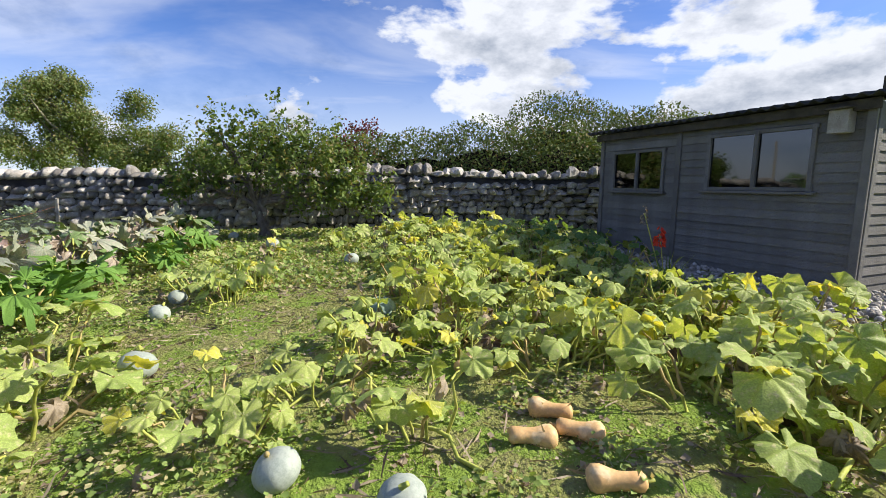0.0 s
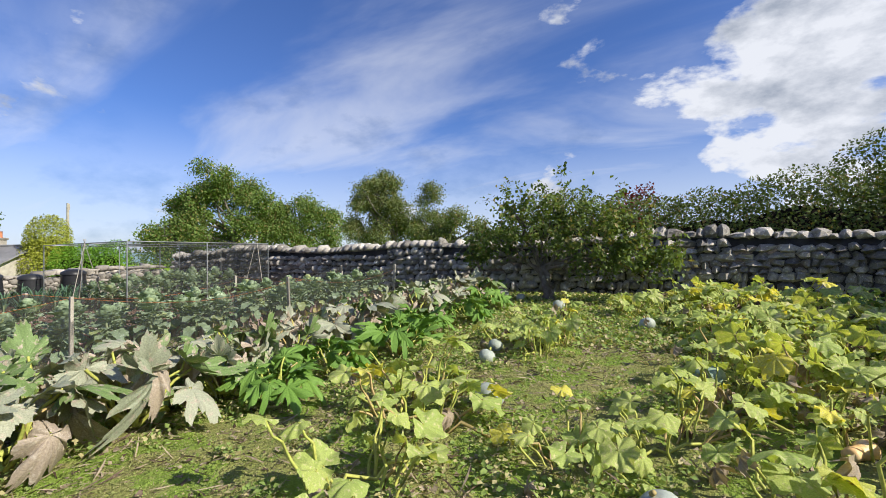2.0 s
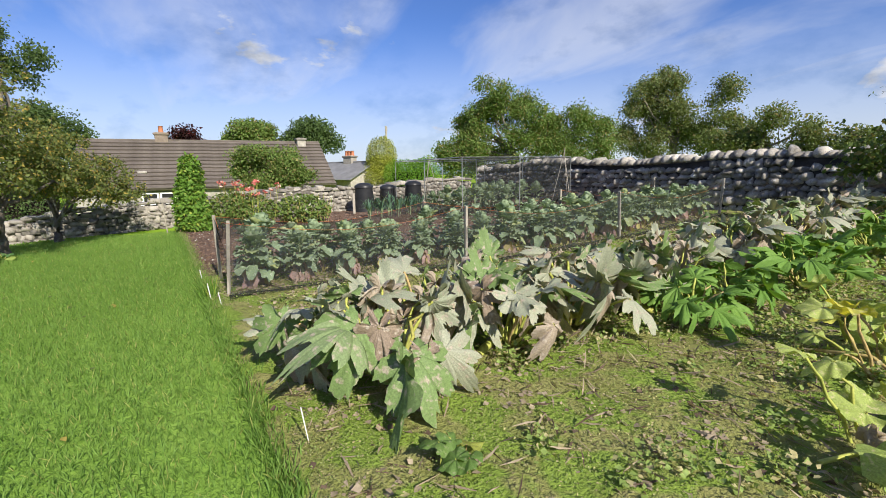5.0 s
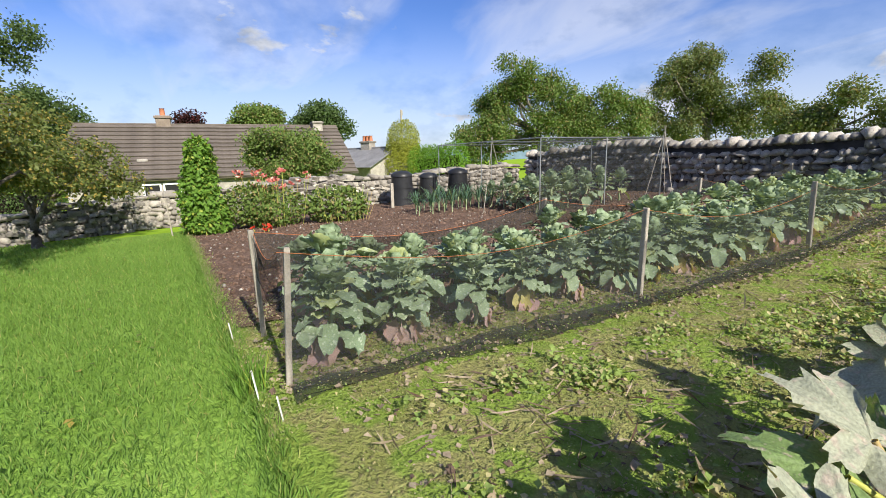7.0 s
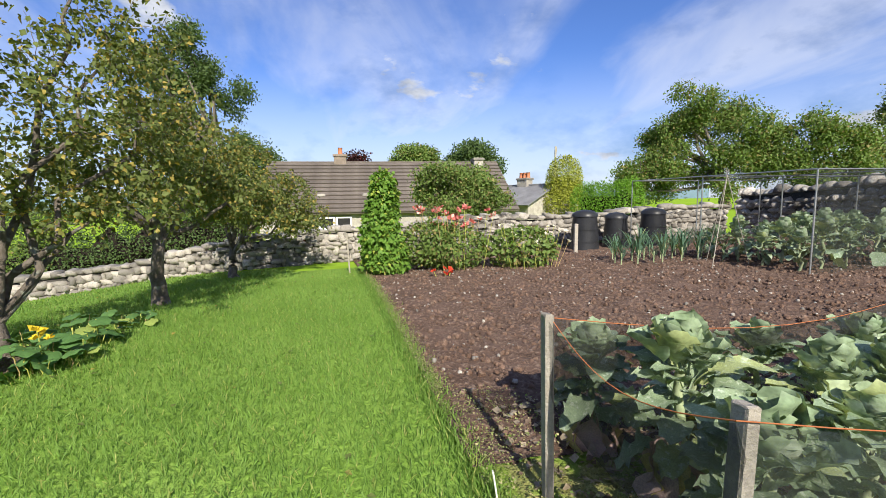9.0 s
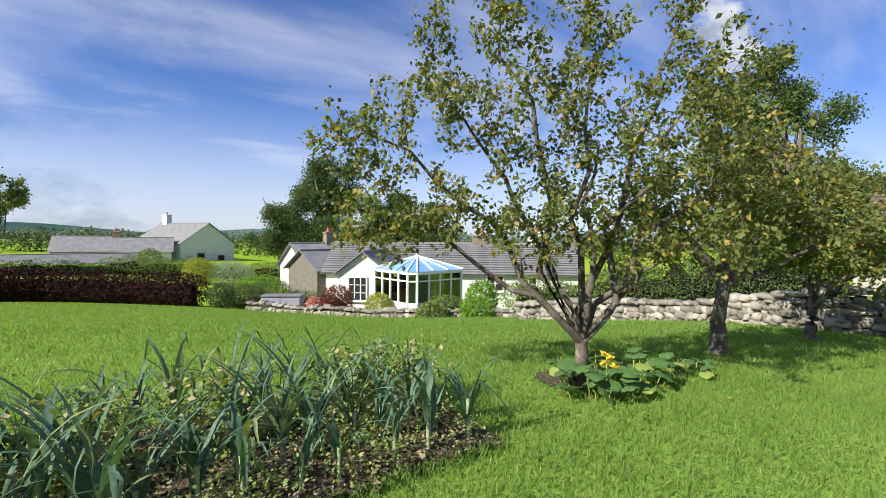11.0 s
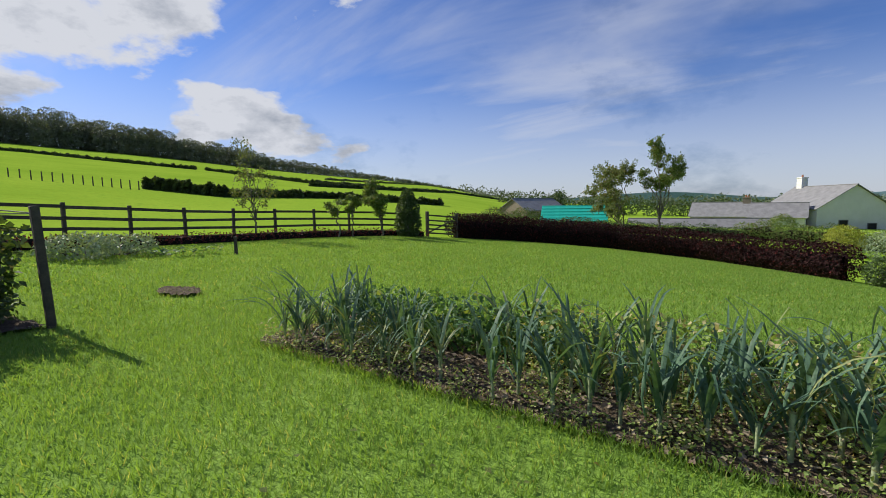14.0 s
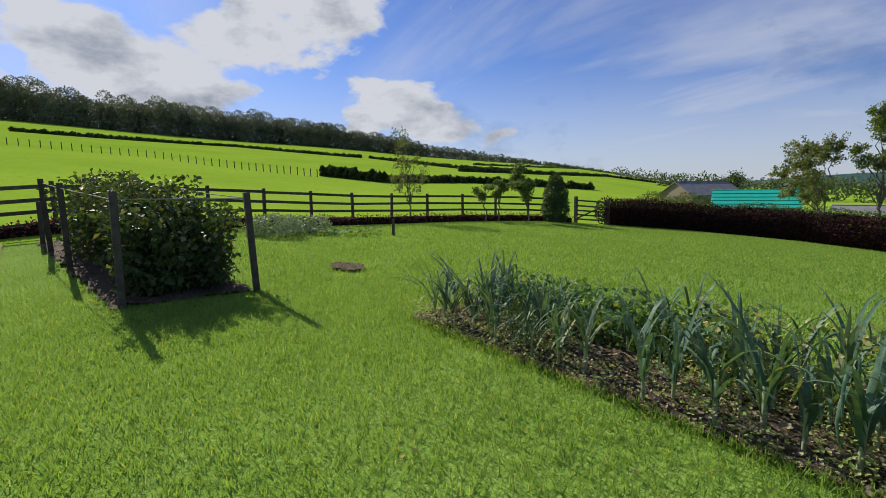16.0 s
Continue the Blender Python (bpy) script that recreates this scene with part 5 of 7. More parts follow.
def build_hedgerow(pts, height, n, seed):
    """A field hedge on the hill through places given as heading and height angle."""
    rng = np.random.default_rng(seed)
    heads = np.arange(min(p[0] for p in pts), max(p[0] for p in pts), 0.25)
    pts = sorted(pts)
    blobs = []
    for a in heads:
        x, y, z = far(a, np.interp(a, [p[0] for p in pts], [p[1] for p in pts]))
        hh = height * rng.uniform(0.45, 0.95)
        r = math.hypot(x - CX, y - CY) * 0.0028
        blobs.append((x, y, z + hh * 0.45, r, r, hh * 0.55))
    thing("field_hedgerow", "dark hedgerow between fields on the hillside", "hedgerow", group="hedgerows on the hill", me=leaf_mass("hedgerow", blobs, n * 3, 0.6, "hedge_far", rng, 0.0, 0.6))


build_hedgerow([(276, 5.9), (265, 5.5), (257, 5.2), (243, 4.05)], 1.2, 5000, 82)
build_hedgerow([(242, 4.0), (231, 2.6), (222, 1.9)], 1.1, 4000, 83)
build_hedgerow([(231, 2.25), (213, 1.2), (205.5, 0.0)], 1.0, 4000, 84)
build_hedgerow([(229, 3.0), (216, 2.2), (207, 1.0)], 1.0, 3000, 85)
build_hedgerow([(248, 1.9), (240.5, 1.0)], 1.3, 3000, 86)
build_hedgerow([(240.5, 1.0), (230, 0.8), (215, -0.3)], 0.9, 3000, 87)


def build_field_fence():
    f = thing("field_fence", "line of small posts and wire across the field", "fence")
    V, F = tube([(0, 0, -0.1), (0, 0, 0.95)], [0.06, 0.06], 5)
    me = np_mesh("post", V, F, "darkwood")
    for a in np.arange(248.5, 280, 0.75):
        x, y, z = far(a, float(np.interp(a, [248, 257, 265, 280], [1.7, 2.7, 3.8, 5.0])))
        part("post", me, f, at=Matrix.Translation((x, y, z)))


build_field_fence()


# ---- the far distance beyond the houses ----
def build_belt(a0, a1, r, height, n, seed, mat):
    rng = np.random.default_rng(seed)
    blobs = []
    for a in np.arange(a0, a1, 100.0 / r):
        x, y = at(a + rng.uniform(-0.3, 0.3), r * rng.uniform(0.95, 1.1))
        hh = height * rng.uniform(0.4, 1.2)
        w = r * 0.013 * rng.uniform(0.7, 1.4)
        blobs.append((x, y, h(x, y) + hh * 0.45, w, w, hh * 0.55))
    thing("distant_tree_belt", "dark belt of trees and hedges beyond the houses", "trees", kind="stuff", me=leaf_mass("belt", blobs, n, r * 0.006, mat, rng, 0.0, 0.6))


build_belt(120, 206, 95, 3.6, 9000, 91, "tree_dark")
build_belt(110, 208, 150, 4.5, 9000, 92, "hedge_far")
build_belt(55, 112, 90, 4.0, 8000, 93, "tree_dark")
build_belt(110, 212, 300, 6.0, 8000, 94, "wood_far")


# upright hill sheet; its blue colour stands in for the hazy air
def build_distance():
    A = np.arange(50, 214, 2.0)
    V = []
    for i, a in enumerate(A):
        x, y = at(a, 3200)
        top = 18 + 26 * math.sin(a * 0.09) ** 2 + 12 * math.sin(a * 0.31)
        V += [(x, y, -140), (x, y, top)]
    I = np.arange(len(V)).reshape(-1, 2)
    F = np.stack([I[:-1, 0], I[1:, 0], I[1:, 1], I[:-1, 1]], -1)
    tagged(new("backdrop", np_mesh("backdrop", V, F, "distance", True)), "low far hills on the horizon, coloured blue for distance haze", "backdrop", kind="structure")


build_distance()


# ---- leaf shapes ----
def palmate(seed, lobes=5, depth=0.12, n=22, cup=0.25, ripple=0.06, jag=0.02, length=1.0, power=0.7, crinkle=0.02):
    """A round lobed leaf about 1 wide: the stalk joins at the origin, the tip points along y."""
    rng = np.random.default_rng(seed)
    th = np.linspace(-165, 165, n)
    r = 0.52 * (1 - depth * 0.5 + depth * np.abs(np.cos(np.radians(th) * lobes / 2)) ** power)
    r = r * (1 + rng.uniform(-jag, jag, n)) * (1 + 0.12 * np.cos(np.radians(th)))
    x, y = r * np.sin(np.radians(th)), (r * np.cos(np.radians(th)) + 0.12) * length
    z = -cup * (x ** 2 + (y - 0.1) ** 2) + ripple * np.sin(np.radians(th) * lobes + rng.uniform(0, 6))
    mid = np.stack([x * 0.55, y * 0.55, z * 0.35 + 0.02 + crinkle * rng.normal(size=n)], 1)
    z = z + crinkle * rng.normal(size=n)
    V = np.concatenate([[(0, 0, -0.02)], mid, np.stack([x, y, z], 1)])
    k = np.arange(n - 1)
    F = np.concatenate([np.stack([np.zeros(n - 1, int), 1 + k, 2 + k], 1), np.stack([1 + k, 1 + n + k, 2 + n + k], 1), np.stack([1 + k, 2 + n + k, 2 + k], 1)])
    return V, F


def lobed(seed, lobes, base, blunt, teeth, tooth, fold, cup, wave, n=60, tip=1.0, narrow=1.0):
    """A lobed leaf about 1 across: lobes as (angle, length, half width) in degrees from the tip, veins raised along them."""
    rng = np.random.default_rng(seed)
    th = np.linspace(-168, 168, n)
    r = np.full(n, base)
    ridge = np.zeros(n)
    for a, L, w in lobes:
        a, L = a + rng.uniform(-5, 5), L * rng.uniform(0.88, 1.1)
        d = np.abs(th - a) / w
        r = np.maximum(r, base + (L - base) * np.clip(1 - d ** blunt, 0, 1))
        ridge = np.maximum(ridge, np.exp(-(d * 1.6) ** 2))
    r = r * (1 + tooth * np.abs(np.sin(np.radians(th) * teeth + rng.uniform(0, 3))) - tooth * 0.5 + rng.uniform(-tooth, tooth, n) * 0.6)
    r *= 0.55
    c, s_ = np.cos(np.radians(th)), np.sin(np.radians(th))
    ph, pv = rng.uniform(0, 6), rng.uniform(0, 6)
    V = [(0, 0, -0.02)]
    for k in (0.3, 0.62, 0.85, 1.0):
        x, y = r * k * s_ * narrow, r * k * c * tip + 0.1 * k
        z = fold * k * (ridge - 0.5) * (1 - 0.5 * k) - cup * (x ** 2 + y ** 2) + wave * k ** 2 * np.sin(np.radians(th) * 3 + ph) + wave * 0.6 * k ** 2 * np.sin(np.radians(th) * 8 + pv) + rng.normal(size=n) * 0.008 * k
        V += list(np.stack([x, y, z], 1))
    k = np.arange(n - 1)
    F = [np.stack([np.zeros(n - 1, int), 1 + k, 2 + k], 1)]
    for q in range(3):
        a = 1 + q * n + k
        F += [np.stack([a, a + n, a + n + 1], 1), np.stack([a, a + n + 1, a + 1], 1)]
    return np.array(V), np.concatenate(F)


SQUASH_LOBES = [(0, 1.0, 38), (62, 0.92, 36), (-62, 0.92, 36), (122, 0.86, 34), (-122, 0.86, 34), (160, 0.8, 22), (-160, 0.8, 22)]
COURGETTE_LOBES = [(0, 1.12, 25), (52, 1.0, 23), (-52, 1.0, 23), (27, 0.8, 11), (-27, 0.8, 11), (100, 0.88, 22), (-100, 0.88, 22), (145, 0.7, 20), (-145, 0.7, 20)]


def oval(seed, wide=0.5, cup=0.15, droop=0.35, n=9, wave=0.03, stem=0.0):
    """A long crinkled oval leaf, 1 long, with a stalk over its first part, drooping to the tip."""
    rng = np.random.default_rng(seed)
    t = np.linspace(0, 1, n)
    w = wide / 2 * np.where(t < stem, 0.05, np.sin(np.pi * (0.1 + 0.86 * np.clip((t - stem) / (1 - stem), 0, 1))) ** 0.6)
    cols = np.array([-1, -0.55, 0, 0.55, 1.0])
    V = np.zeros((n, 5, 3))
    blade = (t >= stem).astype(float)
    for j, c in enumerate(cols):
        jag = 1 + (rng.uniform(-0.16, 0.16, n) if abs(c) == 1 else 0)
        V[:, j, 0] = w * c * jag
        V[:, j, 1] = t + (rng.uniform(-0.02, 0.02, n) if abs(c) == 1 else 0)
        V[:, j, 2] = 0.25 * t - droop * t ** 2 + w * cup * 2 * c * c + blade * rng.uniform(-wave, wave, n) * (abs(c) + 0.15)
    I = np.arange(n * 5).reshape(n, 5)
    F = np.stack([I[:-1, :-1], I[:-1, 1:], I[1:, 1:], I[1:, :-1]], -1).reshape(-1, 4)
    return V.reshape(-1, 3), F


def strap(length, width, lean, bend, seed, n=8, kink=None):
    """A strap leaf that rises and arches over along y."""
    rng = np.random.default_rng(seed)
    t = np.linspace(0, 1, n)
    a = radians(90 - lean) - np.radians(bend) * t ** 1.6
    if kink:
        a = np.where(t > kink, a - radians(85), a)
    st = length / (n - 1)
    y = np.concatenate([[0], np.cumsum(np.cos(a[:-1]) * st)])
    z = np.concatenate([[0], np.cumsum(np.sin(a[:-1]) * st)])
    x = np.cumsum(rng.normal(size=n) * 0.004)
    w = width / 2 * np.clip(1.25 - t, 0.12, 1) * np.where(t > 0.97, 0.2, 1)
    fold = w * 0.55
    rib = np.stack([x, y, z], 1)
    L = rib + np.stack([-w, -np.sin(a) * -fold, np.cos(a) * fold], 1)
    R = rib + np.stack([w, -np.sin(a) * -fold, np.cos(a) * fold], 1)
    V = np.concatenate([rib, L, R])
    k = np.arange(n - 1)
    F = np.concatenate([np.stack([k, k + 1, n + k + 1, n + k], 1), np.stack([k, 2 * n + k, 2 * n + k + 1, k + 1], 1)])
    return V, F


def aim(pos, fwd, up, size):
    """Pose with y along fwd and z near up."""
    y = Vector(fwd).normalized()
    x = y.cross(Vector(up)).normalized()
    z = x.cross(y)
    m = Matrix((x, y, z)).transposed().to_4x4()
    return Matrix.Translation(pos) @ m @ Matrix.Diagonal((size, size, size, 1))


SQ = [np_mesh("leaf", *lobed(200 + i, SQUASH_LOBES, 0.70, 1.3, 14, 0.05, 0.10, (0.1, 0.5, -0.25, 0.3, 0.9, 0.2)[i], 0.06 + 0.02 * (i % 3), 44), "squash", True) for i in range(6)]
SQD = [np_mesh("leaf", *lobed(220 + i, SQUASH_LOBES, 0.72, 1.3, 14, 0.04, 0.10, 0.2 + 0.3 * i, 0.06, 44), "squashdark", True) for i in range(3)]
DEAD = [np_mesh("withered_leaf", *lobed(230 + i, SQUASH_LOBES, 0.45, 1.2, 9, 0.25, 0.3, 1.6 + 0.7 * i, 0.2, 36), "dead", True) for i in range(3)]
CG = [np_mesh("leaf", *lobed(240 + i, COURGETTE_LOBES, 0.40, 2.6, 23, 0.13, 0.055, (0.2, 0.8, -0.3, 0.5, 1.2)[i], 0.08, 84, 1.15), "courgette", True) for i in range(5)]
CGT = [np_mesh("withered_leaf", *lobed(245 + i, COURGETTE_LOBES, 0.34, 2.2, 23, 0.16, 0.10, 0.7 + 0.5 * i, 0.13, 84, 1.2, 0.8), "courgette_tan", True) for i in range(3)]
CGG = [np_mesh("leaf", *lobed(250 + i, COURGETTE_LOBES, 0.24, 1.6, 23, 0.16, 0.12, 0.35 + 0.2 * i, 0.08, 84, 1.2), "courgreen", True) for i in range(3)]


def stalk_mesh(a, b, r, mat, rng, sag=0.12):
    v, f = tube(limb(a, b, rng, sag, 6), np.linspace(r * 1.15, r * 0.8, 6), 6)
    return np_mesh("stalk", v, f, mat, True)


def squash_plant(seed, n, rad, hgt, size, leaves, dead=2):
    rng = np.random.default_rng(seed)
    t = new("squash_plant")
    # creeping stem
    a = rng.uniform(0, 6.28)
    v, f = tube(limb((-0.5 * math.cos(a), -0.5 * math.sin(a), 0.03), (0.5 * math.cos(a), 0.5 * math.sin(a), 0.03), rng, 0.03, 9), np.full(9, 0.011), 6)
    part("vine", np_mesh("vine", v, f, "stalk", True), t)
    for i in range(n):
        b = a + (0 if i % 2 else math.pi) + rng.uniform(-1.2, 1.2)
        r = rad * math.sqrt(rng.uniform(0.05, 1))
        foot = (r * 0.55 * math.cos(b), r * 0.55 * math.sin(b), 0.0)
        hh = hgt * rng.uniform(0.3, 1.15)
        top = (r * math.cos(b) + rng.uniform(-0.06, 0.06), r * math.sin(b) + rng.uniform(-0.06, 0.06), hh)
        part("stalk", stalk_mesh(foot, top, 0.0085, "stalk", rng, 0.1), t)
        fw = (math.cos(b + rng.uniform(-0.7, 0.7)), math.sin(b + rng.uniform(-0.7, 0.7)), rng.uniform(-1.1, 0.35))
        part("leaf", leaves[rng.integers(len(leaves))], t, at=aim(top, fw, (rng.uniform(-0.5, 0.9), rng.uniform(-0.7, 0.7), 1), size * rng.uniform(0.6, 1.2)))
    for i in range(dead):
        b, r = rng.uniform(0, 6.28), rad * rng.uniform(0.2, 1.1)
        z = rng.uniform(0.05, 0.25)
        top = (r * math.cos(b), r * math.sin(b), z)
        part("withered_leaf", DEAD[rng.integers(3)], t, "shrivelled brown leaf", at=aim(top, (math.cos(b), math.sin(b), -1.6), (math.cos(b), math.sin(b), 1), size * rng.uniform(0.45, 0.75)))
    return t


def joined_copy(ob):
    """The same plant for further off: all pieces of one kind in one mesh."""
    t = new(ob.name.split(".")[0])
    kinds = {}
    for c in ob.children:
        kinds.setdefault((c.name.split(".")[0], c.data.materials[0].name, len(c.data.polygons[0].vertices)), []).append(c)
    for (name, _, _), cs in kinds.items():
        pieces = []
        for c in cs:
            m = np.array(c.matrix_basis)
            v = np.array([q.co for q in c.data.vertices])
            pieces.append((v @ m[:3, :3].T + m[:3, 3], np.array([tuple(p.vertices) for p in c.data.polygons])))
        v, f = join(pieces)
        key = [k for k in M if M[k] == cs[0].data.materials[0]][0]
        part(name + "s" if len(cs) > 1 else name, np_mesh(name, v, f, key, True), t)
    return t


def place_copies(protos, spots, label, category, group, rng, smin=0.85, smax=1.2, sink=0.0):
    """Copies of prototypes at spots (x, y); the prototypes themselves take the first places."""
    used = set()
    for i, (x, y) in enumerate(spots):
        k = int(rng.integers(len(protos)))
        s = rng.uniform(smin, smax)
        m = pose(x, y, h(x, y) + 0.035 - sink, 0, 0, rng.uniform(0, 360))
        if k not in used:
            used.add(k)
            ob = protos[k]
            ob.matrix_basis = m @ Matrix.Diagonal((s, s, s, 1))
            tagged(ob, label[k % len(label)], category, group)
        else:
            ob = copy_thing(protos[k], m)
            ob.scale = (s, s, s)
    for k in range(len(protos)):
        if k not in used:
            x, y = spots[0]
            protos[k].matrix_basis = pose(x + 0.4, y + 0.3, h(x, y) + 0.03)
            tagged(protos[k], label[k % len(label)], category, group)


def spread(poly, n, gap, rng, tries=4000):
    xs, ys = [p[0] for p in poly], [p[1] for p in poly]
    test = in_poly(poly)
    out = []
    for _ in range(tries):
        x, y = rng.uniform(min(xs), max(xs)), rng.uniform(min(ys), max(ys))
        if test(np.array([x]), np.array([y]))[0] and all(math.hypot(x - a, y - b) > gap for a, b in out):
            out.append((x, y))
            if len(out) >= n:
                break
    return out


def build_squashes():
    rng = np.random.default_rng(301)
    light = [squash_plant(310 + i, 15, 0.52, 0.42, 0.24, SQ, 3) for i in range(4)] + [squash_plant(320, 10, 0.40, 0.40, 0.22, SQ, 4)]
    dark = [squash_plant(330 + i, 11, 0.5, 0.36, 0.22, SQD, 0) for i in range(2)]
    main = spread([(-0.5, 3.7), (0.1, 3.0), (0.9, 2.95), (1.5, 3.4), (2.1, 4.6), (2.1, 6.6), (1.5, 8.6), (0.7, 10.2), (-1.4, 10.2), (-1.2, 7.6), (-0.6, 5.2)], 44, 0.5, rng)
    front = spread([(1.5, 2.6), (1.7, 2.0), (2.4, 2.2), (3.6, 3.2), (3.3, 4.4), (2.2, 4.4)], 11, 0.5, rng)
    left = [(-2.3, 1.5), (-2.54, 2.5), (-2.95, 3.1), (-1.27, 2.35), (-0.82, 2.85), (-0.12, 2.45), (-2.45, 5.0), (-3.0, 5.5), (-2.4, 5.6), (-1.9, 8.2), (-2.9, 7.3), (-0.6, 3.4)]
    spots = main + front + left
    near, back = [q for q in spots if q[1] < 5.6], [q for q in spots if q[1] >= 5.6]
    place_copies([joined_copy(p) for p in light], back, ["yellowing pumpkin plant spreading over the plot"], "squash plant", "squash plants", rng)
    place_copies(light, near, ["yellowing pumpkin plant with ragged leaves on stalks"], "squash plant", "squash plants", rng)
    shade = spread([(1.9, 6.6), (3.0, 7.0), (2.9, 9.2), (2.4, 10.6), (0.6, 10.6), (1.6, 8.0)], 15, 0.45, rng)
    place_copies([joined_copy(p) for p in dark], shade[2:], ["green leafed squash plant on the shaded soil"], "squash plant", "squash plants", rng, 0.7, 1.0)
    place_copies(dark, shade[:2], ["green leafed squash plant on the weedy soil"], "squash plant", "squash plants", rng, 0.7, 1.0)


build_squashes()


# ---- courgettes ----
def courgette_plant(seed, n, hgt, size, leaves, mats, tan=0):
    rng = np.random.default_rng(seed)
    t = new("courgette_plant")
    v, f = tube(limb((-0.25, 0, 0.02), (0.2, 0.1, 0.16), rng, 0.05, 6), np.linspace(0.035, 0.02, 6), 8)
    part("stem", np_mesh("stem", v, f, "stalk", True), t)
    for i in range(n):
        b = i * 2.4 + rng.uniform(-0.3, 0.3)
        e = rng.uniform(0.25, 1.0)
        r = hgt * (0.45 + 0.5 * e)
        hh = hgt * (1.2 - 0.75 * e) + 0.1
        top = (r * math.cos(b), r * math.sin(b), hh)
        part("stalk", stalk_mesh((0.06 * math.cos(b), 0.06 * math.sin(b), 0.06), top, 0.012, mats, rng, 0.12), t)
        fw = (math.cos(b), math.sin(b), rng.uniform(-1.8, 1.2))
        if i < tan:
            part("withered_leaf", CGT[i % 3], t, "withered tan leaf hanging down", at=aim(top, (math.cos(b), math.sin(b), -2.2), (math.cos(b), math.sin(b), 0.5), size * rng.uniform(0.8, 1.15)))
            continue
        part("leaf", leaves[rng.integers(len(leaves))], t, at=aim(top, fw, (-0.6 * math.cos(b) + rng.uniform(-0.4, 0.4), -0.6 * math.sin(b) + rng.uniform(-0.4, 0.4), 1), size * rng.uniform(0.7, 1.2)))
    return t


def build_courgettes():
    rng = np.random.default_rng(401)
    grey = [courgette_plant(410 + i, 18, 0.47, 0.39, CG, "stalk", 5) for i in range(4)]
    green = [courgette_plant(420 + i, 16, 0.36, 0.36, CGG, "stalk") for i in range(2)]
    spots = [(-4.8, -0.72), (-4.3, -0.5), (-4.75, 0.0), (-4.4, 0.55), (-4.9, 0.85), (-4.5, 1.35), (-4.95, 1.75), (-4.6, 2.2), (-5.05, 2.6), (-4.75, 3.1), (-5.2, 3.6), (-4.9, 4.4), (-5.4, 5.0), (-4.95, 5.9), (-5.5, 6.5), (-5.2, 7.4), (-5.7, 8.2), (-5.3, 8.9), (-6.2, 9.4), (-6.0, 7.6)]
    place_copies(grey, spots, ["courgette plant with large mildewed grey jagged leaves"], "courgette plant", "courgette plants", rng, 0.85, 1.12)
    place_copies(green, [(-4.05, 2.35), (-4.2, 3.2), (-4.0, 4.2), (-4.3, 5.2), (-4.3, 6.6), (-4.6, 8.0), (-5.6, 10.0)], ["courgette plant with fresh green jagged leaves"], "courgette plant", "courgette plants", rng, 0.85, 1.1)


build_courgettes()

# ---- brassicas ----
BL = [np_mesh("leaf", *oval(500 + i, 0.66, 0.1, 0.3 + 0.2 * i, 14, 0.085, 0.38), "brassica", True) for i in range(4)]
BO = [np_mesh("old_leaf", *oval(510 + i, 0.55, 0.12, 0.6, 12, 0.09, 0.36), "brassica_old", True) for i in range(3)]


BH = [oval(516 + i, 0.85, 0.3, 0.1, 10, 0.09, 0.12) for i in range(3)]


def sprout_plant(seed, hgt, n=36, old=8):
    rng = np.random.default_rng(seed)
    t = new("sprout_plant")
    v, f = tube(limb((0, 0, 0), (0.03, 0.02, hgt), rng, 0.0, 7), np.linspace(0.022, 0.018, 7), 7)
    part("stem", np_mesh("stem", v, f, "leekstem", True), t)
    for i in range(n):
        b = i * 2.4 + rng.uniform(-0.3, 0.3)
        k = i / n
        z = hgt * (0.38 + 0.62 * k)
        r = 0.03
        top = (r * math.cos(b), r * math.sin(b), z + 0.05)
        part("leaf", BL[rng.integers(4)], t, at=aim(top, (math.cos(b), math.sin(b), 1.9 * k - 0.25), (-math.cos(b) * 0.7, -math.sin(b) * 0.7, 1), 0.25 * rng.uniform(0.7, 1.25) * (1 - 0.3 * k)))
    hearts = []
    for i in range(15):
        b, k = i * 2.4, i / 15
        top = (0.03 + 0.045 * (1 - k) * math.cos(b), 0.02 + 0.045 * (1 - k) * math.sin(b), hgt + 0.02 + 0.05 * k)
        m = np.array(aim(top, (math.cos(b), math.sin(b), 0.6 + 2.2 * k), (-math.cos(b), -math.sin(b), 0.5), 0.17 * rng.uniform(0.75, 1.2)))
        v, f = BH[rng.integers(3)]
        hearts.append((v @ m[:3, :3].T + m[:3, 3], f))
    v, f = join(hearts)
    part("heart", np_mesh("heart", v, f, "brassica", True), t, "crown of small pale crinkled leaves")
    for i in range(old):
        b = rng.uniform(0, 6.28)
        z = hgt * rng.uniform(0.35, 0.62)
        top = (0.03 * math.cos(b), 0.03 * math.sin(b), z)
        part("old_leaf", BO[rng.integers(3)], t, "faded pink and yellow leaf", at=aim(top, (math.cos(b) * 0.6, math.sin(b) * 0.6, -1.0), (math.cos(b), math.sin(b), 0.6), 0.34 * rng.uniform(0.7, 1.1)))
    return t


NET_OUT = [(-7.42, -1.36), (-7.54, 2.01), (-7.75, 5.6), (-8.25, 9.6)]
NET_IN = [(-8.37, -1.42), (-8.95, 1.95), (-9.35, 5.5), (-9.8, 9.2)]


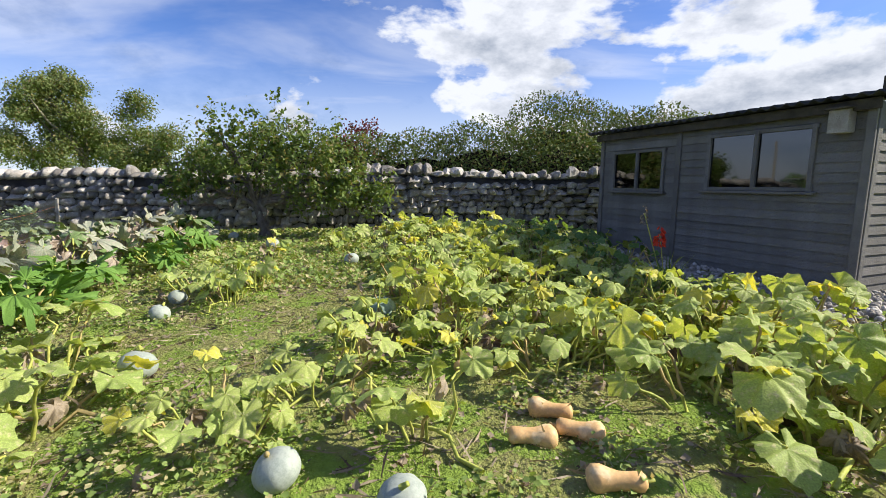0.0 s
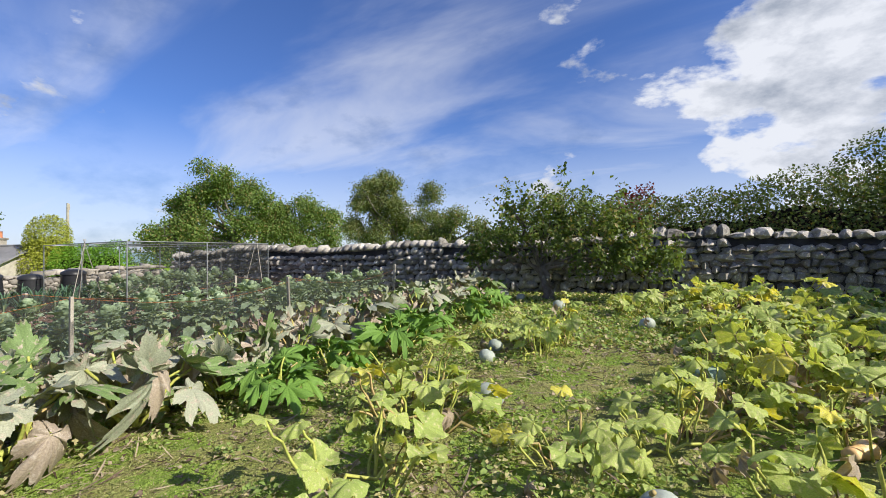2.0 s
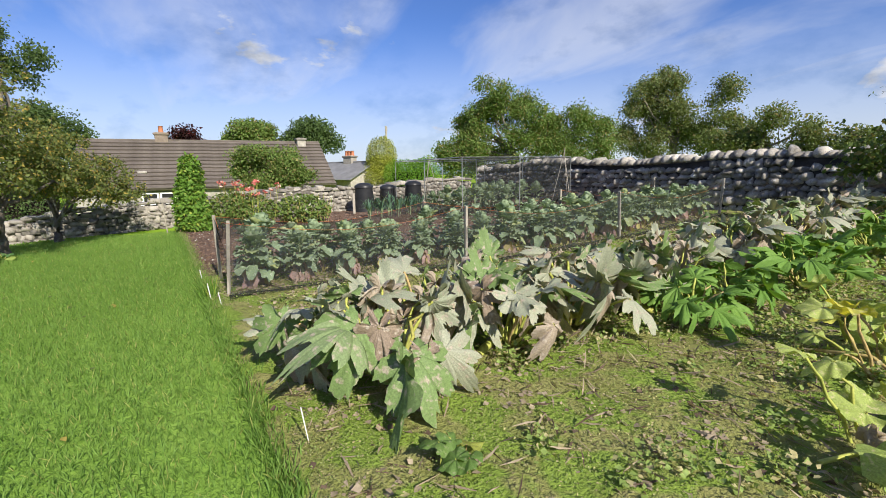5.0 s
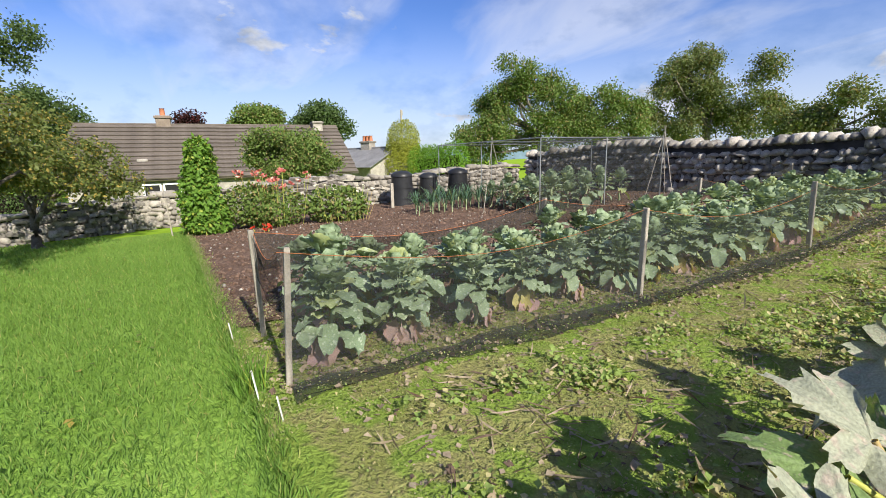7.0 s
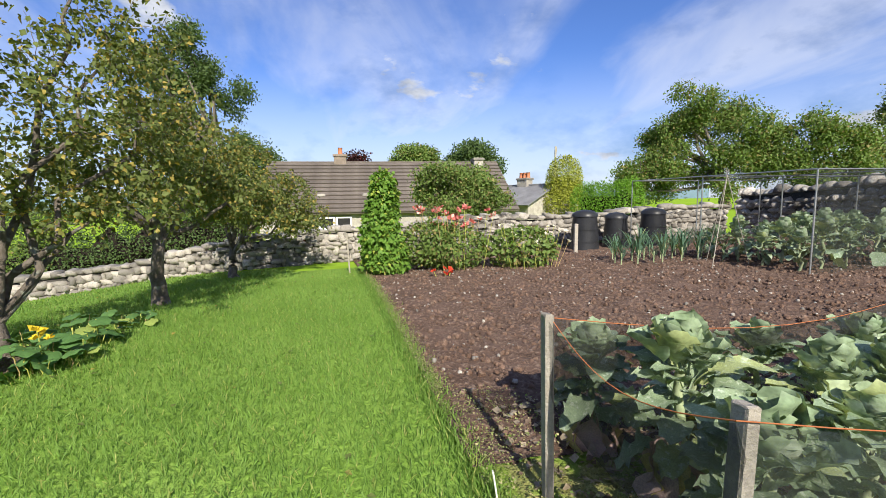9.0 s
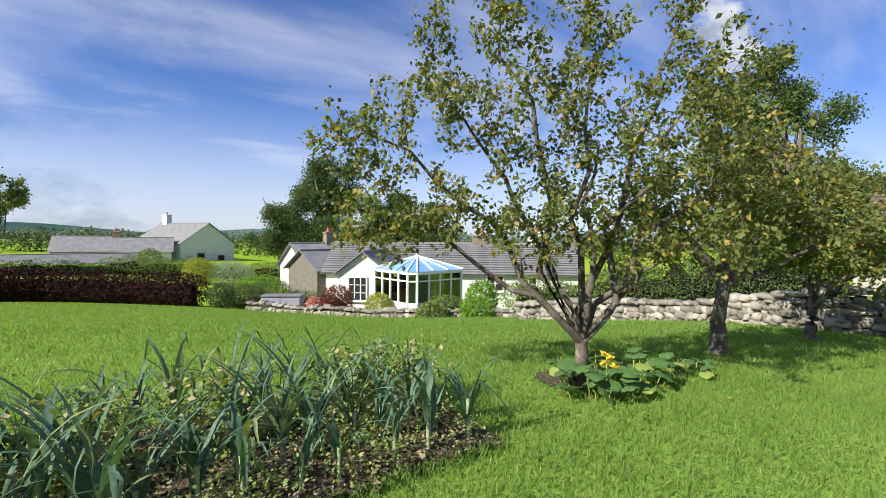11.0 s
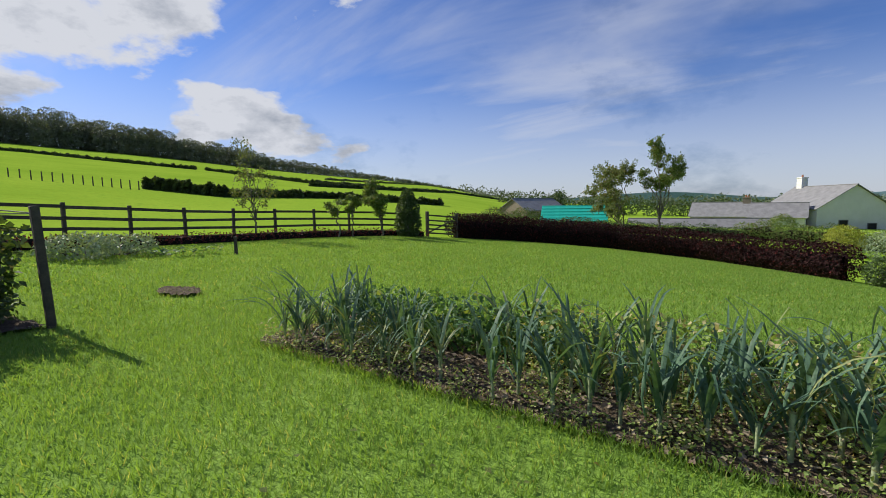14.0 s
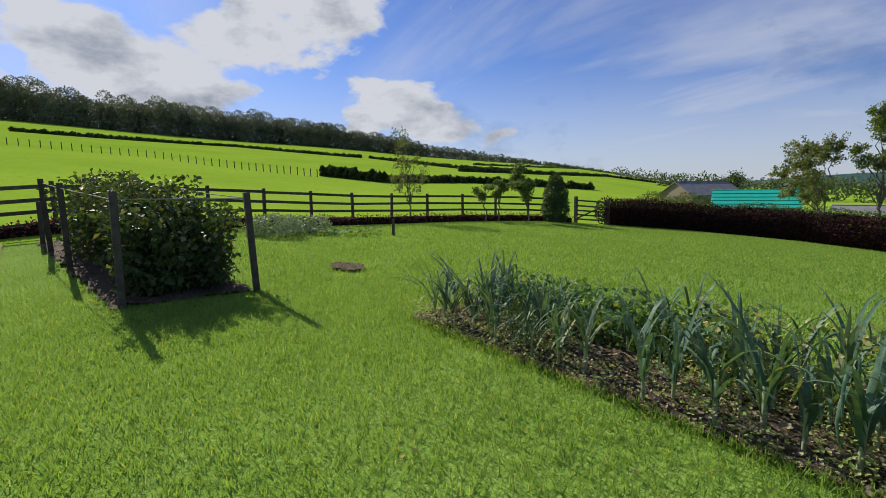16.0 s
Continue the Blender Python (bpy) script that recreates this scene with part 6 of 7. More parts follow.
def build_brassicas():
    rng = np.random.default_rng(501)
    P = [sprout_plant(520 + i, 0.42 + 0.045 * i) for i in range(4)]
    spots = []
    for off, dx in ((0.30, 0.0), (0.78, 0.2), (1.3, 0.0)):
        for y in np.arange(-1.05, 9.6, 0.6):
            x0 = float(np.interp(y, [q[1] for q in NET_OUT], [q[0] for q in NET_OUT]))
            spots.append((x0 - off + rng.uniform(-0.06, 0.06), y + dx + rng.uniform(-0.08, 0.08)))
    near, back = [q for q in spots if q[1] < 3.4], [q for q in spots if q[1] >= 3.4]
    place_copies([joined_copy(p) for p in P], back, ["sprout plant with blue green leaves inside the netting"], "sprout plant", "sprout plants", rng, 0.85, 1.15)
    place_copies(P, near, ["leggy sprout plant with blue green leaves under netting"], "sprout plant", "sprout plants", rng, 0.85, 1.15)


build_brassicas()


def lean_post(name, label, x, y, hgt, w, mat, tilt=(0, 0), group="", t=None):
    t = t or w
    bm = bmesh.new()
    box_bm(bm, 0, 0, hgt / 2 - 0.1, w, t, hgt + 0.2, 0, w * 0.1)
    rng = np.random.default_rng(int(abs(x * 100 + y * 10)))
    for v in bm.verts:
        v.co += Vector(rng.uniform(-0.003, 0.003, 3))
    ob = thing(name, label, "post", pose(x, y, h(x, y) + 0.03, tilt[0], tilt[1], rng.uniform(-10, 10)), group, me=bm_mesh(name, bm, mat))
    return ob


def build_net():
    for i, (x, y) in enumerate(NET_OUT + NET_IN):
        lean_post("net_post", "weathered grey wooden stake holding the netting", x, y, 0.90, 0.06, "greywood", ((-4, -3.5) if i == 0 else ((2 * i) % 5 - 2, (3 * i) % 5 - 2)), "netting stakes", 0.04)
    net = thing("crop_netting", "black fine netting sagging between wooden stakes", "netting")
    n = 14

    def panel(name, a, b, za, zb, sag, low, spread_out, mat="net"):
        V = []
        for i in range(n + 1):
            t = i / n
            x, y = a[0] + (b[0] - a[0]) * t, a[1] + (b[1] - a[1]) * t
            g = h(x, y) + 0.035
            top = za + (zb - za) * t - sag * math.sin(math.pi * t)
            for j in range(6):
                k = j / 5
                o = spread_out * k ** 2.5 + 0.03 * math.sin(7 * t + 3 * k)
                V.append((x + o, y + 0.02 * math.sin(9 * k + t * 5), g + low + (top - low) * (1 - k)))
        I = np.arange((n + 1) * 6).reshape(n + 1, 6)
        F = np.stack([I[:-1, :-1], I[1:, :-1], I[1:, 1:], I[:-1, 1:]], -1).reshape(-1, 4)
        part(name, np_mesh(name, V, F, mat, True), net)

    def twine(a, b, za, zb, sag):
        pts = [(a[0] + (b[0] - a[0]) * t, a[1] + (b[1] - a[1]) * t, h(a[0], a[1]) + 0.04 + za + (zb - za) * t - sag * math.sin(math.pi * t)) for t in np.linspace(0, 1, 12)]
        v, f = tube(pts, np.full(12, 0.0022), 4)
        part("twine", np_mesh("twine", v, f, "twine"), net, "orange twine")
    for line, sg, low, so in ((NET_OUT, 0.20, 0.02, 0.16), (NET_IN, 0.20, 0.3, -0.05)):
        for a, b in zip(line, line[1:]):
            panel("net_panel", a, b, 0.87, 0.87, sg, 0.0 if so > 0 else 0.55, so, "nettop" if so > 0 else "net")
            twine(a, b, 0.87, 0.87, sg)
    panel("net_panel", NET_OUT[0], NET_IN[0], 0.87, 0.87, 0.12, 0.45, 0.0, "net")
    twine(NET_OUT[0], NET_IN[0], 0.87, 0.87, 0.12)
    # hem of the net lying on the ground
    for a, b in zip(NET_OUT, NET_OUT[1:]):
        V = []
        for i in range(n + 1):
            t = i / n
            x, y = a[0] + (b[0] - a[0]) * t, a[1] + (b[1] - a[1]) * t
            for j in range(4):
                xx = x + 0.04 + 0.085 * j + 0.05 * math.sin(8 * t + j)
                V.append((xx, y, h(xx, y) + 0.05 + 0.035 * math.sin(j * 1.1 + t * 17) ** 2))
        I = np.arange((n + 1) * 4).reshape(n + 1, 4)
        F = np.stack([I[:-1, :-1], I[1:, :-1], I[1:, 1:], I[:-1, 1:]], -1).reshape(-1, 4)
        part("hem", np_mesh("hem", V, F, "net", True), net)


build_net()

# ---- leeks ----
def leek(seed, hgt, n=10):
    rng = np.random.default_rng(seed)
    t = new("leek")
    v, f = tube([(0, 0, -0.02), (0, 0, 0.08), (0.0, 0, 0.2), (0, 0, 0.26)], [0.014, 0.013, 0.014, 0.018], 8)
    part("stem", np_mesh("stem", v, f, "leekstem", True), t)
    for i in range(n):
        b = (0 if i % 2 else math.pi) + rng.uniform(-0.5, 0.5)
        L = hgt * rng.uniform(0.65, 1.05)
        v, f = strap(L, 0.030 * rng.uniform(0.8, 1.15), 8 + 34 * rng.random(), rng.uniform(30, 150), seed * 20 + i, 9, rng.uniform(0.4, 0.75) if rng.random() < 0.45 else None)
        part("leaf", np_mesh("leaf", v, f, "leek", True), t, at=Matrix.Translation((0, 0, 0.10 + 0.02 * i)) @ Matrix.Rotation(b, 4, "Z"))
    return t


def build_leeks():
    rng = np.random.default_rng(601)
    P = [leek(610 + i, 0.53 + 0.035 * i) for i in range(7)]
    spots = []
    for r, y in enumerate((-4.98, -5.33, -5.70, -6.08)):
        for x in np.arange(-9.05, -2.35, 0.23 if r < 2 else 0.27):
            if x > -4.6 and y < -5.6 and rng.random() < 0.7:
                continue
            if rng.random() < 0.94:
                spots.append((x + rng.uniform(-0.06, 0.06), y + rng.uniform(-0.07, 0.07)))
    place_copies(P, spots, ["leek with arching blue green strap leaves"], "leek", "leeks in the lawn bed", rng, 0.85, 1.2)
    Q = [leek(630 + i, 0.62) for i in range(3)]
    spots = [(-14.9 - 0.42 * c + rng.uniform(-0.08, 0.08), 2.9 + 0.33 * i + 0.1 * c + rng.uniform(-0.06, 0.06)) for c in range(3) for i in range(8)]
    place_copies(Q, spots, ["blue green leek at the back of the soil bed"], "leek", "leeks by the compost bins", rng, 0.9, 1.2)
    K = [sprout_plant(640 + i, 0.42, 13, 0) for i in range(2)]
    spots = [(-13.1 - 0.6 * c + rng.uniform(-0.1, 0.1), 5.0 + 0.55 * i + rng.uniform(-0.08, 0.08)) for c in range(4) for i in range(6)]
    place_copies([joined_copy(p) for p in K], spots[4:], ["dark green cabbage plant behind the cage net"], "cabbage plant", "cabbages in the cage", rng, 1.0, 1.4)
    place_copies(K, spots[:4], ["dark green cabbage plant in the fruit cage"], "cabbage plant", "cabbages in the cage", rng, 1.0, 1.4)


build_leeks()


# ---- pumpkins and squashes ----
def gourd(name, label, x, y, rx, rz, mat, ribs=10, rib=0.05, yaw=0.0, tilt=0.0, stalk=True, group="pumpkins"):
    nu, nv = 40, 16
    V, F = [], []
    for j in range(nv + 1):
        ph = math.pi * j / nv
        for i in range(nu):
            th = 2 * math.pi * i / nu
            k = 1 + rib * (abs(math.cos(th * ribs / 2)) ** 0.6 - 0.6) * math.sin(ph)
            d = 1 - 0.07 * math.exp(-(ph / 0.3) ** 2) - 0.07 * math.exp(-((math.pi - ph) / 0.3) ** 2)
            V.append((rx * math.sin(ph) * math.cos(th) * k, rx * math.sin(ph) * math.sin(th) * k, rz * math.cos(ph) * d))
    for j in range(nv):
        for i in range(nu):
            a, b = j * nu + i, j * nu + (i + 1) % nu
            F.append((a, a + nu, b + nu, b))
    t = thing(name, label, "pumpkin", pose(x, y, h(x, y) + 0.02 + rz * 0.95, tilt, 0, yaw), group)
    part("flesh", np_mesh("flesh", V, np.array(F), mat, True), t)
    if stalk:
        v, f = tube([(0, 0, rz * 0.8), (0.01, 0, rz * 1.05), (0.035, 0.01, rz * 1.2), (0.04, 0.012, rz * 1.24), (0.041, 0.012, rz * 1.245)], [0.022, 0.015, 0.012, 0.013, 0.001], 7)
        part("stalk", np_mesh("stalk", v, f, "stalk", True), t)


M["paleskin"] = surface("pale_squash_skin", (0.27, 0.31, 0.27), (0.36, 0.39, 0.34), 0.6, 6.0, 60.0, 0.1, rnd=0.08, c3=(0.31, 0.34, 0.30))
M["greenskin"] = surface("grey_green_skin", (0.19, 0.27, 0.20), (0.28, 0.36, 0.28), 0.5, 6.0, 60.0, 0.1, rnd=0.05, spots=((0.36, 0.43, 0.36), 12.0, 0.6))
M["butternut"] = surface("butternut_skin", (0.60, 0.36, 0.15), (0.70, 0.46, 0.22), 0.5, 5.0, 50.0, 0.1, rnd=0.06, spots=((0.74, 0.54, 0.30), 9.0, 0.6))
PALE = "pale grey green pumpkin lying on the weedy soil"
for x, y, r in ((-0.79, 1.98, 0.115), (-0.17, 1.77, 0.11), (-2.26, 3.18, 0.13), (-2.92, 4.5, 0.10), (-3.06, 5.06, 0.10), (-3.28, 8.6, 0.125), (-4.5, 9.6, 0.11), (-1.46, 7.1, 0.12), (0.4, 9.0, 0.13)):
    gourd("pumpkin", PALE, x, y, r, r * 0.84, "paleskin", 9, 0.05, x * 90, 24)
gourd("pumpkin", "blue green ribbed pumpkin among yellow leaves", -0.64, 4.5, 0.16, 0.12, "greenskin", 12, 0.10, 20, 8)


def butternut(x, y, yaw, L=0.27):
    prof = [(0, 0.0), (0.02, 0.03), (0.08, 0.048), (0.25, 0.044), (0.45, 0.043), (0.6, 0.052), (0.75, 0.068), (0.88, 0.068), (0.96, 0.048), (1.0, 0.0)]
    v, f = tube([(p * L, 0.006 * math.sin(p * 6), 0) for p, _ in prof], [max(r, 0.002) for _, r in prof], 16)
    t = thing("butternut_squash", "smooth tan butternut squash lying on the soil", "squash", pose(x, y, h(x, y) + 0.095, 0, 4, yaw), "butternut squashes")
    part("flesh", np_mesh("flesh", v, f, "butternut", True), t)
    v, f = tube([(-0.036, 0, 0.008), (-0.035, 0, 0.008), (-0.01, 0, 0), (0.01, 0, 0)], [0.001, 0.008, 0.009, 0.014], 6)
    part("stalk", np_mesh("stalk", v, f, "stalk"), t)


for x, y, yaw in ((0.36, 2.27, 4), (0.78, 2.50, 160), (0.64, 2.36, -14), (0.94, 1.88, 172), (0.12, 3.15, 60)):
    butternut(x, y, yaw)


# ---- fruit cage, bins, stakes ----
def pole(name, a, b, r, mat, parent=None, label=""):
    v, f = tube([a, tuple((np.array(a) + np.array(b)) / 2), b], [r, r, r * 0.9], 6)
    return part(name, np_mesh(name, v, f, mat, True), parent, label)


def build_cage():
    c = thing("fruit_cage", "thin metal framed fruit cage with fine netting", "fruit cage")
    xs, ys, top = (-12.7, -15.2, -17.8), (4.9, 6.9, 8.9), 1.82
    P = {(x, y): (x, y, h(x, y) + 0.02) for x in xs for y in ys}
    for (x, y), g in P.items():
        pole("upright", g, (x, y, top), 0.016, "metal", c)
    for y in ys:
        pole("top_rail", (xs[0], y, top), (xs[2], y, top), 0.014, "metal", c)
    for x in xs:
        pole("top_rail", (x, ys[0], top), (x, ys[2], top), 0.014, "metal", c)
    n = 12
    V = [(xs[0] + (xs[2] - xs[0]) * i / n, ys[0] + (ys[2] - ys[0]) * j / n, top + 0.012 - 0.07 * abs(math.sin(2 * math.pi * i / n)) * abs(math.sin(2 * math.pi * j / n))) for i in range(n + 1) for j in range(n + 1)]
    I = np.arange((n + 1) ** 2).reshape(n + 1, n + 1)
    F = np.stack([I[:-1, :-1], I[1:, :-1], I[1:, 1:], I[:-1, 1:]], -1).reshape(-1, 4)
    part("roof_net", np_mesh("roof_net", V, F, "nettop", True), c, "sagging fine roof netting")
    for a, b in (((xs[0], ys[0]), (xs[0], ys[2])), ((xs[0], ys[2]), (xs[2], ys[2]))):
        V = [(*a, h(*a)), (*b, h(*b)), (*b, top), (*a, top)]
        part("side_net", np_mesh("side_net", V, np.array([(0, 1, 2, 3)]), "nettop"), c)


build_cage()


def build_wigwam(x, y, s, hgt, mat, seed):
    rng = np.random.default_rng(seed)
    w = thing("cane_tripod", "pale leaning canes tied at the top", "plant support")
    top = np.array([x, y, h(x, y) + hgt])
    for i in range(3):
        a = i * 2.1 + seed
        fx, fy = x + s * math.cos(a), y + s * math.sin(a)
        e = top + (top - np.array([fx, fy, h(fx, fy)])) * 0.06
        pole("cane", (fx, fy, h(fx, fy)), tuple(e), 0.008, mat, w)


build_wigwam(-14.2, 4.6, 0.45, 1.75, "greywood", 1)
build_wigwam(-11.9, 7.9, 0.4, 1.75, "greywood", 2)


def compost_bin(x, y, r, hgt):
    t = thing("compost_bin", "black plastic compost bin with ribbed lid", "compost bin", pose(x, y, h(x, y)), "compost bins")
    v, f = tube([(0, 0, 0), (0, 0, hgt * 0.4), (0, 0, hgt * 0.8), (0, 0, hgt * 0.84)], [r, r * 0.93, r * 0.82, r * 0.84], 20)
    part("body", np_mesh("body", v, f, "black", True), t)
    v, f = tube([(0, 0, hgt * 0.83), (0, 0, hgt * 0.90), (0, 0, hgt * 0.97), (0, 0, hgt)], [r * 0.88, r * 0.86, r * 0.55, 0.02], 20)
    part("lid", np_mesh("lid", v, f, "black", True), t)
    for z in (0.2, 0.5):
        v, f = tube([(0, 0, hgt * z), (0, 0, hgt * z + 0.03)], [r * (1.02 - 0.17 * z), r * (1.02 - 0.17 * z)], 20)
        part("rib", np_mesh("rib", v, f, "black", True), t)


for x, y, r, hh in ((-18.2, 3.75, 0.40, 1.12), (-18.3, 4.75, 0.36, 1.0), (-18.0, 5.7, 0.38, 1.08)):
    compost_bin(x, y, r, hh)
lean_post("timber_post", "short weathered timber post by the compost bins", -17.4, 3.1, 0.75, 0.09, "greywood")
lean_post("cane_post", "thin pale stake at the end of the lawn strip", -16.4, -2.62, 0.85, 0.03, "greywood", (2, 3))
for x, y, hh in ((-3.9, -1.1, 0.2), (-7.0, -1.45, 0.16), (-7.3, -1.55, 0.2), (-8.4, -1.65, 0.16), (-2.9, -0.95, 0.18)):
    lean_post("plant_label", "white plastic plant label stuck in the soil", x, y, hh, 0.022, "label", (8, -6), "plant labels", 0.006)


# ---- bean tower, dahlias, shrubs ----
def bean_tower(x, y):
    rng = np.random.default_rng(701)
    t = thing("runner_bean_tower", "tall column of green runner beans on canes", "bean plant", pose(x, y, h(x, y) + 0.03))
    for i in range(6):
        a = i * 1.05
        pole("cane", (0.42 * math.cos(a), 0.42 * math.sin(a), 0), (0.1 * math.cos(a), 0.1 * math.sin(a), 1.95), 0.011, "stalk", t)
    B = [(0.05 * math.sin(i), 0.05 * math.cos(i), 0.25 + 0.23 * i, 0.54 - 0.04 * i, 0.54 - 0.04 * i, 0.24) for i in range(8)]
    part("foliage", leaf_mass("foliage", B, 3600, 0.13, "bean", rng, 0.5, 0.6), t)


bean_tower(-15.7, -1.9)
build_bush("dahlia_clump", "bushy dahlias with pink and red flowers", -15.9, -0.45, [(0, 0, 0.5, 0.7, 0.8, 0.5), (0, -0.5, 0.6, 0.5, 0.6, 0.5)], 2600, 0.11, "tree_green", 702, "flowers")
build_bush("dahlia_clump", "bushy dahlias with small white flowers", -15.6, 1.0, [(0, 0, 0.45, 0.6, 0.8, 0.45)], 1800, 0.10, "tree_green", 703, "flowers")


def flower_heads(name, label, x, y, box_, n, size, mat, seed, petals=9):
    rng = np.random.default_rng(seed)
    t = thing(name, label, "flowers", pose(x, y, h(x, y)))
    sx, sy, z0, z1 = box_
    for i in range(n):
        c = np.array([rng.uniform(-sx, sx), rng.uniform(-sy, sy), rng.uniform(z0, z1)])
        a = np.linspace(0, 2 * np.pi, petals, endpoint=False)
        f = np.stack([np.cos(a), np.sin(a), np.full(petals, 0.45)], 1) @ np.array(Euler((rng.uniform(-0.7, 0.7), rng.uniform(-0.7, 0.7), 0)).to_matrix()).T
        v, q = scatter(LEAF, LEAF_F, np.repeat(c[None], petals, 0), f, size * rng.uniform(0.7, 1.2), rng, wide=1.3)
        part("flower_head", np_mesh("flower_head", v, q, mat), t)
        pole("stalk", (c[0] * 0.7, c[1] * 0.7, 0), tuple(c), 0.005, "stalk", t)


flower_heads("pink_dahlias", "coral pink dahlia flowers on tall stalks", -15.7, -0.35, (0.5, 0.9, 0.9, 1.35), 26, 0.10, "pinkflower", 711)
flower_heads("white_dahlias", "small white dahlia flowers", -15.3, 1.1, (0.35, 0.8, 0.5, 0.95), 22, 0.06, "whiteflower", 712)
flower_heads("red_salvia", "low red flowers at the edge of the soil", -14.7, -0.8, (0.15, 0.25, 0.08, 0.2), 8, 0.06, "redflower", 713)


def strap_clump(name, label, x, y, n, L, w, mat, seed, lean=35, category="plant"):
    rng = np.random.default_rng(seed)
    t = thing(name, label, category, pose(x, y, h(x, y) + 0.02))
    for i in range(n):
        v, f = strap(L * rng.uniform(0.6, 1.1), w, lean * rng.random(), rng.uniform(10, 80), seed + i, 6)
        part("leaf", np_mesh("leaf", v, f, mat, True), t, at=Matrix.Translation((rng.uniform(-0.08, 0.08), rng.uniform(-0.08, 0.08), 0)) @ Matrix.Rotation(rng.uniform(0, 6.28), 4, "Z"))
    return t


strap_clump("grass_tuft", "tall tuft of green grass beside the netting stake", -7.45, -1.58, 90, 0.34, 0.008, "bean", 721, 32)
strap_clump("grass_tuft", "tuft of long green grass in the pumpkin patch", -0.75, 0.55, 60, 0.24, 0.007, "bean", 722, 45)
poker = strap_clump("red_hot_poker", "sword leafed plant with a red flower spike by the shed", 2.72, 5.35, 26, 0.62, 0.02, "squashdark", 723, 28)
for dx, dy, zz, mt in ((-0.12, 0.0, 0.74, "redflower"), (-0.30, 0.05, 0.98, "dead"), (-0.34, -0.1, 0.55, "dead")):
    rng = np.random.default_rng(724)
    pole("flower_stem", (0, 0, 0), (dx, dy, zz), 0.006, "stalk", poker)
    n = 46
    a = rng.uniform(0, 6.28, n)
    zz2 = rng.uniform(-0.12, 0.10, n)
    rr = 0.02 + 0.014 * (0.1 - zz2) * 4
    P = np.stack([dx + rr * np.cos(a), dy + rr * np.sin(a), zz + zz2], 1)
    f = np.stack([np.cos(a), np.sin(a), np.full(n, -0.9)], 1)
    v, q = scatter(LEAF, LEAF_F, P, f, 0.07 if mt == "redflower" else 0.03, rng)
    part("flower_spike", np_mesh("flower_spike", v, q, mt), poker)
for i, (x, y) in enumerate([(-18.7, 0.2), (-18.8, 1.0), (-18.7, 1.8), (-18.8, 2.5)]):
    strap_clump("iris_clump", "pale green sword leaves below the stone wall", x, y, 18, 0.7, 0.03, "laurel", 730 + i, 28)


# ---- bed under the apple tree ----
def low_leaves(name, label, x, y, rx, ry, n, size, mat, seed, zmax=0.22, category="plant", proto=None):
    rng = np.random.default_rng(seed)
    t = thing(name, label, category, pose(x, y, h(x, y) + 0.02))
    for i in range(n):
        a, r = rng.uniform(0, 6.28), math.sqrt(rng.random())
        p = (rx * r * math.cos(a), ry * r * math.sin(a), rng.uniform(0.06, zmax))
        part("stalk", stalk_mesh((p[0] * 0.85, p[1] * 0.85, 0), p, 0.004, "stalk", rng, 0.1), t)
        part("leaf", proto[rng.integers(len(proto))], t, at=aim(p, (rng.normal(), rng.normal(), -0.2), (rng.uniform(-0.4, 0.4), rng.uniform(-0.4, 0.4), 1), size * rng.uniform(0.6, 1.2)))
    return t


NAS = [np_mesh("leaf", *palmate(800 + i, 5, 0.1, 16, 0.3, 0.05, 0.02), "nasturtium", True) for i in range(3)]
sheet("tree_bed_soil", lambda x, y: ((x + 10.9) / 0.5) ** 2 + ((y + 5.4) / 0.34) ** 2 < 1 + 0.35 * np.sin(9 * x + 5 * y), -12, -9.7, -6.1, -4.6, 0.05, "darksoil", 0.055, "dark bare soil ring under the apple tree", "soil", 0.03)
low_leaves("trailing_squash", "trailing green squash leaves round the apple tree", -11.0, -5.1, 0.75, 0.45, 80, 0.17, "nasturtium", 811, 0.3, proto=NAS)
low_leaves("trailing_squash", "trailing green squash leaves on the lawn edge", -12.0, -4.9, 0.55, 0.3, 22, 0.13, "nasturtium", 812, 0.15, proto=NAS)
flower_heads("squash_blossom", "two yellow squash blossoms", -10.85, -5.0, (0.15, 0.15, 0.25, 0.32), 3, 0.07, "yellowflower", 813, 6)
low_leaves("young_squash", "small green squash seedling on the weedy soil", -3.35, -0.5, 0.12, 0.12, 7, 0.17, "squashdark", 814, 0.2, proto=SQD)
low_leaves("young_squash", "small green squash plant on the weedy soil", -1.8, 0.42, 0.22, 0.2, 10, 0.2, "squashdark", 815, 0.25, proto=SQD)
sheet("worm_mound", lambda x, y: ((x - 1.25) / 0.45) ** 2 + ((y + 5.65) / 0.28) ** 2 < 1, 0.6, 1.9, -6.1, -5.2, 0.05, "darksoil", 0.06, "patch of bare dark earth in the lawn", "soil", 0.04)


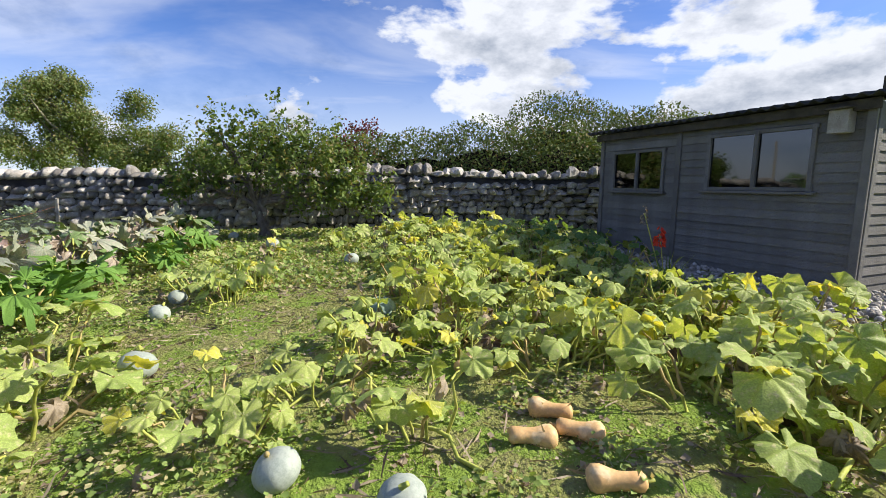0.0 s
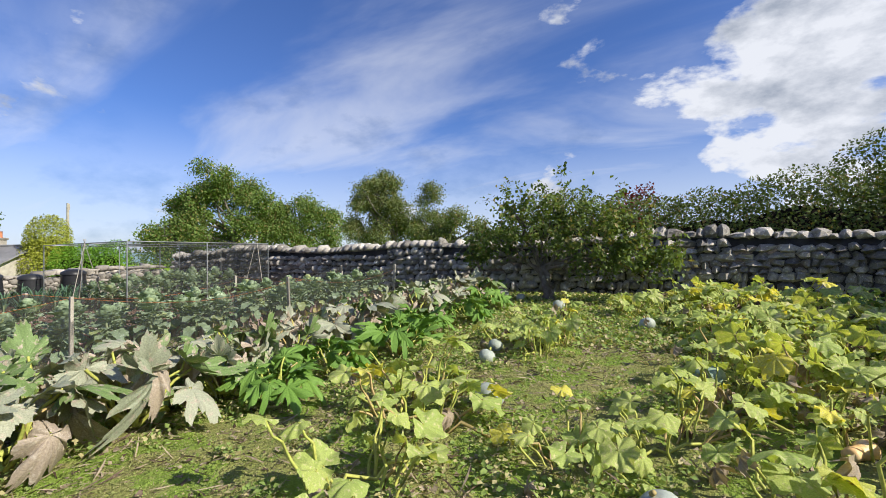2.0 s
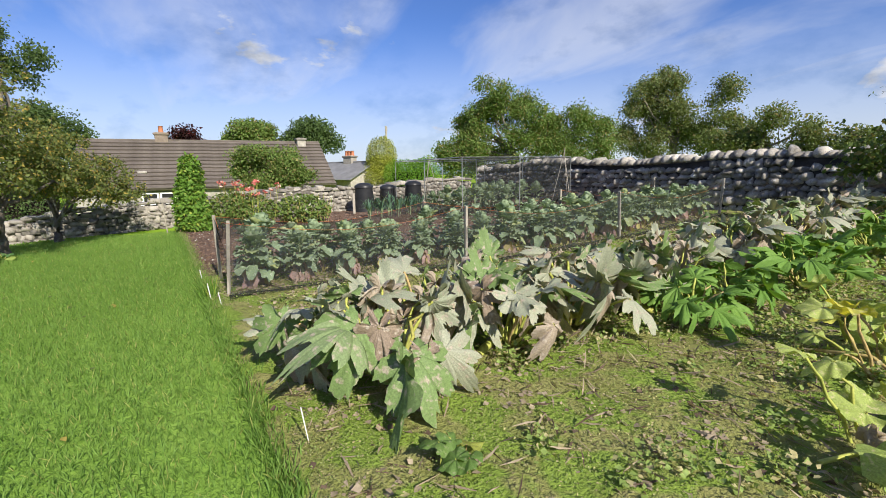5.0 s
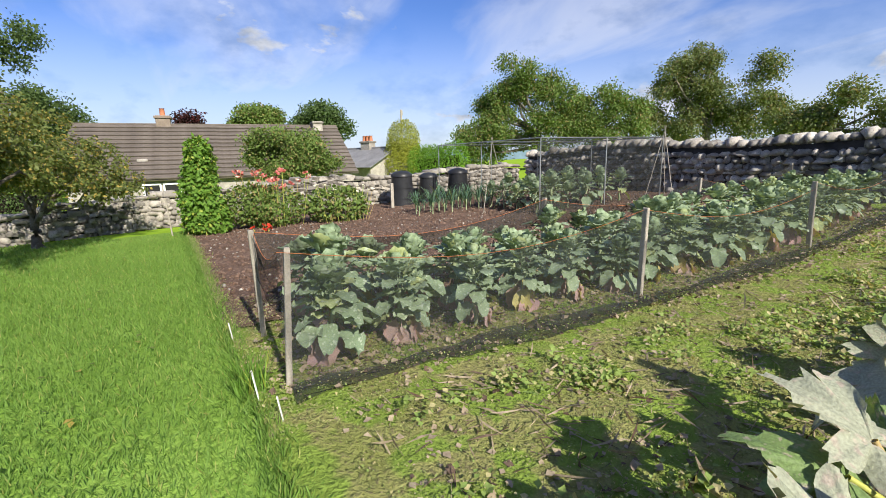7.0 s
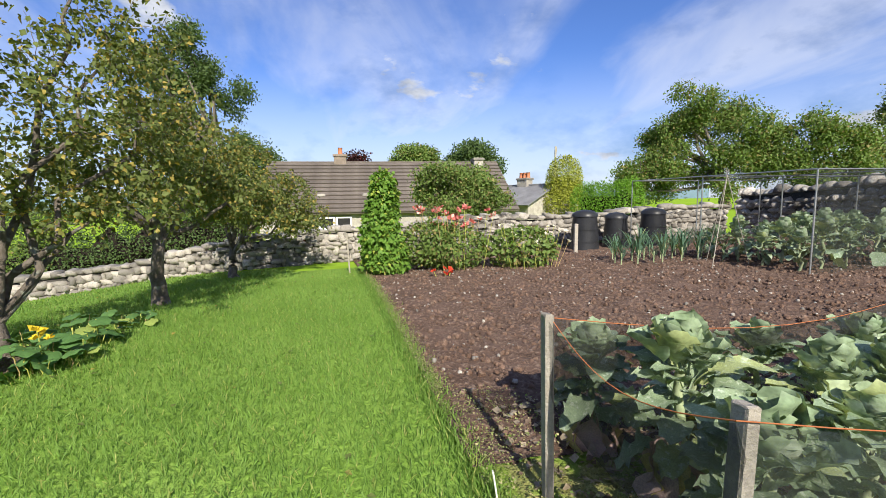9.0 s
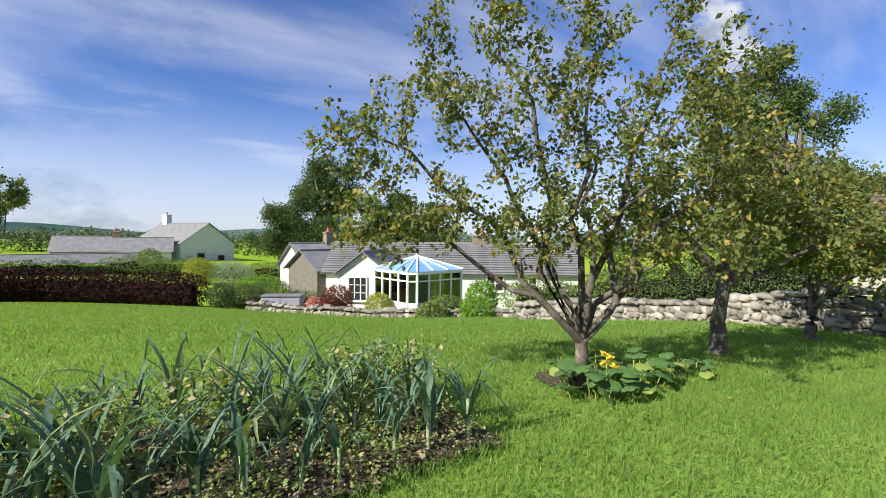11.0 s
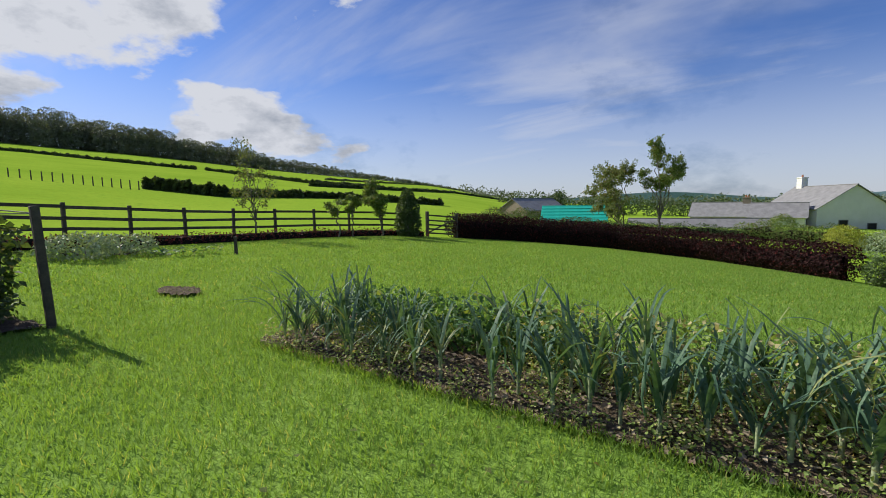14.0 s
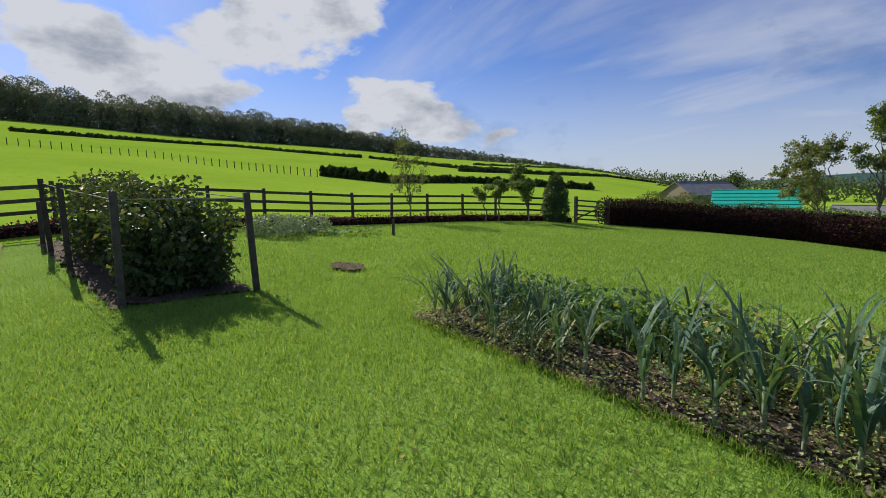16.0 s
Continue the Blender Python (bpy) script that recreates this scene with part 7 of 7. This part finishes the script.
# ---- raspberries ----
def build_raspberries():
    rng = np.random.default_rng(821)
    t = thing("raspberry_canes", "dense dark leafed raspberry canes between posts", "raspberry plant", pose(0, 0, 0))
    blobs = []
    for i in range(85):
        k = rng.random() ** 1.5
        x, y = 0.6 + 5.2 * k, -2.95 + 1.0 * k + rng.uniform(-0.6, 0.6)
        g = h(x, y)
        hh = (1.3 if k > 0.1 else 1.05) * rng.uniform(0.75, 1.15)
        e = (x + rng.uniform(-0.3, 0.3), y + rng.uniform(-0.3, 0.3), g + hh)
        v, f = tube(limb((x, y, g), e, rng, 0.0, 5), np.linspace(0.009, 0.004, 5), 5)
        part("cane", np_mesh("cane", v, f, "bark"), t)
        for q in (0.25, 0.5, 0.75, 1.0):
            blobs.append((x + (e[0] - x) * q, y + (e[1] - y) * q, g + hh * q, 0.24, 0.24, 0.17))
    part("foliage", leaf_mass("foliage", blobs, 15000, 0.10, "raspberry", rng, 0.2, 0.2), t)


build_raspberries()
RP = [(0.28, -3.75), (0.30, -2.15), (3.2, -1.55), (5.2, -1.2), (3.1, -3.1), (6.4, -1.0)]
for i, (x, y) in enumerate(RP):
    lean_post("raspberry_post", "dark weathered timber post of the raspberry frame", x, y, 1.42 if i < 5 else 0.9, 0.085, "darkwood", ((i * 3) % 4 - 2, 0), "raspberry posts")
wires = thing("raspberry_wires", "thin wires and rail strung between the raspberry posts", "wire")
for a, b in ((RP[0], RP[1]), (RP[0], RP[4]), (RP[1], RP[2]), (RP[2], RP[3])):
    pole("wire", (*a, h(*a) + 1.36), (*b, h(*b) + 1.36), 0.008, "greywood", wires)
lean_post("short_stake", "short dark stake standing in the lawn", *at(241.0, 14.5), 0.5, 0.07, "darkwood")
build_bush("bean_patch", "grey green vegetable patch beyond the raspberries", *at(255, 14.2), [(0, 0, 0.3, 0.8, 0.8, 0.35), (0.6, -1.2, 0.25, 0.6, 0.8, 0.3)], 1500, 0.12, "brassica", 822, "vegetables")
low_leaves("pale_low_plants", "low pale green plants along the lawn edge", *at(246, 14.6), 0.5, 1.2, 60, 0.13, "nasturtium", 823, 0.25, proto=NAS)

# ---- by the conservatory ----
build_bush("red_berberis", "dark red leafed shrub behind the low wall", *at(157.8, 21.3), [(0, 0, 0.75, 0.75, 0.75, 0.65), (0.5, 0.3, 0.5, 0.5, 0.5, 0.5)], 3000, 0.09, "redleaf", 831)
build_bush("box_ball", "clipped round yellow green shrub", *at(152.8, 20.6), [(0, 0, 0.55, 0.62, 0.62, 0.55)], 3000, 0.07, "conifer", 832)
build_bush("leafy_shrub", "dark green leafy shrubs along the terrace", *at(144.5, 19.6), [(0, 0, 0.5, 0.9, 0.7, 0.5), (1.2, 0.8, 0.4, 0.7, 0.6, 0.45)], 3000, 0.12, "tree_green", 833)
build_bush("leafy_shrub", "taller climbing green shrub by the white wall", *at(139.8, 19.3), [(0, 0, 0.8, 0.7, 0.7, 0.8), (0.8, 0.7, 0.5, 0.8, 0.7, 0.5)], 3200, 0.13, "laurel", 834)
build_bush("pink_shrub", "pink flowering shrub beside the storage box", *at(160.6, 21.4), [(0, 0, 0.4, 0.4, 0.4, 0.4)], 900, 0.07, "pinkflower", 835)
build_hedge("terrace_hedge", "clipped brown green hedge behind the storage box", [at(166.5, 24.2), at(160, 23.4), at(156.5, 23.6)], 0.7, 1.05, 5000, 0.08, "bush", 836, 0.4, 0.06)
build_bush("dark_shrub", "dark green bush at the end of the copper hedge", *at(170.8, 22.2), [(0, 0, 0.55, 0.6, 0.6, 0.6)], 2000, 0.09, "tree_dark", 837)
build_bush("brown_shrub", "brownish shrubs beside the low wall", *at(168.5, 23.6), [(0, 0, 0.6, 1.0, 0.8, 0.6)], 2400, 0.09, "bush", 838)
build_bush("clipped_mound", "clipped yellow green mound in the next garden", *at(173.2, 38), [(0, 0, 0.9, 1.1, 1.1, 1.1)], 2600, 0.12, "conifer", 839)
build_bush("clipped_mound", "clipped grey green mound in the next garden", *at(169.8, 38), [(0, 0, 0.85, 1.7, 1.4, 1.1)], 2600, 0.12, "brassica", 840)
build_bush("clipped_mound", "low clipped green mound in the next garden", *at(166.8, 36), [(0, 0, 0.4, 1.7, 1.3, 0.7)], 2600, 0.12, "laurel", 841)
build_bush("clipped_mound", "upright green bush before the white house", *at(177.8, 52), [(0, 0, 0.8, 1.2, 1.1, 1.3)], 2000, 0.16, "tree_green", 842)
build_hedge("garden_shrubs", "loose green shrubs beside the white cottage", [at(135, 22.5), at(129, 23.5), at(123, 24.5)], 1.4, 1.7, 7000, 0.14, "tree_green", 847, 0.7, 0.3)
build_hedge("boundary_shrubs", "dark leafy shrubs beyond the low stone wall", [at(124, 24.5), at(115, 24), at(104, 24.5)], 1.6, 2.5, 9000, 0.15, "tree_dark", 849, 0.7, 0.3)
build_hedge("field_boundary_hedge", "low dark hedge across the next field", [at(211, 40), at(200, 42), at(190, 43), at(181, 46)], 1.3, 0.95, 9000, 0.16, "tree_dark", 850, 0.7, 0.25)
build_hedge("garden_hedge", "dark green mixed hedge across the next garden", [at(181, 46), at(174, 45), at(168, 43), at(163, 42)], 1.6, 1.35, 9000, 0.16, "tree_green", 845, 0.7, 0.3)
build_bush("bramble_mound", "tangled grey brown bramble mound behind the hedge", *at(207.5, 33), [(-1.5, 0, 0.8, 1.5, 1.2, 0.95), (0.6, 0.3, 0.75, 1.4, 1.2, 1.1), (2.4, 0.6, 0.6, 1.3, 1.1, 0.8)], 5000, 0.14, "bush", 848)
build_bush("dark_shrub", "dark leafy bush between the gardens", *at(165.8, 30), [(0, 0, 0.6, 1.4, 1.0, 0.75), (1.6, 0.3, 0.5, 1.2, 0.9, 0.6)], 3600, 0.11, "tree_dark", 846)
build_hedge("low_box_hedge", "low clipped hedge strip on the lower lawn", [at(115, 14.6), at(108, 14.4)], 0.5, 0.35, 2500, 0.06, "bush", 843, 0.3, 0.05)


def storage_box(x, y, rz):
    g = h(x, y)
    t = thing("garden_storage_box", "grey lilac plastic storage box with dark lid", "storage box", pose(x, y, g, 0, 0, rz))
    part("body", box("body", 0, 0, 0.36, 1.75, 0.75, 0.72, "lilac", 0, 0.02), t)
    part("lid", box("lid", 0, 0, 0.755, 1.85, 0.85, 0.06, "slate", 0, 0.02), t)
    for sx in (-0.44, 0.44):
        part("door", box("door", sx, -0.385, 0.36, 0.82, 0.02, 0.64, "lilac", 0, 0.008), t)


storage_box(*at(164.2, 22.3), 150)


def power_pole(x, y, hgt):
    t = thing("utility_pole", "grey wooden utility pole", "pole", pose(x, y, h(x, y)))
    v, f = tube([(0, 0, 0), (0, 0, hgt / 2), (0, 0, hgt)], [0.14, 0.12, 0.10], 8)
    part("shaft", np_mesh("shaft", v, f, "greywood", True), t)
    part("crossarm", box("crossarm", 0, 0.1, hgt - 0.3, 0.12, 0.1, 0.5, "greywood", 0, 0.01), t)


power_pole(*at(66.2, 45), 6.6)


# ---- gravel by the shed ----
def build_gravel():
    rng = np.random.default_rng(851)
    kinds = stone_meshes(5, "stone", 9)
    strip = thing("gravel_strip", "loose grey and pink stones along the shed", "gravel")
    pts = []
    while len(pts) < 1900:
        u, w = rng.uniform(-1.3, 4.3), rng.uniform(-1.2, 1.25)
        if (u > 0 and w < 0.05) or w > 1.2 - 0.12 * max(u, 0):
            continue
        dx, dy = -0.369, 0.929
        pts.append((4.70 + u * dx - w * dy, 5.05 + u * dy + w * dx, rng.uniform(0.035, 0.085)))
    rest = []
    pts.sort(key=lambda p: p[1])
    tv = [(np.array([v.co for v in me.vertices]), np.array([tuple(p.vertices) for p in me.polygons])) for me in kinds]
    for i, (x, y, s) in enumerate(pts):
        m = Matrix.Translation((x, y, h(x, y) + 0.03 + s * 0.2)) @ Euler(rng.uniform(0, 6, 3)).to_matrix().to_4x4() @ Matrix.Diagonal((s * 1.3, s, s * 0.8, 1))
        if i < 90:
            part("pebble", kinds[i % 5], strip, at=m)
        else:
            v, f = tv[i % 5]
            mm = np.array(m)
            rest.append((v @ mm[:3, :3].T + mm[:3, 3], f))
    v, f = join(rest)
    tagged(part("loose_gravel", np_mesh("loose_gravel", v, f, "stone"), strip), kind="stuff")


build_gravel()


# ---- ground cover: grass, weeds, clods ----
def patchy(n, x0, x1, y0, y1, rng, test, scale=0.0, bias=0.5):
    x, y = rng.uniform(x0, x1, n), rng.uniform(y0, y1, n)
    keep = test(x, y)
    if scale:
        f = np.array([noise.noise((a * scale, b * scale, 1.7)) for a, b in zip(x, y)])
        keep &= f * 0.9 + rng.uniform(-0.5, 0.5, n) > bias - 0.5
    return x[keep], y[keep]


def blades(name, label, x, y, lo, hi, wide, mat, seed, lift=0.0):
    rng = np.random.default_rng(seed)
    n = len(x)
    P = np.stack([x, y, H(x, y) + lift], 1)
    f = np.stack([rng.normal(size=n) * 0.45, rng.normal(size=n) * 0.45, np.ones(n)], 1)
    s = rng.uniform(lo, hi, n)
    V, F = scatter(BLADE, BLADE_F, P, f, s, rng, wide=wide)
    thing(name, label, "grass", kind="stuff", me=np_mesh(name, V, F, mat))


def cover():
    rng = np.random.default_rng(901)

    def lawn_open(x, y):
        return (y < edge_y(x) + 0.04) & ~((x > BED[0] + 0.05) & (x < BED[1] - 0.05) & (y > BED[2] + 0.05) & (y < BED[3] - 0.05)) & ~in_rasp(x, y)
    # blades thin out with distance from the walked strip
    n = 800000
    x, y = rng.uniform(-17, 9, n), rng.uniform(-15, -0.3, n)
    far_off = np.hypot(np.maximum(np.abs(x + 6.0) - 2.5, 0), np.maximum(np.abs(y + 3.0) - 1.0, 0))
    keep = lawn_open(x, y) & (rng.random(n) < np.exp(-(far_off / 5.0) ** 2) + 0.07)
    blades("lawn_grass", "short mown green grass blades", x[keep], y[keep], 0.035, 0.07, 0.10, "grass", 902, 0.012)
    n = 230000
    x, y = rng.uniform(-19, 11, n), rng.uniform(-29, -4, n)
    keep = lawn_open(x, y) & in_lawn_poly(x, y) & (rng.random(n) < np.clip((np.hypot(x + 6.5, y + 2.5) - 5) / 6, 0, 1))
    blades("far_lawn_grass", "short mown grass further across the lawn", x[keep], y[keep], 0.035, 0.065, 0.4, "grass", 903, 0.012)
    # ragged edge of longer grass along the plots and the leek bed
    xs = rng.uniform(-16, 1.5, 9000)
    blades("edge_grass", "longer rough grass along the bed edge", xs, edge_y(xs) + rng.normal(size=9000) * 0.05, 0.04, 0.10, 0.07, "grass", 904, 0.02)
    n = 7000
    u = rng.uniform(BED[0], BED[1], n)
    side = rng.choice([BED[2], BED[3]], n)
    blades("bed_edge_grass", "longer rough grass round the leek bed", u, side + rng.normal(size=n) * 0.035, 0.04, 0.09, 0.07, "grass", 905, 0.02)

    def plot(x, y):
        return (y > edge_y(x) + 0.1) & (x > -8.7) & (x < 4.2) & (y < 10.9) & ((x - 4.7) * -0.929 + (y - 5.05) * -0.369 > 1.0 - rng.random(np.shape(x)) * 0.3) 

    def leaves(name, label, x, y, lo, hi, z, mat, seed, flat=0.6):
        r = np.random.default_rng(seed)
        n = len(x)
        zz = r.random(n) ** 1.6 * z
        P = np.stack([x, y, H(x, y) + 0.035 + zz], 1)
        f = r.normal(size=(n, 3))
        f[:, 2] = np.abs(f[:, 2]) * flat
        V, F = scatter(LEAF, LEAF_F, P, f, r.uniform(lo, hi, n), r, wide=1.5, spin=r.normal(size=(n, 3)) * 0.5 + np.array([0, 0, 1.0]))
        thing(name, label, "weeds", kind="stuff", me=np_mesh(name, V, F, mat))
    x, y = patchy(150000, -8.8, 4.2, -1.2, 6.0, rng, plot, 1.4, 0.7)
    leaves("chickweed", "low green weeds creeping over the soil", x, y, 0.008, 0.018, 0.05, "weed", 911)
    x, y = patchy(470000, -8.8, 4.2, -1.2, 6.0, rng, plot, 2.3, 0.45)
    leaves("pale_weed", "low pale yellow green weeds on the soil", x, y, 0.006, 0.014, 0.035, "moss", 912)
    x, y = patchy(60000, -7.3, 4.2, 5.5, 10.9, rng, plot, 1.0, 0.45)
    leaves("chickweed", "low green weeds creeping over the soil further off", x, y, 0.04, 0.08, 0.07, "weed", 913)
    x, y = patchy(52000, -8.7, 4.2, -1.2, 10.5, rng, plot, 3.0, 0.55)
    leaves("leaf_litter", "dry brown leaf bits on the soil", x, y, 0.02, 0.06, 0.02, "dead", 914, 0.2)
    # dry stems lying about
    x, y = patchy(16000, -7.0, 4.2, -1.1, 7.0, rng, plot, 1.9, 0.5)
    n = len(x)
    f = rng.normal(size=(n, 3))
    f[:, 2] = np.abs(f[:, 2]) * 0.18
    V, F = scatter(BLADE, BLADE_F, np.stack([x, y, H(x, y) + 0.05], 1), f, rng.uniform(0.04, 0.2, n), rng, wide=0.045)
    thing("dry_stems", "thin dry stems and vines lying on the soil", "dry stems", kind="stuff", me=np_mesh("dry_stems", V, F, "dead"))
    # taller weed tufts
    tx, ty = patchy(1500, -6.8, 3.0, -0.9, 8.0, rng, plot, 0.9, 0.5)
    k = rng.integers(len(tx), size=38000)
    x, y = tx[k] + rng.normal(size=38000) * 0.06, ty[k] + rng.normal(size=38000) * 0.06
    leaves("weed_tuft", "small bright green weed tufts", x, y, 0.02, 0.05, 0.11, "weed", 915)
    # weeds between the leeks and under the sprouts
    x, y = patchy(60000, BED[0], BED[1], BED[2], BED[3], rng, lambda a, b: a > -100, 1.7, 0.6)
    leaves("bed_weeds", "small weeds between the leeks", x, y, 0.016, 0.036, 0.2, "weed", 916)
    x, y = patchy(5000, BED[0], BED[1], BED[2], BED[3], rng, lambda a, b: a > -100)
    leaves("bed_litter", "dry straw and leaf bits in the leek bed", x, y, 0.02, 0.07, 0.03, "dead", 917, 0.2)
    x, y = patchy(24000, -9.4, -7.1, -1.9, 9.5, rng, lambda a, b: b > edge_y(a), 1.7, 0.55)
    leaves("sprout_bed_weeds", "weeds creeping under the sprouts", x, y, 0.010, 0.024, 0.07, "weed", 918)
    x, y = patchy(9000, -9.4, -7.2, -1.5, 9.5, rng, lambda a, b: b > edge_y(a))
    leaves("sprout_bed_litter", "fallen dry leaves under the sprouts", x, y, 0.02, 0.07, 0.03, "dead", 921, 0.2)
    x = rng.uniform(-16.0, -6.8, 16000)
    y = edge_y(x) + np.abs(rng.normal(size=16000)) * np.where(x > -9.6, 0.28, 0.07)
    leaves("edge_weeds", "low weeds along the edge of the soil bed", x, y, 0.007, 0.016, 0.05, "moss", 922)
    # yellow leafed celery end of the leek bed
    n = 2600
    x, y = rng.uniform(-5.2, -2.5, n), rng.uniform(-6.35, -5.6, n)
    leaves("celery_leaves", "yellow green leafy plants at the end of the leek bed", x, y, 0.05, 0.09, 0.42, "nasturtium", 919, 1.2)
    n = 5200
    x, y = rng.normal(size=n) * 0.2 + rng.choice([-6.9, -6.1, -7.6, -8.6, -9.0, -5.3], n), rng.normal(size=n) * 0.12 - 5.75
    leaves("tall_weeds", "tall bright green weeds among the leeks", x, y, 0.03, 0.06, 0.55, "weed", 920, 1.2)
    # clods and stones on the bare soil
    n = 9000
    x, y = rng.uniform(-17.5, -8.9, n), rng.uniform(-2.6, 9, n)
    ok = (y > edge_y(x) + 0.1) & (x < -8.9 - 0.08 * y)
    x, y = x[ok], y[ok]
    me = stone_meshes(1, "soil", 77)[0]
    tv, tf = np.array([v.co for v in me.vertices]), np.array([tuple(p.vertices) for p in me.polygons])
    P = np.stack([x, y, H(x, y) + 0.035], 1)
    V, F = scatter(tv, tf, P, rng.normal(size=P.shape), rng.uniform(0.015, 0.06, len(x)) ** 1.0, rng)
    thing("soil_clods", "crumbly clods of dug soil", "soil", kind="stuff", me=np_mesh("soil_clods", V, F, "soil"))
    k = rng.random(len(x)) < 0.13
    V, F = scatter(tv, tf, P[k] + np.array([0, 0, 0.01]), rng.normal(size=P[k].shape), rng.uniform(0.015, 0.04, k.sum()), rng)
    thing("soil_stones", "small pale stones in the dug soil", "stones", kind="stuff", me=np_mesh("soil_stones", V, F, "palestone"))
    # fallen leaves on the lawn
    n = 260
    x, y = rng.uniform(-16, -4, n), rng.uniform(-9, -2.2, n)
    ok = lawn_open(x, y)
    P = np.stack([x[ok], y[ok], H(x[ok], y[ok]) + 0.055], 1)
    f = rng.normal(size=P.shape)
    f[:, 2] *= 0.2
    V, F = scatter(LEAF, LEAF_F, P, f, rng.uniform(0.035, 0.06, len(P)), rng, wide=1.4, spin=np.tile([[0, 0, 1.0]], (len(P), 1)))
    thing("fallen_leaves", "scattered yellow fallen apple leaves on the lawn", "leaves", kind="stuff", me=np_mesh("fallen_leaves", V, F, "apple"))


cover()
